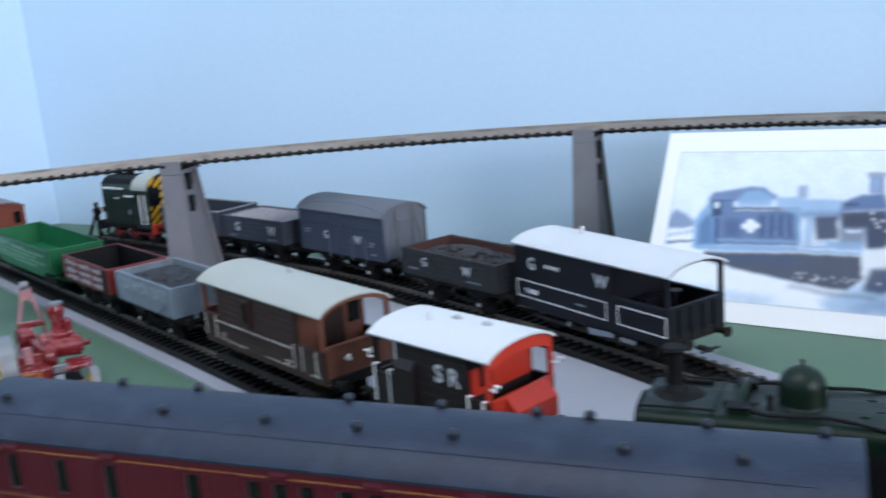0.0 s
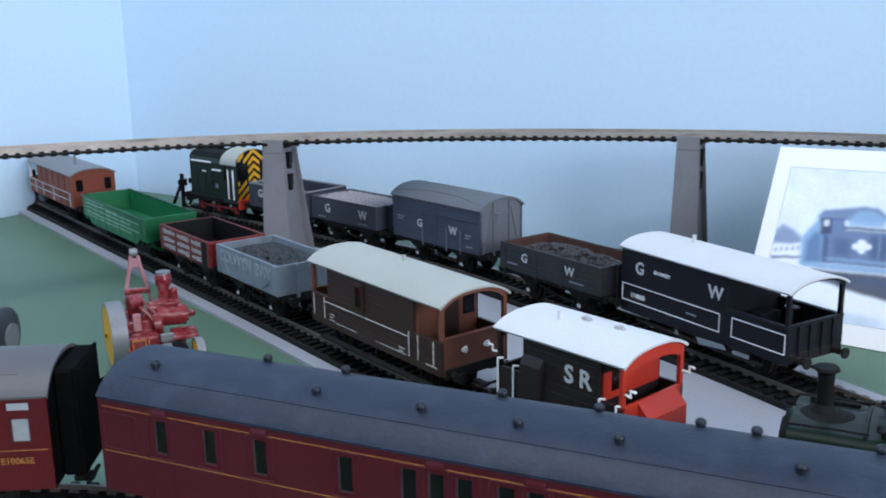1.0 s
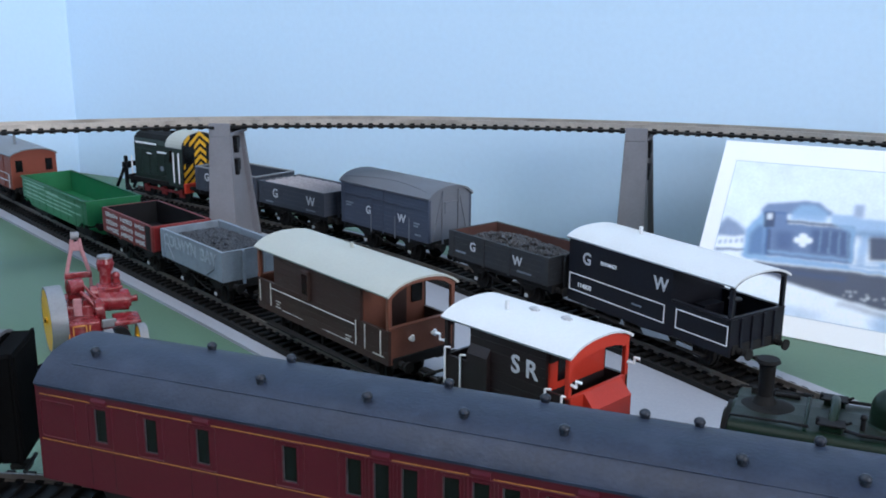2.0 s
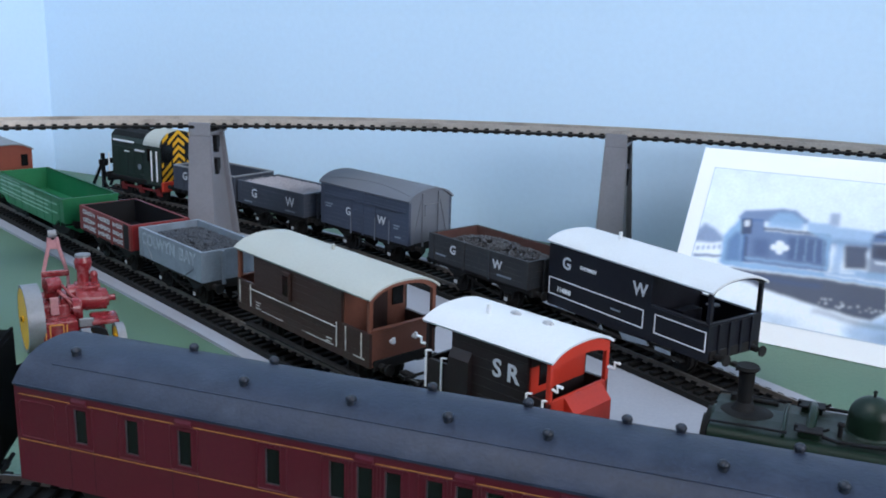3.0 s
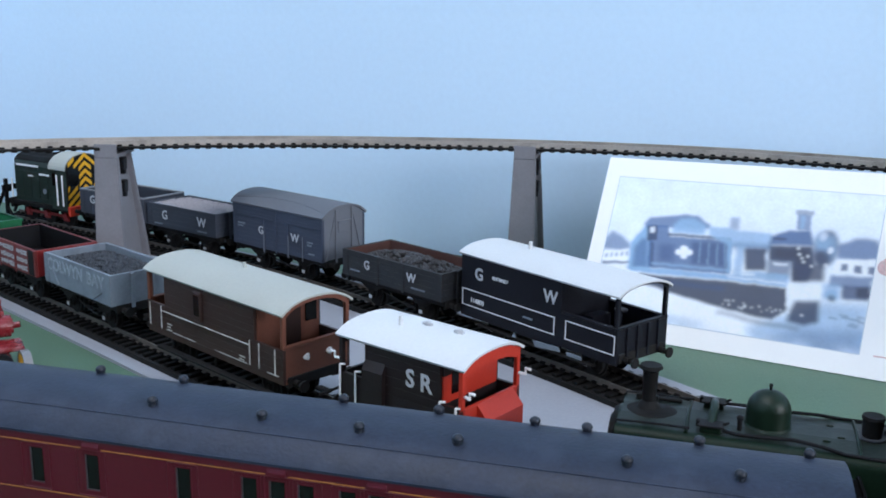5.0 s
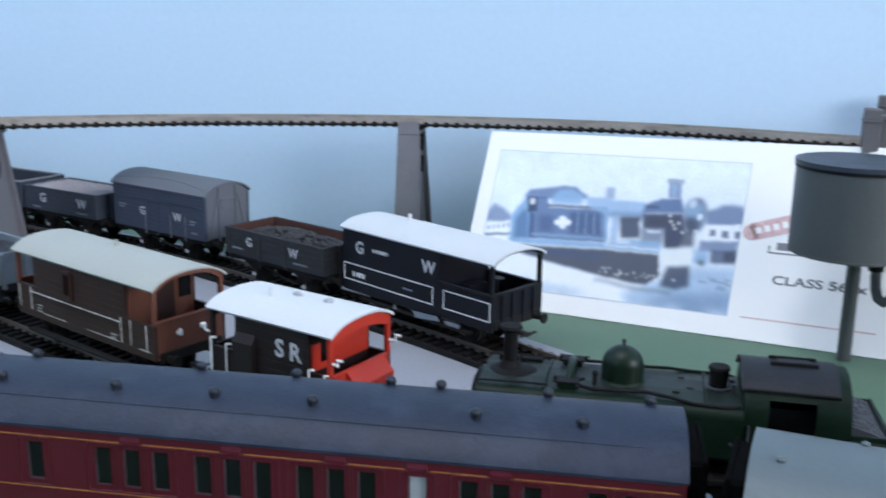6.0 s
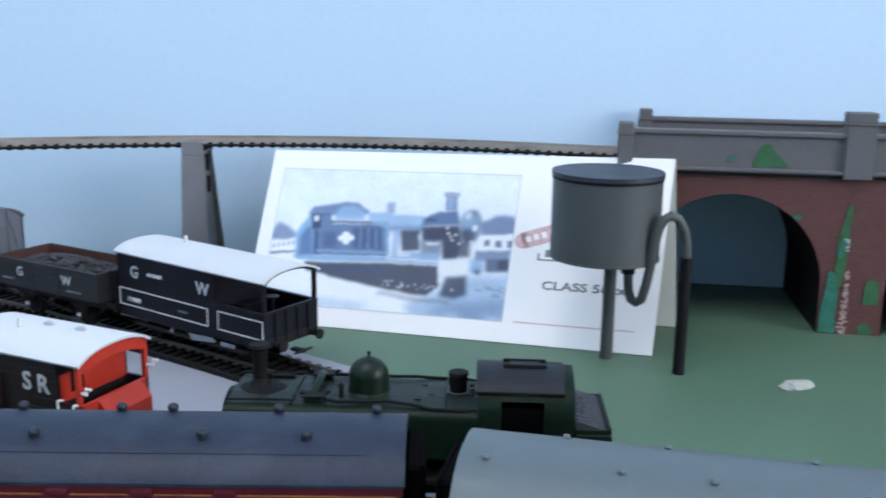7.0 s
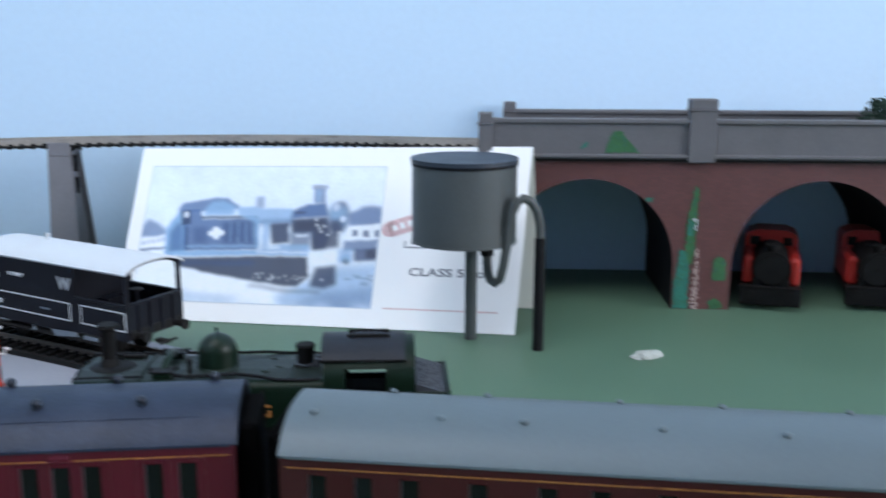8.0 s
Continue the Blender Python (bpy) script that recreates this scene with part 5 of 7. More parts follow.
# --- tank engine behind the coaches
v = thing("tank_engine", at_rail(0.0225, 0.0640, -3.0), "dusty green pannier tank engine with black chimney and slate cab roof", "locomotive")
boxpart("running_plate", LOCO_BLACK, v, -56, 60, -15.5, 15.5, 12, 14, bevel=0.3)
for s in (-1, 1):
    bm = bmesh.new()
    shoulder = [(s * (11.8 + 3.2 * math.sin(a)), 31.6 + 3.4 * math.cos(a)) for a in [math.pi / 2 * i / 6 for i in range(7)]][::-1]
    prism(bm, [(s * 4.5, 19), (s * 13.5, 19), (s * 15, 20.5)] + shoulder + [(s * 4.5, 35.3)], -53.6, 22)
    tank = part("pannier_tank", bm, TANK_GREEN, v, "dark green side tank with rounded shoulder", smooth=True)
    for x in (-52.5, -31, -4, 19):
        bm = bmesh.new()
        rod(bm, (x, s * 14.9, 25), (x, s * 15.25, 25), 0.55, 8)
        part("tank_bolt", bm, BUNKER_COAL, tank)
    # wavy pipe and handrail along the tank top
    bm = bmesh.new()
    tube(bm, [(-54.4, s * 11.6, 30.5), (-53.4, s * 11.6, 35.9), (-46, s * 11.8, 36.2), (-40, s * 11.2, 36.1), (-33, s * 11.5, 36.2)], 0.38, 6)
    part("handrail", bm, BLACK, v, "thin black handrail on the tank", smooth=True)
    bm = bmesh.new()
    tube(bm, [(-24, s * 10.6, 36.4), (-20, s * 11.5, 36.1), (-13, s * 11.2, 36.2), (-5, s * 10.4, 36.3), (2, s * 11.8, 36.0), (8, s * 13.0, 35.2), (17, s * 13.2, 35.0), (21, s * 12.2, 34.9)], 0.55, 8)
    part("tank_pipe", bm, BLACK, v, "dark wavy pipe on the tank top", smooth=True)
for x0, x1 in ((-53.2, -34.4), (-33.6, 11.4), (12.4, 21.6)):
    bm = bmesh.new()
    prism(bm, [(-11.6, 35.0), (-4, 35.75), (4, 35.75), (11.6, 35.0), (11.4, 34.5), (-11.4, 34.5)], x0, x1)
    part("tank_top", bm, LOCO_GREEN_TOP, v, "dusty grey-green tank top plate")
for x in (-34.0, 11.9):
    bm = bmesh.new()
    tube(bm, [(x, y, 36.05 - 0.0062 * y * y) for y in (-12.4, -9, -4.5, 0, 4.5, 9, 12.4)], 0.5, 6)
    part("tank_strap", bm, LOCO_GREEN, v, "raised strap across the tanks", smooth=True)
bm = bmesh.new()
rod(bm, (-54, 0, 25), (24, 0, 25), 10.6, 28)
part("boiler", bm, LOCO_GREEN, v, smooth=True)
bm = bmesh.new()
rod(bm, (-55.4, 0, 24.5), (-53, 0, 24.5), 10.4, 28)
rod(bm, (-56.4, 0, 24.5), (-55.4, 0, 24.5), 8.0, 24)
part("smokebox", bm, LOCO_BLACK, v, "sooty black smokebox", smooth=True)
bm = bmesh.new()
bmesh.ops.create_uvsphere(bm, u_segments=24, v_segments=12, radius=1, matrix=Matrix.Translation((-44.6, 0, 35.2)) @ Matrix.Diagonal((8.0, 6.6, 1.5, 1)))
part("smokebox_top", bm, LOCO_BLACK, v, "sooty oval smokebox top between the tanks", smooth=True)
bm = bmesh.new()
rod(bm, (-45.6, 0, 35.8), (-45.6, 0, 38.6), 3.9, 20, 2.2)
rod(bm, (-45.6, 0, 38.4), (-45.6, 0, 47.8), 2.1, 20, 2.3)
rod(bm, (-45.6, 0, 47.8), (-45.6, 0, 48.7), 2.4, 20, 3.5)
rod(bm, (-45.6, 0, 48.7), (-45.6, 0, 49.6), 3.5, 20, 3.1)
part("chimney", bm, LOCO_BLACK, v, "black capped chimney", smooth=True)
bm = bmesh.new()
for q in (-2.2, 2.6):
    rod(bm, (-47.0 + q, 8.0, 35.2), (-47.0 + q, 8.0, 37.2), 0.9, 10)
box(bm, -43.5, -36.5, 8.4, 10.2, 35.2, 36.4, bevel=0.3)
part("lamp_iron", bm, LOCO_BLACK, v, "small black fittings beside the chimney")
bm = bmesh.new()
rod(bm, (-12, 0, 34), (-12, 0, 40.5), 6.3, 28, 6.1)
ball(bm, (-12, 0, 40.5), 6.1, 1, 1, 0.95, 28)
rod(bm, (-12, 0, 35.2), (-12, 0, 36.2), 7.0, 28, 6.3)
dome = part("dome", bm, LOCO_GREEN, v, "glossy green steam dome", smooth=True)
bm = bmesh.new()
rod(bm, (-12, 0, 46.0), (-12, 0, 47.6), 0.4, 8)
ball(bm, (-12, 0, 47.6), 0.6, seg=8)
part("finial", bm, BLACK, dome)
for x0, x1, za, zb in ((2.7, 6.0, 27.0, 27.8), (2.7, 3.6, 24.0, 27.8), (2.7, 6.0, 23.9, 24.7), (5.1, 6.0, 23.9, 26.0)):
    boxpart("gold_mark", GOLD, v, x0, x1, -15.3, -14.9, za, zb, bevel=0.1, label="worn gold letter stroke")
# tank fillers joined by a cross pipe
bm = bmesh.new()
tube(bm, [(-27.5, -8.5, 36.2), (-27.0, -5.5, 38.6), (-26.8, 0, 39.2), (-27.0, 5.5, 38.6), (-27.5, 8.5, 36.2)], 1.25, 10)
part("cross_pipe", bm, LOCO_GREEN, v, "green pipe arching between the tanks", smooth=True)
for s in (-1, 1):
    bm = bmesh.new()
    box(bm, -30.2, -24.4, s * 9.2 - 2.0, s * 9.2 + 2.0, 35.0, 37.0, bevel=0.4)
    filler = part("tank_filler", bm, LOCO_GREEN, v, "square water filler")
    bm = bmesh.new()
    box(bm, -30.9, -23.7, s * 9.2 - 2.5, s * 9.2 + 2.5, 37.0, 37.6, bevel=0.2)
    box(bm, -31.4, -30.4, s * 9.2 - 0.9, s * 9.2 + 0.9, 36.4, 38.4, bevel=0.2)
    rod(bm, (-23.9, s * 9.2, 37.5), (-22.4, s * 9.2, 38.3), 0.4, 6)
    part("filler_lid", bm, BLACK, filler, "dark hinged lid")
bm = bmesh.new()
rod(bm, (-19.6, -6.2, 35.2), (-19.6, -6.2, 38.6), 0.7, 10)
ball(bm, (-19.6, -6.2, 39.0), 1.0, seg=10)
part("tank_valve", bm, BLACK, v, "small dark upright valve", smooth=True)
for x, y in ((3.5, -6.6), (5.0, 5.0), (7.5, -3.0)):
    bm = bmesh.new()
    box(bm, x - 1.0, x + 1.0, y - 0.35, y + 0.35, 35.2, 36.1, bevel=0.15)
    part("lifting_eye", bm, LOCO_GREEN, v)
bm = bmesh.new()
rod(bm, (15.5, 0, 35.4), (15.5, 0, 36.2), 4.6, 20, 3.2)
rod(bm, (15.5, 0, 36.0), (15.5, 0, 41.6), 2.6, 18, 2.9)
rod(bm, (15.5, 0, 41.6), (15.5, 0, 42.4), 3.2, 18, 2.9)
valve = part("safety_valve", bm, LOCO_BLACK, v, "dark safety valve cover with flared base", smooth=True)
bm = bmesh.new()
rod(bm, (15.5, 0, 35.9), (15.5, 0, 36.35), 3.9, 20)
part("valve_ring", bm, BUNKER_COAL, valve, "dull grey ring at the foot")
bm = bmesh.new()
rod(bm, (19.6, -3.2, 35), (19.6, -3.2, 38.4), 0.8, 10)
rod(bm, (19.6, 2.6, 35), (19.6, 2.6, 37.6), 0.8, 10)
part("whistle", bm, BUNKER_COAL, v, "small dull whistles ahead of the cab", smooth=True)
# cab: sheets, pillars, curved shoulders and a separate roof plate
shell = [(14.6 * math.sin(a), 33.0 + 11.6 * math.cos(a)) for a in [math.pi / 2 * (1 - 2 * i / 20) for i in range(21)]]
for xa, xb in ((21.8, 23.0), (46.0, 50.0)):
    bm = bmesh.new()
    prism(bm, [(-14.6, 14), (14.6, 14)] + shell, xa, xb)
    part("cab_end_sheet", bm, TANK_GREEN, v, "dark green curved cab end", smooth=True)
for s in (-1, 1):
    bm = bmesh.new()
    box(bm, 23.0, 46.0, s * 14.2 - 0.4, s * 14.2 + 0.4, 14, 27.5)
    for x0, x1, y_most in ((23.0, 28.5, 15), (41.0, 46.0, 15), (28.5, 41.0, 13.2)):
        if y_most > 14:
            box(bm, x0, x1, s * 14.2 - 0.4, s * 14.2 + 0.4, 27.5, 33.0)
        rim = [(s * abs(y), z) for y, z in shell if 10.5 <= y <= y_most]
        prism(bm, rim + [(y * 0.94, z - 0.5) for y, z in rim[::-1]], x0, x1)
    part("cab_side", bm, TANK_GREEN, v, "dark green cab side with open window", smooth=True)
    bm = bmesh.new()
    tube(bm, [(23.4, s * 15.1, 17), (23.4, s * 15.1, 31)], 0.35, 6)
    part("cab_handrail", bm, BUNKER_COAL, v)
boxpart("cab_inside", GANGWAY, v, 23.2, 45.8, -12.5, 12.5, 14.2, 26.0, label="black cab interior fittings")
bm = bmesh.new()
lid = [(y, z) for y, z in shell if abs(y) <= 12.6]
prism(bm, [(y * 1.02, z + 0.75) for y, z in lid] + [(y, z + 0.02) for y, z in lid[::-1]], 21.0, 47.0)
cab_roof = part("cab_roof", bm, CAB_SLATE, v, "dull slate cab roof", smooth=True)
for s in (-1, 1):
    bm = bmesh.new()
    yy, zz = lid[0]
    tube(bm, [(21.2, s * abs(yy) * 1.03, zz + 0.7), (46.8, s * abs(yy) * 1.03, zz + 0.7)], 0.42, 6)
    part("rain_strip", bm, LOCO_BLACK, cab_roof)
    bm = bmesh.new()
    box(bm, 29, 42, s * 2.6 - 0.4, s * 2.6 + 0.4, 44.6, 46.1, bevel=0.15)
    part("roof_runner", bm, LOCO_BLACK, cab_roof)
boxpart("roof_shutter", CAB_SLATE, cab_roof, 31, 40, -2.1, 2.1, 44.8, 45.7, bevel=0.2)
bm = bmesh.new()
box(bm, 50.0, 61, -14.6, 14.6, 14, 29.6, bevel=0.6)
part("bunker", bm, LOCO_GREEN, v, "green coal bunker")
bm = bmesh.new()
prism(bm, [(50.2, 29.4), (59.6, 29.4), (59.6, 30.4), (50.2, 33.2)], -13.6, 13.6, axis="y")
part("bunker_cover", bm, BUNKER_COAL, v, "flat dull grey coal moulding in the bunker")
bm = bmesh.new()
box(bm, 59.7, 60.8, -14.4, 14.4, 29.4, 31.4, bevel=0.3)
for s in (-1, 1):
    box(bm, 50.1, 59.8, s * 14.1 - 0.4, s * 14.1 + 0.4, 29.4, 31.0, bevel=0.2)
part("bunker_rim", bm, LOCO_GREEN, v, "green rim round the coal")
rng = random.Random(4)
bm = bmesh.new()
for _ in range(90):
    x = rng.uniform(51.0, 58.8)
    bmesh.ops.create_icosphere(bm, subdivisions=1, radius=rng.uniform(0.4, 0.9), matrix=Matrix.Translation((x, rng.uniform(-12.4, 12.4), 32.9 - (x - 50.2) * 0.29)))
part("bunker_coal", bm, BUNKER_COAL, v, "grey moulded coal")["kind"] = "stuff"
for x in (-30, -4, 24):
    for s in (-1, 1):
        bm = bmesh.new()
        rod(bm, (x, s * 7.4, 9), (x, s * 9.6, 9), 9, 24)
        part("driving_wheel", bm, UNDER, v, smooth=True)
boxpart("main_frame", UNDER, v, -52, 56, -6.5, 6.5, 5, 14)
buffers(v, 116, 12.5)
for s in (-1, 1):
    boxpart("buffer_beam", LOCO_BLACK, v, s * 58 + 2 - 1.2, s * 58 + 2 + 1.2, -15.5, 15.5, 9.5, 15)
bm = bmesh.new()
for x, z, q in ((0.4, 26.2, 1.5), (2.2, 25.4, 1.2), (1.2, 24.2, 1.6), (2.9, 23.6, 1.3)):
    box(bm, x, x + q, -15.35, -14.95, z, z + 0.9, bevel=0.1)
part("transfer", bm, GOLD, v, "small gold transfer on the tank")

# --- die-cast traction engine with a jib, on the grass
v = thing("traction_engine", pose(-0.3261, 0.1121, 0.0, 0, 0, 44.4), "red die-cast traction engine with jib and yellow wheels", "toy engine")
AXLE = Vector((0.993, 0.118, 0))


def iron_wheel(c, r, width, spokes):
    """A cast wheel with bare rim and yellow spoked face; the axle runs along AXLE away from the face."""
    turn = Matrix.Translation(c) @ AXLE.to_track_quat("Z", "Y").to_matrix().to_4x4()
    bm = bmesh.new()
    n = 40
    ring = [[bm.verts.new((q * math.cos(2 * math.pi * i / n), q * math.sin(2 * math.pi * i / n), z)) for q, z in ((r, 0), (r, width), (r - 1.3, width), (r - 1.3, 0))] for i in range(n)]
    for i in range(n):
        for k in range(4):
            bm.faces.new((ring[i][k], ring[i][(k + 1) % 4], ring[(i + 1) % n][(k + 1) % 4], ring[(i + 1) % n][k]))
    bmesh.ops.recalc_face_normals(bm, faces=bm.faces)
    bmesh.ops.transform(bm, matrix=turn, verts=bm.verts)
    rim = part("wheel", bm, ALUMINIUM, v, "bare metal wheel rim", smooth=True)
    bm = bmesh.new()
    for i in range(spokes):
        t = 2 * math.pi * i / spokes
        sp = bmesh.new()
        rod(sp, (0, 0, 0.9), ((r - 1.0) * math.cos(t), (r - 1.0) * math.sin(t), 0.9), 0.75, 6)
        bmesh.ops.transform(sp, matrix=turn, verts=sp.verts)
        part("spoke", sp, WHEEL_YELLOW, rim)
    rod(bm, (0, 0, -0.5), (0, 0, 3), 1.6, 14)
    rod(bm, (0, 0, 1.2), (0, 0, 2.2), r - 1.2, 30)
    rod(bm, (0, 0, 0.1), (0, 0, 1.4), r - 1.25, 40, r - 1.9)
    bmesh.ops.transform(bm, matrix=turn, verts=bm.verts)
    part("wheel_centre", bm, WHEEL_YELLOW, rim, "yellow spoked wheel centre")
    bm = bmesh.new()
    rod(bm, (0, 0, -1.0), (0, 0, -0.4), 1.0, 10)
    bmesh.ops.transform(bm, matrix=turn, verts=bm.verts)
    part("hub_cap", bm, BLACK, rim)


iron_wheel((-0.6, 0.0, 15.2), 15.0, 7.0, 12)
iron_wheel((36.2, -13.0, 6.6), 6.6, 3.6, 8)
iron_wheel((22.0, -17.0, 6.6), 6.6, 3.6, 8)
bm = bmesh.new()
box(bm, 6.9, 21.0, -13.5, 10, 4, 16.2, bevel=0.5)
box(bm, 7.4, 24.0, -2, 22, 4, 20.5, bevel=0.6)
part("tender_body", bm, DIECAST_RED, v, "red riveted body")
bm = bmesh.new()
for x in (9.4, 14.8):
    box(bm, x, x + 0.5, -13.9, -13.4, 8.0, 15.4)
box(bm, 9.4, 15.3, -13.9, -13.4, 14.9, 15.4)
box(bm, 16.2, 16.7, -13.9, -13.4, 9.5, 15.0)
box(bm, 16.2, 18.4, -13.9, -13.4, 9.5, 10.0)
box(bm, 7.6, 8.1, -13.9, -13.4, 8.0, 12.0)
part("lining", bm, paint("orange_gold_lining", (0.62, 0.27, 0.06), 0.45, var=0.1), v, "orange-gold lined panel")
boxpart("side_plate", WORN_PINK, v, 10.6, 14.2, -3.6, -2.1, 16.4, 24.5, bevel=0.3, label="worn pinkish side plate")
bm = bmesh.new()
rod(bm, (9.3, 3.5, 28.2), (15.2, 5.5, 28.2), 3.5, 18)
box(bm, 9.0, 15, 4, 26, 22, 26.0, bevel=0.6)
part("gear_drum", bm, DIECAST_RED, v, "red horizontal gear drum", smooth=True)
bm = bmesh.new()
tube(bm, [(14.0, -0.5, 27), (17, -1.5, 24), (20.5, -2.5, 19)], 0.9, 8)
tube(bm, [(16.0, 1, 29), (19, 0, 25), (22, -1, 22)], 0.7, 8)
box(bm, 15, 20, -1.0, 4, 16, 23, bevel=0.6)
part("lever", bm, DIECAST_RED, v, "worn red levers and gear guard")
bm = bmesh.new()
rod(bm, (19.5, -1.5, 18.5), (22.5, -1.2, 18.5), 4.6, 20)
rod(bm, (18.8, -1.6, 18.5), (19.6, -1.5, 18.5), 2.2, 14)
rod(bm, (18.5, 6, 24), (21.5, 6.4, 24), 3.2, 18)
part("gear", bm, DIECAST_RED, v, "dull red gear wheels", smooth=True)
bm = bmesh.new()
rod(bm, (20.5, 8, 19.6), (35.0, 8, 18.8), 5.0, 26)
rod(bm, (26.2, 8, 19.3), (27.0, 8, 19.25), 5.3, 26)
rod(bm, (35.0, 8, 18.8), (36.0, 8, 18.8), 3.4, 18)
rod(bm, (36.0, 8, 18.8), (39.0, 7.4, 19.2), 1.5, 12)
part("boiler", bm, DIECAST_RED, v, "glossy red cross boiler", smooth=True)
bm = bmesh.new()
box(bm, 22, 33, 9, 18, 22, 25.4, bevel=0.6)
box(bm, 24.6, 31.5, 5.4, 10, 23.2, 25.6, bevel=0.5)
part("saddle", bm, DIECAST_RED, v)
bm = bmesh.new()
rod(bm, (26.2, 17, 23), (26.4, 17, 31.5), 2.8, 18, 2.6)
rod(bm, (26.4, 17, 31.0), (26.6, 17, 34.8), 3.3, 18, 4.1)
rod(bm, (26.6, 17, 34.8), (26.7, 17, 37.2), 3.9, 18, 3.4)
part("chimney", bm, DIECAST_RED, v, "red stepped chimney", smooth=True)
bm = bmesh.new()
rod(bm, (26.7, 17, 37.1), (26.7, 17, 38.2), 3.5, 18)
part("chimney_cap", bm, ALUMINIUM, v, "bare metal chimney cap", smooth=True)
bm = bmesh.new()
rod(bm, (30.8, 16, 24), (30.8, 16, 28.4), 2.0, 14, 1.6)
ball(bm, (30.8, 16, 28.4), 2.0)
part("valve_dome", bm, DIECAST_RED, v, smooth=True)
bm = bmesh.new()
for x0 in (9.6, 20.4):
    tube(bm, [(x0, 29.5, 20), (x0, 29.8, 26.5), (15.0 + (x0 - 15.0) * 0.42, 30.2, 39.0), (15.0 + (x0 - 15.0) * 0.30, 30.3, 44.0)], 0.95, 8)
box(bm, 12.4, 17.4, 29.6, 30.8, 38.4, 42.8, bevel=0.3)
part("jib", bm, WORN_PINK, v, "faded pink-red jib frame", smooth=True)
boxpart("jib_beam", DIECAST_RED, v, 9.0, 21.0, 28.6, 31.0, 25.2, 28.0, bevel=0.4, label="red jib foot beam")
bm = bmesh.new()
rod(bm, (13.0, 30.3, 45.6), (16.6, 30.3, 45.6), 2.0, 16)
part("pulley", bm, ALUMINIUM, v, "bare metal pulley", smooth=True)
bm = bmesh.new()
box(bm, 27, 38.5, -10, 4, 12.0, 14.0, bevel=0.5)
box(bm, 24, 33, -12, -2, 4, 10, bevel=0.6)
part("front_platform", bm, DIECAST_RED, v, "red front platform")
boxpart("front_plate", ALUMINIUM, v, 21.6, 28.0, -9.5, -8.4, 11.6, 15.6, bevel=0.4, label="bare metal plate")
bm = bmesh.new()
prism(bm, [(28 + 5.5 * math.cos(math.pi * i / 12), 7.5 + 5.0 * math.sin(math.pi * i / 12)) for i in range(13)], -13.5, -11.5, axis="y")
part("mudguard", bm, BLACK, v, "black curved guard")
boxpart("front_lining", MATS["orange_gold_lining"], v, 29.5, 33.5, -13.9, -13.4, 7.4, 8.0)

# --- dark engine model beside it
v = thing("toy_engine", pose(-0.3940, 0.0950, 0.0, 0, 0, 20), "dark slate die-cast engine standing on the green board", "toy engine")
bm = bmesh.new()
rod(bm, (-40, 0, 13), (17, 0, 13), 12.8, 28)
ball(bm, (17, 0, 13), 12.8, 0.25, 1, 1, 24)
part("boiler", bm, paint("slate_die_cast", (0.045, 0.052, 0.062), 0.45, var=0.2), v, smooth=True)
bm = bmesh.new()
rod(bm, (19.5, 0, 12), (20.6, 0, 12), 6.0, 20)
part("boiler_front", bm, GREY_ROOF, v, "pale round boiler front", smooth=True)
bm = bmesh.new()
rod(bm, (0, 0, 24), (0, 0, 33), 4, 16, 4.4)
rod(bm, (0, 0, 33), (0, 0, 35.5), 7, 18, 6.0)
part("chimney", bm, BLACK, v, "black chimney with a wide cap", smooth=True)
boxpart("base", BLACK, v, -40, 14, -9, 9, 0, 4, bevel=0.5)

# --- water tower
v = thing("water_tower", pose(0.1085, 0.2190, 0), "grey round water tank on a column with a bent filling pipe", "water tower")
bm = bmesh.new()
rod(bm, (0, 0, 50.8), (0, 0, 88.5), 24.9, 64)
part("tank", bm, TANK_GREY, v, "matt grey drum tank", smooth=True)
bm = bmesh.new()
rod(bm, (0, 0, 88.2), (0, 0, 90.2), 25.5, 64)
part("lid", bm, TANK_LID, v, "slate blue flat lid", smooth=True)
bm = bmesh.new()
rod(bm, (0, 0, 86.9), (0, 0, 88.3), 25.3, 64)
part("lid_band", bm, BLACK, v, "black band under the lid", smooth=True)
bm = bmesh.new()
rod(bm, (0, 0, 50.2), (0, 0, 51.2), 25.15, 64)
part("base_band", bm, TANK_GREY, v, smooth=True)
bm = bmesh.new()
rod(bm, (4, 3, 0), (4, 3, 48), 3.0, 18)
part("column", bm, TANK_GREY, v, smooth=True)
bm = bmesh.new()
rod(bm, (4, 3, 45.5), (4, 3, 48.5), 4.0, 18, 5.6)
rod(bm, (4, 3, 48.4), (4, 3, 50.8), 6.0, 18)
part("collar", bm, BLACK, v, "black collar under the tank", smooth=True)
bm = bmesh.new()
rod(bm, (33.5, -18, 0), (33.5, -18, 54.5), 2.7, 16)
part("standpipe", bm, BLACK, v, "black standpipe post", smooth=True)
bm = bmesh.new()
pts = [(10, -8, 48), (10, -9, 42), (10.2, -10, 37), (11.2, -11.5, 33.2), (13.2, -13, 32.0), (15.2, -15, 34), (16.4, -17, 41), (17.4, -19, 50), (18.4, -20.5, 61), (19.7, -20.8, 67.5), (21.8, -20.8, 71.8), (24.6, -20.6, 73.6), (28.2, -20, 72.2), (31.4, -19, 67.5), (33.2, -18.2, 60.5), (33.5, -18, 54)]
tube(bm, pts, 2.15, 12)
part("hose", bm, TANK_GREY, v, "grey bent filling pipe", smooth=True)
bm = bmesh.new()
rod(bm, (10, -8, 44.5), (10, -8, 50), 3.2, 14)
part("valve", bm, BLACK, v, smooth=True)

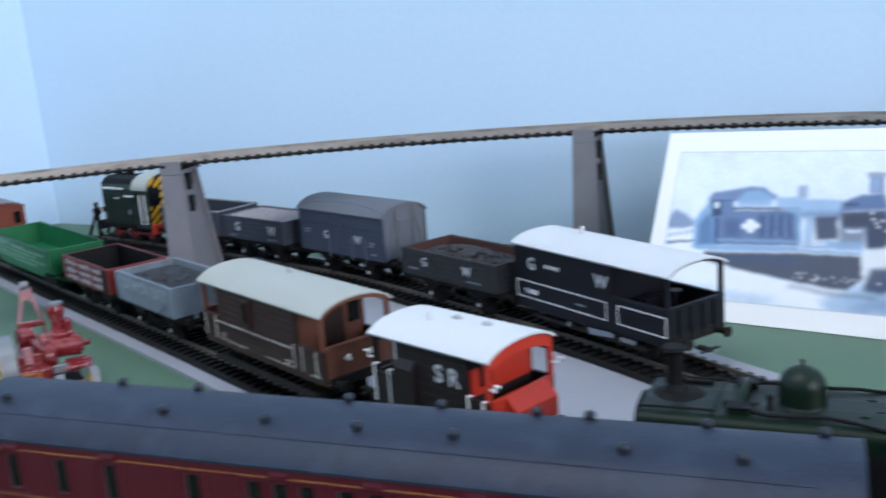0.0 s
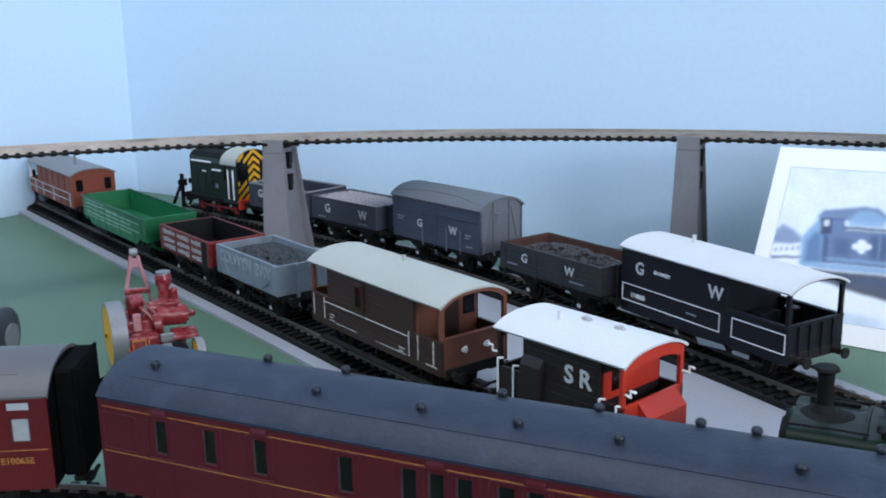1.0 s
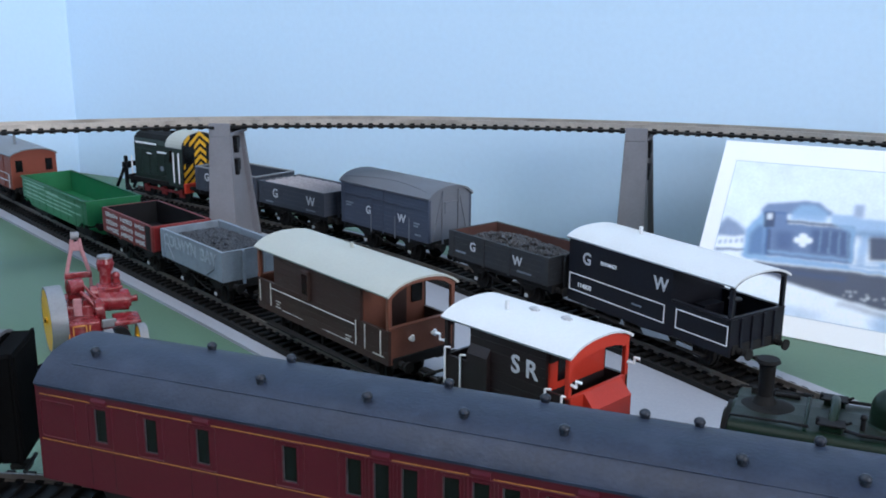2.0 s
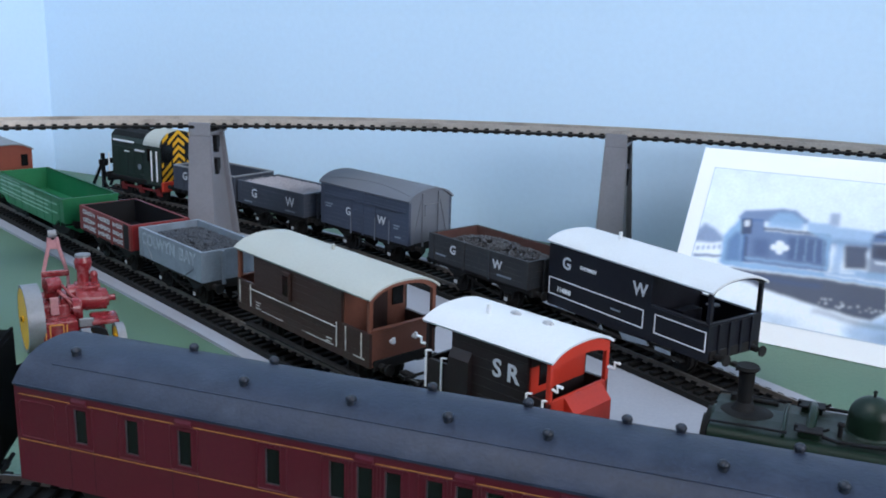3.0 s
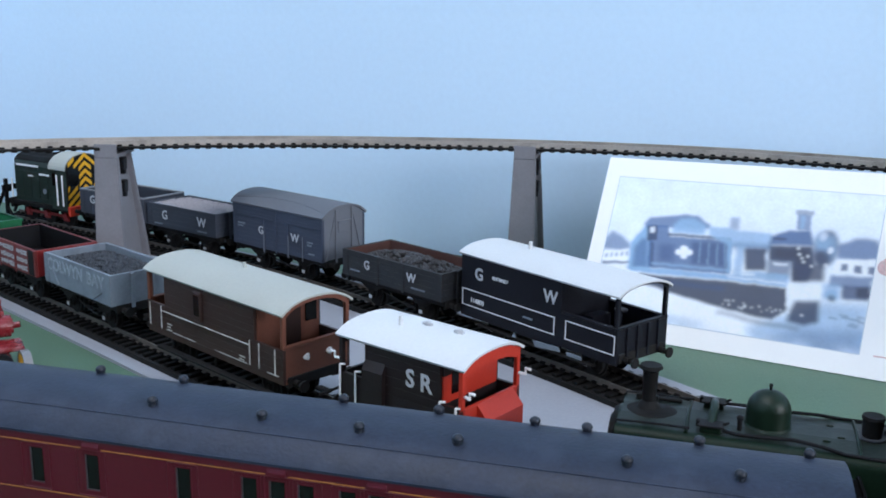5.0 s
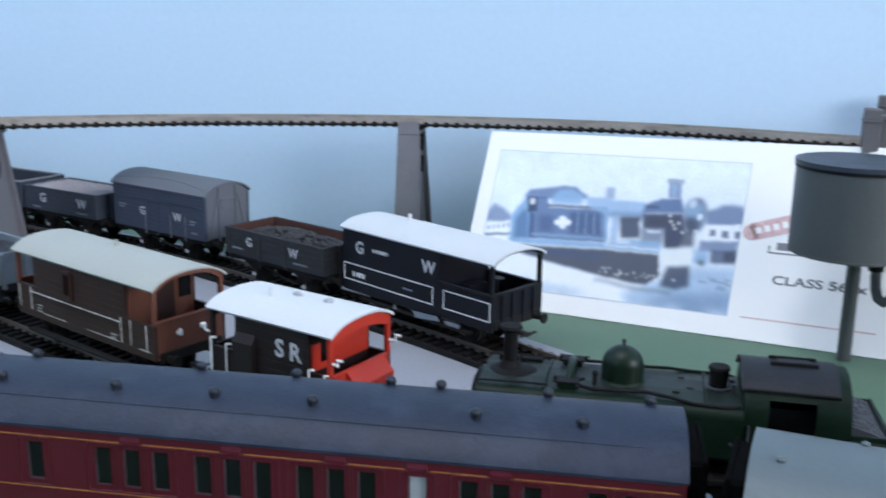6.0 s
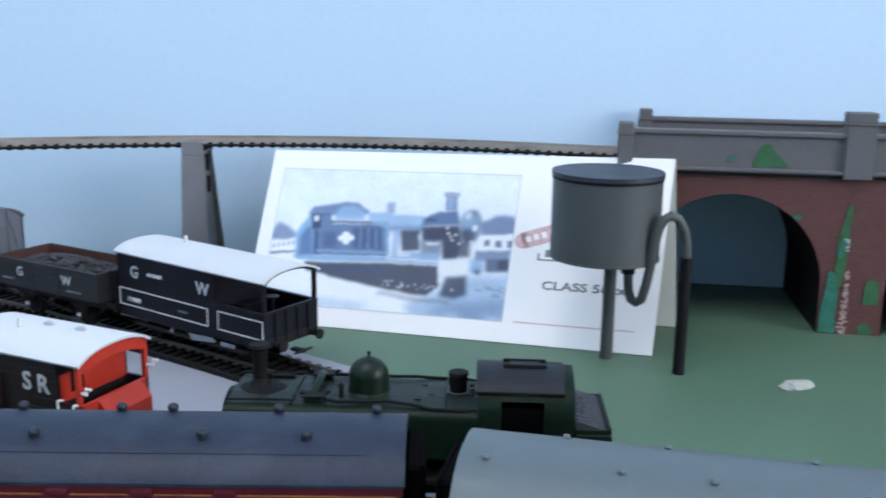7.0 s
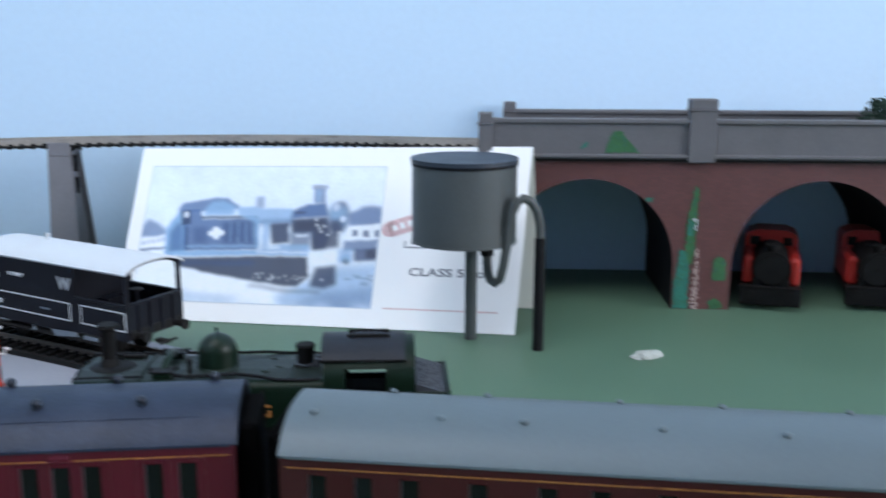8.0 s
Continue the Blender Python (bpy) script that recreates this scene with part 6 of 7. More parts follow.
# --- folded card with the printed photograph; its front leaf is slightly twisted
card = thing("photo_card", pose(-0.0713, 0.2751, 0.0), "white folded card with a blue-tinted steam engine photograph", "card")
LEAF = [Vector(p) for p in ((0, 0, 0.4), (206.3, -51.1, 0.4), (10.5, 57.4, 83.3), (222.7, -5.1, 89.3))]
LEAF_N = (LEAF[1] - LEAF[0]).cross(LEAF[2] - LEAF[0]).normalized()


def on_leaf(u, q, h=0.0):
    """The point at fractions u (along) and q (up) of the front leaf, h millimetres before it."""
    return LEAF[0] * (1 - u) * (1 - q) + LEAF[1] * u * (1 - q) + LEAF[2] * (1 - u) * q + LEAF[3] * u * q + LEAF_N * h


def leaf_patch(bm, u0, u1, q0, q1, h0, h1, nu=16, nq=8):
    """A thin slab that follows the leaf between two heights over it."""
    lay = [[[bm.verts.new(on_leaf(u0 + (u1 - u0) * i / nu, q0 + (q1 - q0) * j / nq, h)) for i in range(nu + 1)] for j in range(nq + 1)] for h in (h0, h1)]
    for j in range(nq):
        for i in range(nu):
            for k in (0, 1):
                a = [lay[k][j][i], lay[k][j][i + 1], lay[k][j + 1][i + 1], lay[k][j + 1][i]]
                bm.faces.new(a if k else a[::-1])
    for i in range(nu):
        bm.faces.new((lay[0][0][i], lay[0][0][i + 1], lay[1][0][i + 1], lay[1][0][i]))
        bm.faces.new((lay[1][nq][i], lay[1][nq][i + 1], lay[0][nq][i + 1], lay[0][nq][i]))
    for j in range(nq):
        bm.faces.new((lay[0][j + 1][0], lay[0][j][0], lay[1][j][0], lay[1][j + 1][0]))
        bm.faces.new((lay[0][j][nu], lay[0][j + 1][nu], lay[1][j + 1][nu], lay[1][j][nu]))


bm = bmesh.new()
leaf_patch(bm, 0, 1, 0, 1, -0.8, 0)
part("front_leaf", bm, CARD_WHITE, card, smooth=True)
bm = bmesh.new()
feet = (Vector((16.5, 56.5, 0.4)), Vector((228.8, -5.4, 0.4)))
quad = [LEAF[2] + Vector((0.6, 1.0, -0.4)), LEAF[3] + Vector((0.6, 1.0, -0.4)), feet[1], feet[0]]
rings = [[bm.verts.new(p + Vector((0, d, 0))) for p in quad] for d in (0, 0.8)]
bm.faces.new(rings[0])
bm.faces.new(rings[1][::-1])
for i in range(4):
    bm.faces.new((rings[0][i], rings[1][i], rings[1][(i + 1) % 4], rings[0][(i + 1) % 4]))
bmesh.ops.recalc_face_normals(bm, faces=bm.faces)
part("back_leaf", bm, CARD_EDGE, card, "cream back leaf of the card")

# the photograph: soft-edged inks laid one over another on a fine grid of the sheet
PU0, PU1, PQ0, PQ1 = 0.038, 0.648, 0.106, 0.884
NX, NY = 420, 272
ga, gb = np.meshgrid(np.linspace(0, 1, NX), np.linspace(0, 1, NY))
ink_rng = np.random.RandomState(7)


def soften(m, n):
    for axis in (0, 1):
        for _ in range(2):
            m = sum(np.roll(np.pad(m, n, mode="edge"), k, axis) for k in range(-n, n + 1))[n:-n, n:-n] / (2 * n + 1) if n else m
    return m


def grain(n):
    g = soften(ink_rng.rand(NY, NX), n)
    return (g - g.mean()) / g.std()


WOBBLE_A, WOBBLE_B = grain(5) * 0.0012, grain(5) * 0.0018
INKS = dict(sky=(0.79, 0.855, 0.935), white=(0.88, 0.91, 0.955), haze=(0.255, 0.43, 0.64), mid=(0.052, 0.128, 0.300), soft=(0.028, 0.068, 0.175), dark=(0.014, 0.034, 0.090), deep=(0.011, 0.025, 0.066))
photo = np.ones((NY, NX, 3)) * np.array(INKS["sky"]) * (1.0 + 0.10 * (gb[..., None] - 0.4))


def ink(name, pts, soft=1, strength=1.0):
    """One soft-edged inked outline of (a, b) pairs, in fractions of the photograph from its top left."""
    global photo
    x, y = ga + WOBBLE_A, gb + WOBBLE_B
    inside = np.zeros((NY, NX), bool)
    for (a0, b0), (a1, b1) in zip(pts, pts[1:] + pts[:1]):
        if b0 != b1:
            inside ^= ((b0 > y) != (b1 > y)) & (x < (a1 - a0) * (y - b0) / (b1 - b0) + a0)
    k = soften(inside.astype(float), soft)[..., None] * strength
    photo = photo * (1 - k.clip(0, 1)) + np.array(INKS[name]) * k.clip(0, 1)


def ink_round(name, a, b, ra, rb, soft=1, strength=1.0):
    ink(name, [(a + ra * math.cos(2 * math.pi * i / 24), b + rb * math.sin(2 * math.pi * i / 24)) for i in range(24)], soft, strength)


# ground, hills and far wagons
ink("white", [(0, 0.58), (1, 0.50), (1, 1), (0, 1)], 6, 0.7)
ink("haze", [(0.60, 0.95), (0.85, 0.72), (1, 0.70), (1, 1), (0.62, 1)], 8, 0.75)
ink("mid", [(0.66, 1), (0.80, 0.90), (1, 0.86), (1, 1)], 7, 0.5)
ink("haze", [(0, 0.90), (0.45, 0.96), (0.45, 1), (0, 1)], 6, 0.5)
ink("mid", [(0, 0.555), (0, 0.45), (0.017, 0.408), (0.055, 0.429), (0.104, 0.486), (0.111, 0.55)], 3, 0.75)
ink("white", [(0, 0.566), (0.107, 0.525), (0.117, 0.61), (0, 0.636)], 2)
ink("soft", [(0, 0.636), (0.117, 0.612), (0.117, 0.628), (0, 0.66)], 1, 0.8)
for i in range(5):
    ink("mid", [(0.01 + i * 0.02, 0.582 - i * 0.008), (0.021 + i * 0.02, 0.578 - i * 0.008), (0.022 + i * 0.02, 0.603 - i * 0.007), (0.011 + i * 0.02, 0.608 - i * 0.007)], 1, 0.6)
ink("mid", [(0.865, 0.345), (0.92, 0.292), (1, 0.284), (1, 0.43), (0.87, 0.43)], 3, 0.85)
ink("white", [(0.867, 0.437), (1, 0.414), (1, 0.522), (0.868, 0.526)], 1)
for a in (0.889, 0.935, 0.978):
    ink("soft", [(a, 0.463), (a + 0.023, 0.461), (a + 0.025, 0.508), (a + 0.002, 0.511)], 1, 0.85)
ink("mid", [(0.86, 0.542), (1, 0.524), (1, 0.60), (0.86, 0.62)], 2, 0.8)
ink("soft", [(0.905, 0.598), (1, 0.585), (1, 0.675), (0.91, 0.685)], 2, 0.9)
ink("deep", [(0.955, 0.60), (1, 0.595), (1, 0.66), (0.957, 0.66)], 2, 0.8)
ink("haze", [(0.84, 0.60), (0.905, 0.60), (0.905, 0.69), (0.845, 0.70)], 3, 0.7)
# engine: bunker, cab and side tank
ink("haze", [(0.111, 0.674), (0.102, 0.476), (0.133, 0.397), (0.147, 0.335), (0.18, 0.34), (0.205, 0.651)], 2)
ink("mid", [(0.128, 0.655), (0.122, 0.50), (0.15, 0.43), (0.17, 0.45), (0.19, 0.645)], 3, 0.75)
ink("mid", [(0.139, 0.337), (0.158, 0.283), (0.257, 0.254), (0.294, 0.238), (0.346, 0.241), (0.40, 0.296), (0.40, 0.325), (0.16, 0.36)], 2, 0.85)
ink("haze", [(0.26, 0.33), (0.285, 0.27), (0.335, 0.262), (0.385, 0.305), (0.385, 0.37), (0.26, 0.38)], 3, 0.9)
ink("mid", [(0.164, 0.341), (0.243, 0.333), (0.254, 0.408), (0.491, 0.388), (0.509, 0.62), (0.19, 0.64)], 1, 0.9)
ink("soft", [(0.34, 0.425), (0.486, 0.408), (0.50, 0.576), (0.357, 0.58)], 3, 0.75)
ink("soft", [(0.215, 0.47), (0.28, 0.46), (0.29, 0.58), (0.23, 0.59)], 4, 0.6)
ink("dark", [(0.153, 0.347), (0.196, 0.334), (0.207, 0.441), (0.166, 0.45)], 1, 0.85)
ink("white", [(0.168, 0.352), (0.188, 0.347), (0.191, 0.388), (0.171, 0.393)], 1, 0.8)
ink("dark", [(0.182, 0.46), (0.196, 0.458), (0.212, 0.625), (0.198, 0.63)], 1, 0.6)
ink("dark", [(0.246, 0.383), (0.488, 0.369), (0.491, 0.388), (0.249, 0.403)], 1, 0.85)
for a in (0.372, 0.405, 0.438, 0.468):
    ink("haze", [(a, 0.42), (a + 0.006, 0.42), (a + 0.020, 0.572), (a + 0.013, 0.573)], 1, 0.5)
ink("haze", [(0.20, 0.60), (0.50, 0.586), (0.502, 0.600), (0.202, 0.616)], 1, 0.7)
ink("haze", [(0.478, 0.40), (0.494, 0.398), (0.512, 0.615), (0.496, 0.617)], 1, 0.85)
for dx, dy in ((0, 0), (-0.019, 0.004), (0.019, -0.004), (0.002, 0.026), (-0.002, -0.026)):
    ink_round("white", 0.320 + dx, 0.507 + dy, 0.015, 0.021, 1)
# boiler, dome, firebox and smokebox
ink("haze", [(0.394, 0.312), (0.474, 0.30), (0.516, 0.318), (0.633, 0.315), (0.643, 0.42), (0.494, 0.43), (0.405, 0.37)], 2, 0.8)
ink("mid", [(0.495, 0.40), (0.64, 0.39), (0.643, 0.44), (0.50, 0.45)], 4, 0.6)
ink("mid", [(0.472, 0.228), (0.503, 0.226), (0.511, 0.31), (0.474, 0.305)], 2, 0.6)
ink("haze", [(0.517, 0.42), (0.545, 0.42), (0.548, 0.60), (0.52, 0.61)], 2, 0.7)
ink("dark", [(0.543, 0.430), (0.625, 0.421), (0.633, 0.563), (0.560, 0.578)], 2, 0.95)
ink("mid", [(0.629, 0.331), (0.694, 0.277), (0.768, 0.27), (0.79, 0.37), (0.63, 0.39)], 2, 0.95)
ink("dark", [(0.632, 0.392), (0.785, 0.372), (0.800, 0.470), (0.790, 0.60), (0.735, 0.615), (0.717, 0.491), (0.640, 0.497)], 2, 0.97)
ink("deep", [(0.650, 0.41), (0.770, 0.395), (0.778, 0.46), (0.760, 0.56), (0.735, 0.57), (0.73, 0.475), (0.652, 0.478)], 3, 0.9)
ink("dark", [(0.637, 0.338), (0.690, 0.332), (0.692, 0.348), (0.640, 0.356)], 1, 0.8)
ink("mid", [(0.71, 0.166), (0.758, 0.161), (0.765, 0.268), (0.716, 0.27)], 1, 0.75)
ink("haze", [(0.722, 0.175), (0.738, 0.174), (0.742, 0.262), (0.727, 0.264)], 1, 0.7)
ink("soft", [(0.701, 0.138), (0.764, 0.135), (0.767, 0.163), (0.704, 0.169)], 1, 0.6)
ink_round("soft", 0.828, 0.372, 0.043, 0.120, 3, 0.85)
ink_round("haze", 0.812, 0.335, 0.026, 0.065, 4, 0.75)
ink_round("haze", 0.845, 0.375, 0.020, 0.085, 3, 0.6)
ink_round("dark", 0.822, 0.44, 0.032, 0.050, 4, 0.85)
ink_round("white", 0.846, 0.385, 0.010, 0.022, 1, 0.8)
ink_round("white", 0.812, 0.30, 0.012, 0.03, 2, 0.6)
ink_round("white", 0.838, 0.487, 0.010, 0.014, 1, 0.9)
ink("dark", [(0.735, 0.50), (0.835, 0.47), (0.842, 0.59), (0.736, 0.615)], 3, 0.9)
for a, b in ((0.742, 0.43), (0.752, 0.455), (0.771, 0.44), (0.762, 0.48), (0.79, 0.50), (0.735, 0.395)):
    ink_round("white", a, b, 0.006, 0.008, 1, 0.75)
ink("soft", [(0.63, 0.49), (0.722, 0.485), (0.726, 0.60), (0.64, 0.60)], 3, 0.75)
ink("white", [(0.655, 0.505), (0.705, 0.50), (0.709, 0.517), (0.66, 0.522)], 1, 0.7)
ink("haze", [(0.52, 0.61), (0.60, 0.575), (0.72, 0.575), (0.724, 0.625), (0.52, 0.63)], 2, 0.85)
ink("white", [(0.546, 0.60), (0.598, 0.59), (0.602, 0.606), (0.55, 0.616)], 1, 0.7)
# running plate, wheels and buffer beam
ink("deep", [(0.159, 0.69), (0.517, 0.665), (0.722, 0.660), (0.735, 0.80), (0.69, 0.875), (0.56, 0.858), (0.44, 0.83), (0.28, 0.79), (0.17, 0.75)], 2, 0.95)
ink("soft", [(0.18, 0.715), (0.50, 0.70), (0.50, 0.735), (0.20, 0.742)], 3, 0.6)
ink("haze", [(0.108, 0.652), (0.28, 0.632), (0.512, 0.622), (0.72, 0.620), (0.724, 0.654), (0.516, 0.658), (0.127, 0.683)], 1, 0.95)
ink("white", [(0.50, 0.628), (0.72, 0.626), (0.722, 0.640), (0.505, 0.642)], 1, 0.7)
ink("white", [(0.716, 0.640), (0.726, 0.640), (0.735, 0.77), (0.727, 0.775)], 1, 0.8)
ink("white", [(0.729, 0.668), (0.835, 0.622), (0.844, 0.70), (0.741, 0.742)], 2, 0.7)
ink("dark", [(0.752, 0.735), (0.838, 0.715), (0.850, 0.848), (0.802, 0.884), (0.742, 0.87)], 3, 0.92)
ink_round("haze", 0.875, 0.665, 0.022, 0.035, 2, 0.8)
ink_round("dark", 0.878, 0.69, 0.012, 0.02, 2, 0.7)
for i in range(22):
    a = 0.50 + 0.30 * ink_rng.rand()
    ink_round("white", a, 0.80 + (a - 0.5) * 0.12 + 0.05 * (ink_rng.rand() - 0.5), 0.002 + 0.004 * ink_rng.rand(), 0.003 + 0.005 * ink_rng.rand(), 1, 0.7)
for i in range(8):
    a, b = 0.86 + 0.12 * ink_rng.rand(), 0.72 + 0.12 * ink_rng.rand()
    ink("soft", [(a, b), (a + 0.03, b + 0.004), (a + 0.03, b + 0.014), (a, b + 0.010)], 1, 0.5)
ink("dark", [(0.50, 0.865), (0.66, 0.89), (0.79, 0.895), (0.79, 0.915), (0.64, 0.915), (0.48, 0.88)], 3, 0.55)
photo = np.stack([soften(photo[..., k], 1) for k in range(3)], -1)
photo = (photo * (1 + 0.015 * grain(1)[..., None] + 0.02 * grain(8)[..., None])).clip(0.004, 0.9)

PHOTO_INK = bpy.data.materials.new("photo_print_ink")
PHOTO_INK.use_nodes = True
nt = PHOTO_INK.node_tree
ink_colour = nt.nodes.new("ShaderNodeVertexColor")
ink_colour.layer_name = "ink"
nt.links.new(ink_colour.outputs["Color"], nt.nodes["Principled BSDF"].inputs["Base Color"])
nt.nodes["Principled BSDF"].inputs["Roughness"].default_value = 0.38
nt.nodes["Principled BSDF"].inputs["Specular IOR Level"].default_value = 0.35
verts = [on_leaf(PU0 + (PU1 - PU0) * i / (NX - 1), PQ1 - (PQ1 - PQ0) * j / (NY - 1), 0.12) * 0.001 for j in range(NY) for i in range(NX)]
faces = [(j * NX + i, (j + 1) * NX + i, (j + 1) * NX + i + 1, j * NX + i + 1) for j in range(NY - 1) for i in range(NX - 1)]
me = bpy.data.meshes.new("print")
me.from_pydata(verts, [], faces)
layer = me.color_attributes.new("ink", "FLOAT_COLOR", "POINT")
layer.data.foreach_set("color", np.concatenate([photo.reshape(-1, 3), np.ones((NX * NY, 1))], 1).astype(np.float32).ravel())
me.materials.append(PHOTO_INK)
me.shade_smooth()
print_sheet = new("print", me)
print_sheet.parent = card
print_sheet["label"] = "blue-tinted photograph of a tank engine"
bm = bmesh.new()
du, dq = 0.0018, 0.0045
for a in ((PU0 - du, PU1 + du, PQ0 - dq, PQ0), (PU0 - du, PU1 + du, PQ1, PQ1 + dq), (PU0 - du, PU0, PQ0, PQ1), (PU1, PU1 + du, PQ0, PQ1)):
    leaf_patch(bm, *a, 0, 0.14, 12, 6)
part("print_border", bm, paint("print_border_blue", (0.52, 0.59, 0.68), 0.5, var=0.05, bump=0.0), card)

INK_TEXT = paint("printed_black", (0.20, 0.20, 0.22), 0.5, var=0.2)
INK_RED = paint("printed_faded_red", (0.66, 0.42, 0.42), 0.5, var=0.35, big=500, dirt=(0.78, 0.66, 0.66), dirt_amount=0.8)


def leaf_pose(u, q, turn=0.0):
    """Pose on the leaf for flat print, in metres."""
    x = (on_leaf(u + 0.05, q) - on_leaf(u - 0.05, q)).normalized()
    y = on_leaf(u, q + 0.05) - on_leaf(u, q - 0.05)
    y = (y - x * y.dot(x)).normalized()
    z = x.cross(y)
    p = on_leaf(u, q, 0.12) * 0.001
    return Matrix(((x.x, y.x, z.x, p.x), (x.y, y.y, z.y, p.y), (x.z, y.z, z.z, p.z), (0, 0, 0, 1))) @ pose(0, 0, 0, 0, 0, turn)


writing("CLASS 56xx", 6.0, INK_TEXT, card, leaf_pose(0.828, 0.302), name="print_text", label="printed black title", width=42)
bm = bmesh.new()
box(bm, -10, 14, -4.4, 4.4, 0, 0.14, bevel=0.06)
for x in (-10, 14):
    rod(bm, (x, 0, 0), (x, 0, 0.14), 4.0, 14)
badge = part("badge", bm, INK_RED, card, "faded red scroll-shaped badge", at=leaf_pose(0.715, 0.562, 19))
bm = bmesh.new()
for i in range(5):
    box(bm, -8 + i * 4.2, -5.4 + i * 4.2, -1.6, 1.6, 0.14, 0.2)
part("badge_bar", bm, CARD_WHITE, badge)
bm = bmesh.new()
leaf_patch(bm, 0.713, 0.80, 0.432, 0.440, 0, 0.1, 4, 1)
leaf_patch(bm, 0.713, 0.7165, 0.436, 0.470, 0, 0.12, 1, 2)
leaf_patch(bm, 0.73, 0.79, 0.452, 0.49, 0, 0.09, 3, 2)
part("rule", bm, INK_TEXT, card)
bm = bmesh.new()
leaf_patch(bm, 0.677, 0.955, 0.104, 0.110, 0, 0.1, 10, 1)
part("rule", bm, INK_RED, card, "thin red printed rule")

# --- brick arched viaduct at the end of the raised track
B_YAW = WALL_YAW
B = pose(0.1214, 0.2810, 0.0, 0, 0, B_YAW)
v = thing("arched_bridge", B, "red brick arched viaduct with grey parapets and painted moss", "bridge")
LEN, DEP = 382.0, 86.0
ARCH = [(62.0, 47.0, 24.5), (187.5, 47.0, 24.5), (313.0, 47.0, 24.5)]
ZT = 82.0
bm, lining = bmesh.new(), bmesh.new()
for y in (0.0, DEP):
    outline = []
    edge = 0.0
    n = 24
    cols = [0.0]
    for cx, r, zc in ARCH:
        cols += [cx - r * math.cos(math.pi * i / n) for i in range(n + 1)]
    cols = [c for c in cols if c < LEN] + [LEN]

    def under(x):
        for cx, r, zc in ARCH:
            if abs(x - cx) <= r + 1e-6:
                return zc + math.sqrt(max(r * r - (x - cx) ** 2, 0))
        return 0.0
    for a, b in zip(cols, cols[1:]):
        mid = (a + b) / 2
        if any(abs(mid - cx) < r for cx, r, zc in ARCH):
            za, zb = under(a), under(b)
            bm.faces.new([bm.verts.new(p) for p in ((a, y, za), (b, y, zb), (b, y, ZT), (a, y, ZT))])
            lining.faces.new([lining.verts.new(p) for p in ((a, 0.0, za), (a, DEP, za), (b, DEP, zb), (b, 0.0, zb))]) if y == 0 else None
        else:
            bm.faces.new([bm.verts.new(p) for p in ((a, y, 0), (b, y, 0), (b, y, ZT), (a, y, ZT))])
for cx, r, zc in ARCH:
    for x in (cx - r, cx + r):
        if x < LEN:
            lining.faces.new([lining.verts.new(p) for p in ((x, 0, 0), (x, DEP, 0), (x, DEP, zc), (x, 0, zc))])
for x in (0.0, LEN):
    bm.faces.new([bm.verts.new(p) for p in ((x, 0, 0), (x, DEP, 0), (x, DEP, ZT), (x, 0, ZT))])
bm.faces.new([bm.verts.new(p) for p in ((0, 0, ZT), (LEN, 0, ZT), (LEN, DEP, ZT), (0, DEP, ZT))])
for shell_bm in (bm, lining):
    bmesh.ops.remove_doubles(shell_bm, verts=shell_bm.verts, dist=0.01)
    bmesh.ops.recalc_face_normals(shell_bm, faces=shell_bm.faces)


def brick_material():
    m = bpy.data.materials.new("moulded_red_brickwork")
    m.use_nodes = True
    nt = m.node_tree
    b = nt.nodes["Principled BSDF"]
    b.inputs["Roughness"].default_value = 0.6
    tc = nt.nodes.new("ShaderNodeTexCoord")
    mp = nt.nodes.new("ShaderNodeMapping")
    mp.inputs["Rotation"].default_value = (radians(90), 0, 0)
    nt.links.new(tc.outputs["Object"], mp.inputs["Vector"])
    br = nt.nodes.new("ShaderNodeTexBrick")
    br.inputs["Scale"].default_value = 1.0
    br.inputs["Brick Width"].default_value, br.inputs["Row Height"].default_value, br.inputs["Mortar Size"].default_value = 0.0034, 0.0013, 0.00016
    br.inputs["Color1"].default_value, br.inputs["Color2"].default_value, br.inputs["Mortar"].default_value = (0.125, 0.040, 0.036, 1), (0.10, 0.032, 0.030, 1), (0.085, 0.040, 0.038, 1)
    nt.links.new(mp.outputs[0], br.inputs["Vector"])
    no = nt.nodes.new("ShaderNodeTexNoise")
    no.inputs["Scale"].default_value = 45
    nt.links.new(tc.outputs["Object"], no.inputs["Vector"])
    mr = nt.nodes.new("ShaderNodeMapRange")
    mr.inputs["To Min"].default_value, mr.inputs["To Max"].default_value = 0.75, 1.25
    nt.links.new(no.outputs["Fac"], mr.inputs["Value"])
    sc = nt.nodes.new("ShaderNodeVectorMath")
    sc.operation = "SCALE"
    nt.links.new(br.outputs["Color"], sc.inputs[0])
    nt.links.new(mr.outputs[0], sc.inputs["Scale"])
    nt.links.new(sc.outputs["Vector"], b.inputs["Base Color"])
    bp = nt.nodes.new("ShaderNodeBump")
    bp.inputs["Strength"].default_value, bp.inputs["Distance"].default_value, bp.invert = 0.4, 0.0002, True
    nt.links.new(br.outputs["Fac"], bp.inputs["Height"])
    nt.links.new(bp.outputs[0], b.inputs["Normal"])
    return m


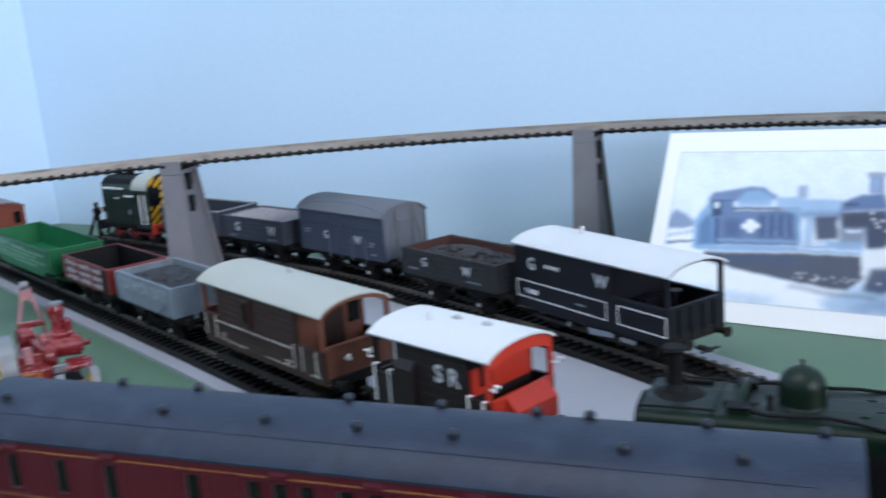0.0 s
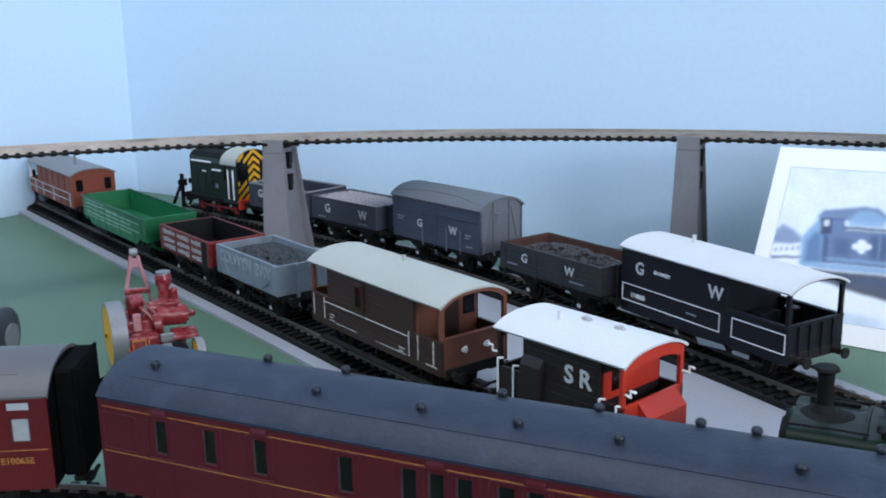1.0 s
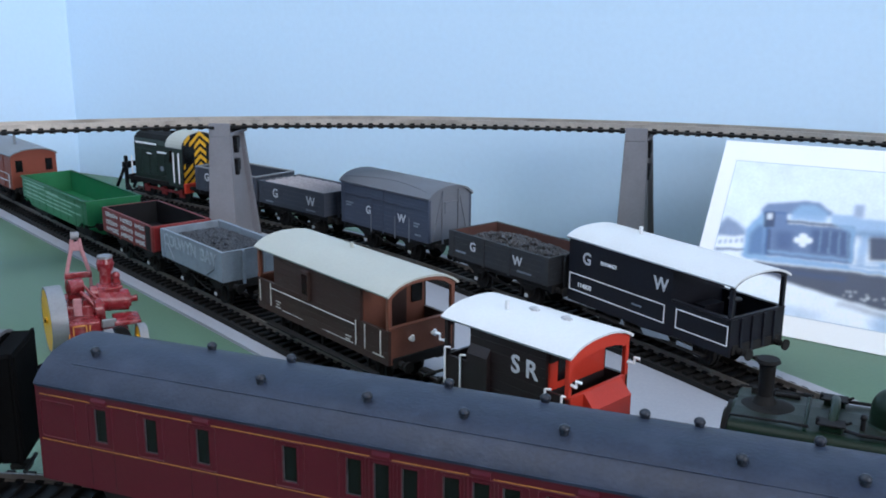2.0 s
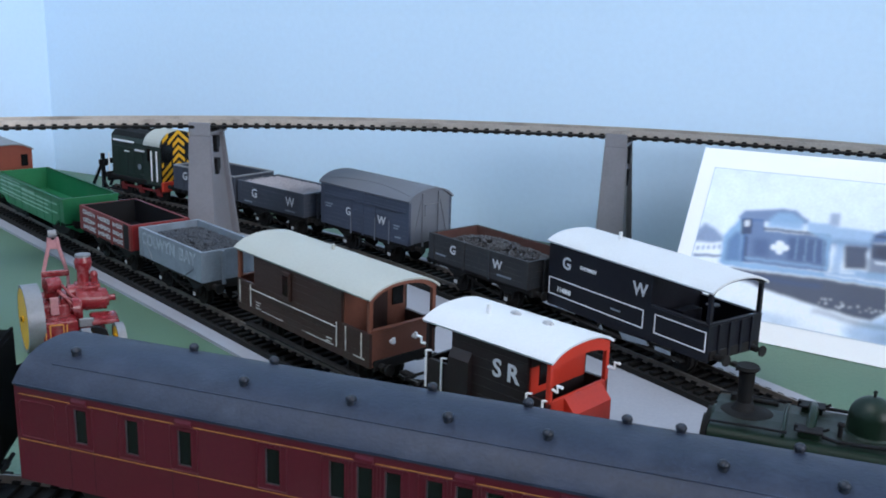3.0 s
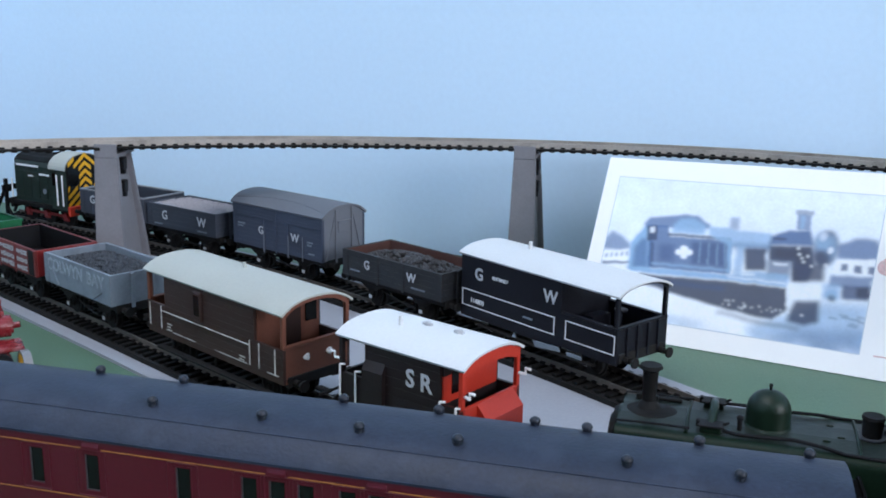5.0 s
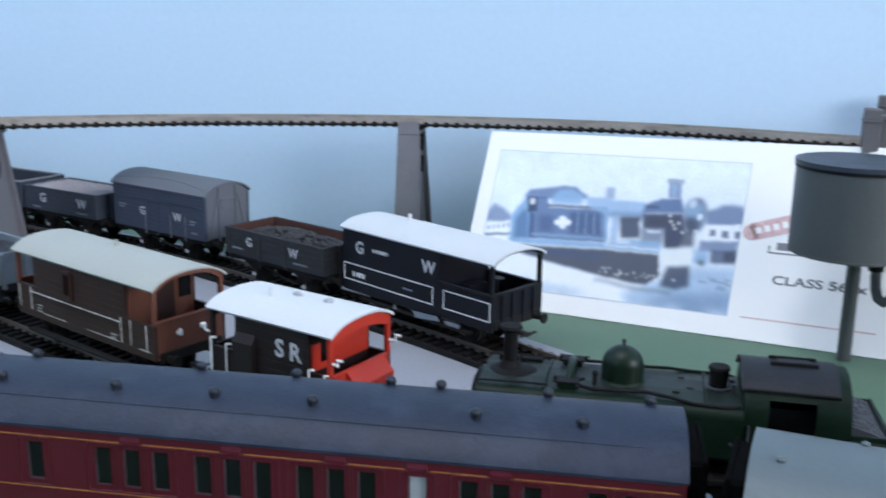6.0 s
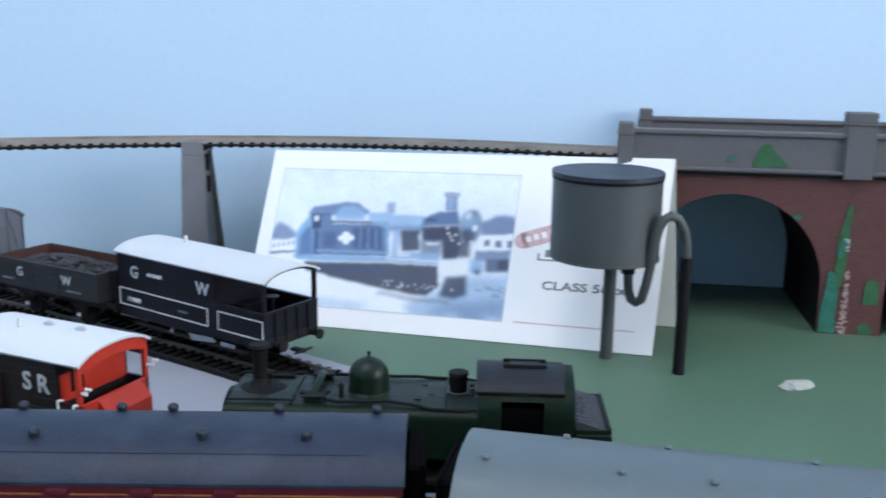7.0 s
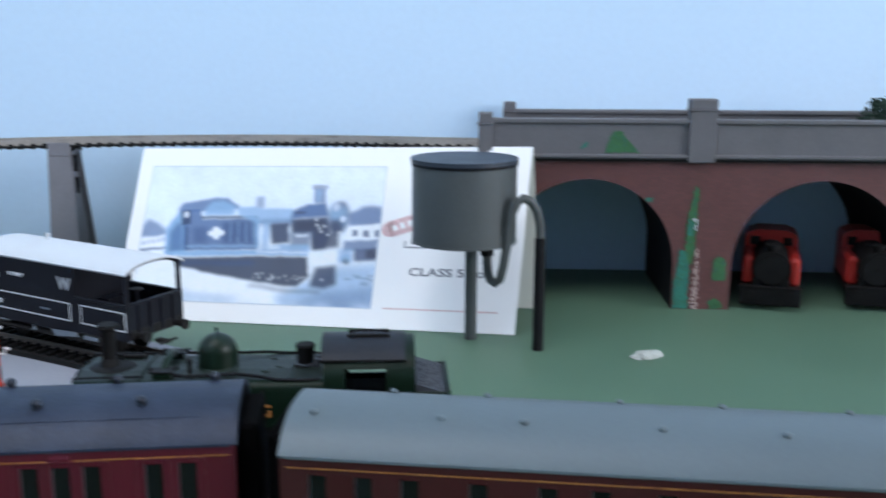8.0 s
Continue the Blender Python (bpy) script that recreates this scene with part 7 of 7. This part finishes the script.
part("arcade", bm, brick_material(), v, "dull red brick arches")
# the lining's near-black colour carries the shade under the arches
part("arch_lining", lining, ARCH_INSIDE, v, "dark inside of the arches, deepened in colour as shade", smooth=True)
for y0, y1, s in ((-2.0, 3.0, -1), (DEP - 3, DEP + 2, 1)):
    x0, dz = (2.5, 0.0) if s < 0 else (17.0, -1.2)
    bm = bmesh.new()
    box(bm, x0, LEN, y0, y1, 82.2, 101.6 + dz, bevel=0.3)
    parapet = part("parapet", bm, STONE_GREY, v, "grey stone parapet")
    boxpart("coping", STONE_GREY, parapet, x0, LEN, y0 - 1.4, y1 + 1.4, 101.4 + dz, 103.8 + dz, bevel=0.5)
    boxpart("string_course", STONE_GREY, parapet, x0, LEN, y0 - 1.8, y1 + (1.8 if s > 0 else 0), 83.2, 85.2, bevel=0.5)
    boxpart("shadow_line", LOCO_BLACK, parapet, x0 + 0.5, LEN - 0.5, y0 - 0.5, y1 - 0.5, 81.4, 82.6)
    for x, wd, zt in ((2.5, 7.5, 106.7), (113.5, 14.0, 114.5), (239.0, 14.0, 114.5), (371.0, 11.0, 107.0)) if s < 0 else ((17.4, 7.4, 107.0), (371.0, 11.0, 107.0)):
        bm = bmesh.new()
        box(bm, x, x + wd, y0 - 2.4, y1 + 2.4, 81.2, zt - 5.6, bevel=0.4)
        box(bm, x - 0.6, x + wd + 0.6, y0 - 3.0, y1 + 3.0, zt - 6.2, zt - 5.2, bevel=0.3)
        box(bm, x, x + wd, y0 - 2.4, y1 + 2.4, zt - 5.4, zt, bevel=0.5)
        part("pilaster", bm, STONE_GREY, v, "grey capped pilaster")
bm = bmesh.new()
box(bm, 2.4, LEN - 0.4, 3, DEP - 3, 81.5, 83.4)
part("deck", bm, STONE_GREY, v)
# unseen strip added to close the gap and keep light off the wall
boxpart("rear_ledge", STONE_GREY, v, 2.5, LEN, DEP + 2.2, 93.5, 76, 82.5, bevel=0.3)
rng = random.Random(11)


def daubs(name, material, n, fx, fz, r0, r1, label, y=-0.2):
    """Small flat painted or glued tufts on the front face."""
    bm = bmesh.new()
    for _ in range(n):
        t = rng.random()
        r = rng.uniform(r0, r1)
        bmesh.ops.create_icosphere(bm, subdivisions=1, radius=1, matrix=Matrix.Translation((fx(t), y, fz(t))) @ Matrix.Diagonal((r, 0.28, r * rng.uniform(0.7, 1.4), 1)))
    ob = part(name, bm, material, v, label)
    ob["kind"] = "stuff"


def painted_patch(name, material, outline, label, y=-0.02, rough=0.5):
    """A ragged dab of thick paint on the front face: an outline of (x, z) pairs, broken up along its edge."""
    pts = []
    for (xa, za), (xb, zb) in zip(outline, outline[1:] + outline[:1]):
        n = max(2, int(math.hypot(xb - xa, zb - za) / 0.8))
        pts += [(xa + (xb - xa) * i / n + rng.gauss(0, rough) * 0.7, za + (zb - za) * i / n + rng.gauss(0, rough) * 0.7) for i in range(n)]
    bm = bmesh.new()
    prism(bm, pts, y - 0.3, y, axis="y")
    part(name, bm, material, v, label)


painted_patch("moss_patch", MOSS, [(70.0, 86.0), (71.5, 93.0), (74.0, 97.0), (77.5, 97.6), (81.0, 93.5), (84.5, 89.5), (87.5, 86.0)], "bright green painted moss on the parapet", -2.0)
painted_patch("moss_patch", IVY_TEAL, [(57.0, 88.0), (60.0, 89.0), (60.5, 91.5), (58.0, 90.5)], "small teal paint mark on the parapet", -2.0, 0.3)
painted_patch("creeper", MOSS, [(119.2, 68.5), (121.4, 66.0), (120.6, 57.0), (121.2, 48.0), (120.6, 38.0), (119.6, 26.0), (116.0, 24.0), (115.6, 34.0), (115.4, 44.0), (116.0, 52.0), (117.6, 60.0)], "green painted creeper climbing the pier")
painted_patch("creeper", IVY_TEAL, [(110.0, 0.4), (109.8, 8.0), (110.2, 16.0), (111.5, 23.0), (112.6, 34.0), (116.0, 32.0), (118.2, 22.0), (117.6, 10.0), (118.4, 0.4)], "teal green painted creeper on the brick pier", -0.34)
painted_patch("creeper", IVY_TEAL, [(115.8, 42.0), (118.6, 41.0), (119.4, 48.0), (117.0, 50.5)], "teal paint on the creeper", -0.34, 0.4)
painted_patch("creeper", MOSS, [(130.6, 16.0), (130.8, 27.0), (133.5, 30.0), (137.5, 28.5), (138.3, 17.0)], "green painted tuft by the arch")
painted_patch("creeper", IVY_TEAL, [(92.5, 60.0), (93.2, 62.0), (97.0, 61.5), (96.0, 59.6)], "small teal tuft by the arch", -0.02, 0.25)
painted_patch("creeper", MOSS, [(130.0, 0.4), (129.0, 4.0), (133.0, 7.0), (137.0, 3.0), (137.0, 0.4)], "dull green growth at the foot of the pier")
PINK_BLOSSOM = paint("pale_pink_blossom", (0.36, 0.26, 0.235), 0.7, var=0.4, big=500)
daubs("blossom", PINK_BLOSSOM, 150, lambda t: 121.6 + rng.gauss(0, 1.1) * (1 - 0.5 * t), lambda t: 0.8 + 34 * t ** 1.3 + rng.uniform(-1, 1), 0.3, 0.8, "pale blossom dabs beside the creeper", -0.3)
daubs("blossom", PALE_MARK, 22, lambda t: 120.2 + rng.gauss(0, 0.7), lambda t: 44 + 7 * t, 0.3, 0.7, "white dabs on the creeper", -0.4)

# --- red engines standing inside the second arch
def red_engine(lx, ly, turn):
    e = thing("small_engine", B @ Matrix.Translation((lx * 0.001, ly * 0.001, 0)) @ pose(0, 0, 0, 0, 0, turn), "small red engine with black smokebox parked under the arch", "toy engine", "engines under the arch")
    bm = bmesh.new()
    box(bm, -15, 15, 4, 60, 8, 12, bevel=0.4)
    box(bm, -16, 16, 3, 5, 3.0, 13, bevel=0.5)
    box(bm, -16.4, 16.4, 2.6, 9, 12.6, 13.4, bevel=0.2)
    part("footplate", bm, LOCO_BLACK, e)
    bm = bmesh.new()
    for s in (-1, 1):
        box(bm, min(s * 9.0, s * 15.2), max(s * 9.0, s * 15.2), 12, 45, 12, 28, bevel=1.8)
    prism(bm, [(-14.5, 12), (14.5, 12), (14.5, 33.5), (13.2, 36), (8, 38), (-8, 38), (-13.2, 36), (-14.5, 33.5)], 42, 62, axis="y")
    part("tank_and_cab", bm, ENGINE_RED, e, "red side tanks and cab")
    bm = bmesh.new()
    rod(bm, (0, 6, 22.5), (0, 44, 22.5), 10, 28)
    rod(bm, (0, 4.6, 22.5), (0, 6, 22.5), 8, 24)
    rod(bm, (0, 4.0, 22.5), (0, 4.8, 22.5), 1.2, 10)
    box(bm, -9.5, 9.5, 6, 12, 12, 17, bevel=0.4)
    rod(bm, (0, 10, 30), (0, 10, 34.5), 2.8, 14, 3.2)
    rod(bm, (0, 10, 34.5), (0, 10, 36), 4.0, 14)
    ball(bm, (0, 26, 31), 4.6)
    part("smokebox", bm, LOCO_BLACK, e, "black smokebox and chimney", smooth=True)
    for s in (-1, 1):
        bm = bmesh.new()
        rod(bm, (s * 10.5, 4, 10), (s * 10.5, -1.4, 10), 1.4, 10)
        rod(bm, (s * 10.5, -1, 10), (s * 10.5, -1.8, 10), 2.6, 14)
        part("buffer", bm, LOCO_BLACK, e)
        boxpart("cab_window", WINDOW_DARK, e, s * 9 - 2.6, s * 9 + 2.6, 41.7, 42.1, 29, 34)
    for y in (16, 32, 48):
        for s in (-1, 1):
            bm = bmesh.new()
            rod(bm, (s * 7.4, y, 6.5), (s * 9.4, y, 6.5), 6.5, 20)
            part("wheel", bm, UNDER, e)
    return e


red_engine(161.2, -5, -15)
red_engine(219.0, -4, -12)

# --- small pale scrap on the grass
v = thing("paper_scrap", pose(0.1905, 0.186, 0.0, 0, 0, 20), "small crumpled off-white scrap lying on the green board", "scrap")
bm = bmesh.new()
bmesh.ops.create_icosphere(bm, subdivisions=3, radius=1, matrix=Matrix.Diagonal((8.5, 4.5, 2.2, 1)))
for q in bm.verts:
    k = 1 + 0.35 * noise.noise(q.co * 0.35) + 0.15 * noise.noise(q.co * 0.9)
    q.co = Vector((q.co.x * k, q.co.y * k, max(q.co.z * k, -0.2) + 0.3))
part("crumple", bm, CREAM_ROOF, v)

# --- dark bush on the viaduct
v = thing("bush", B @ Matrix.Translation((0.2465, 0.045, 0.0834)) @ Matrix.Diagonal((1.2, 1.15, 1.0, 1)), "dark green model bush standing on the viaduct", "bush")
bm = bmesh.new()
tube(bm, [(0, 0, 0), (0.5, 0.3, 8), (0, 0, 18)], 1.6, 8)
for k in range(5):
    a = k * 1.3
    tube(bm, [(0, 0, 9 + k), (7 * math.cos(a), 7 * math.sin(a), 17 + k), (12 * math.cos(a), 12 * math.sin(a), 21 + k)], 0.7, 6)
part("trunk", bm, paint("dark_bark", (0.05, 0.04, 0.03), 0.9, var=0.3, big=200), v)
bm = bmesh.new()
rng = random.Random(21)
for _ in range(900):
    d = Vector((rng.gauss(0, 1), rng.gauss(0, 1), rng.gauss(0, 1))).normalized()
    p = Vector((d.x * 22, d.y * 16, 21 + d.z * 12)) * 1.0
    p = Vector((0, 0, 21)) + (p - Vector((0, 0, 21))) * rng.uniform(0.55, 1.0) * (1 + 0.25 * noise.noise(d * 2.2))
    bmesh.ops.create_icosphere(bm, subdivisions=1, radius=rng.uniform(0.9, 1.9), matrix=Matrix.Translation(p) @ Euler((rng.uniform(0, 3), rng.uniform(0, 3), 0)).to_matrix().to_4x4() @ Matrix.Diagonal((1, 0.55, 0.4, 1)))
part("crown", bm, BUSH, v, "ragged dark leaf clumps")["kind"] = "stuff"

# --- pieces of the tracks
for t, line, z in TRACKS:
    for i, p in enumerate(line):
        d = (line[min(i + 1, len(line) - 1)] - line[max(i - 1, 0)]).normalized()
        s = new("sleeper", SLEEPER_MESH)
        s.parent = t
        s.matrix_basis = Matrix.Translation((p.x, p.y, z)) @ pose(0, 0, 0, 0, 0, math.degrees(math.atan2(d.y, d.x)))
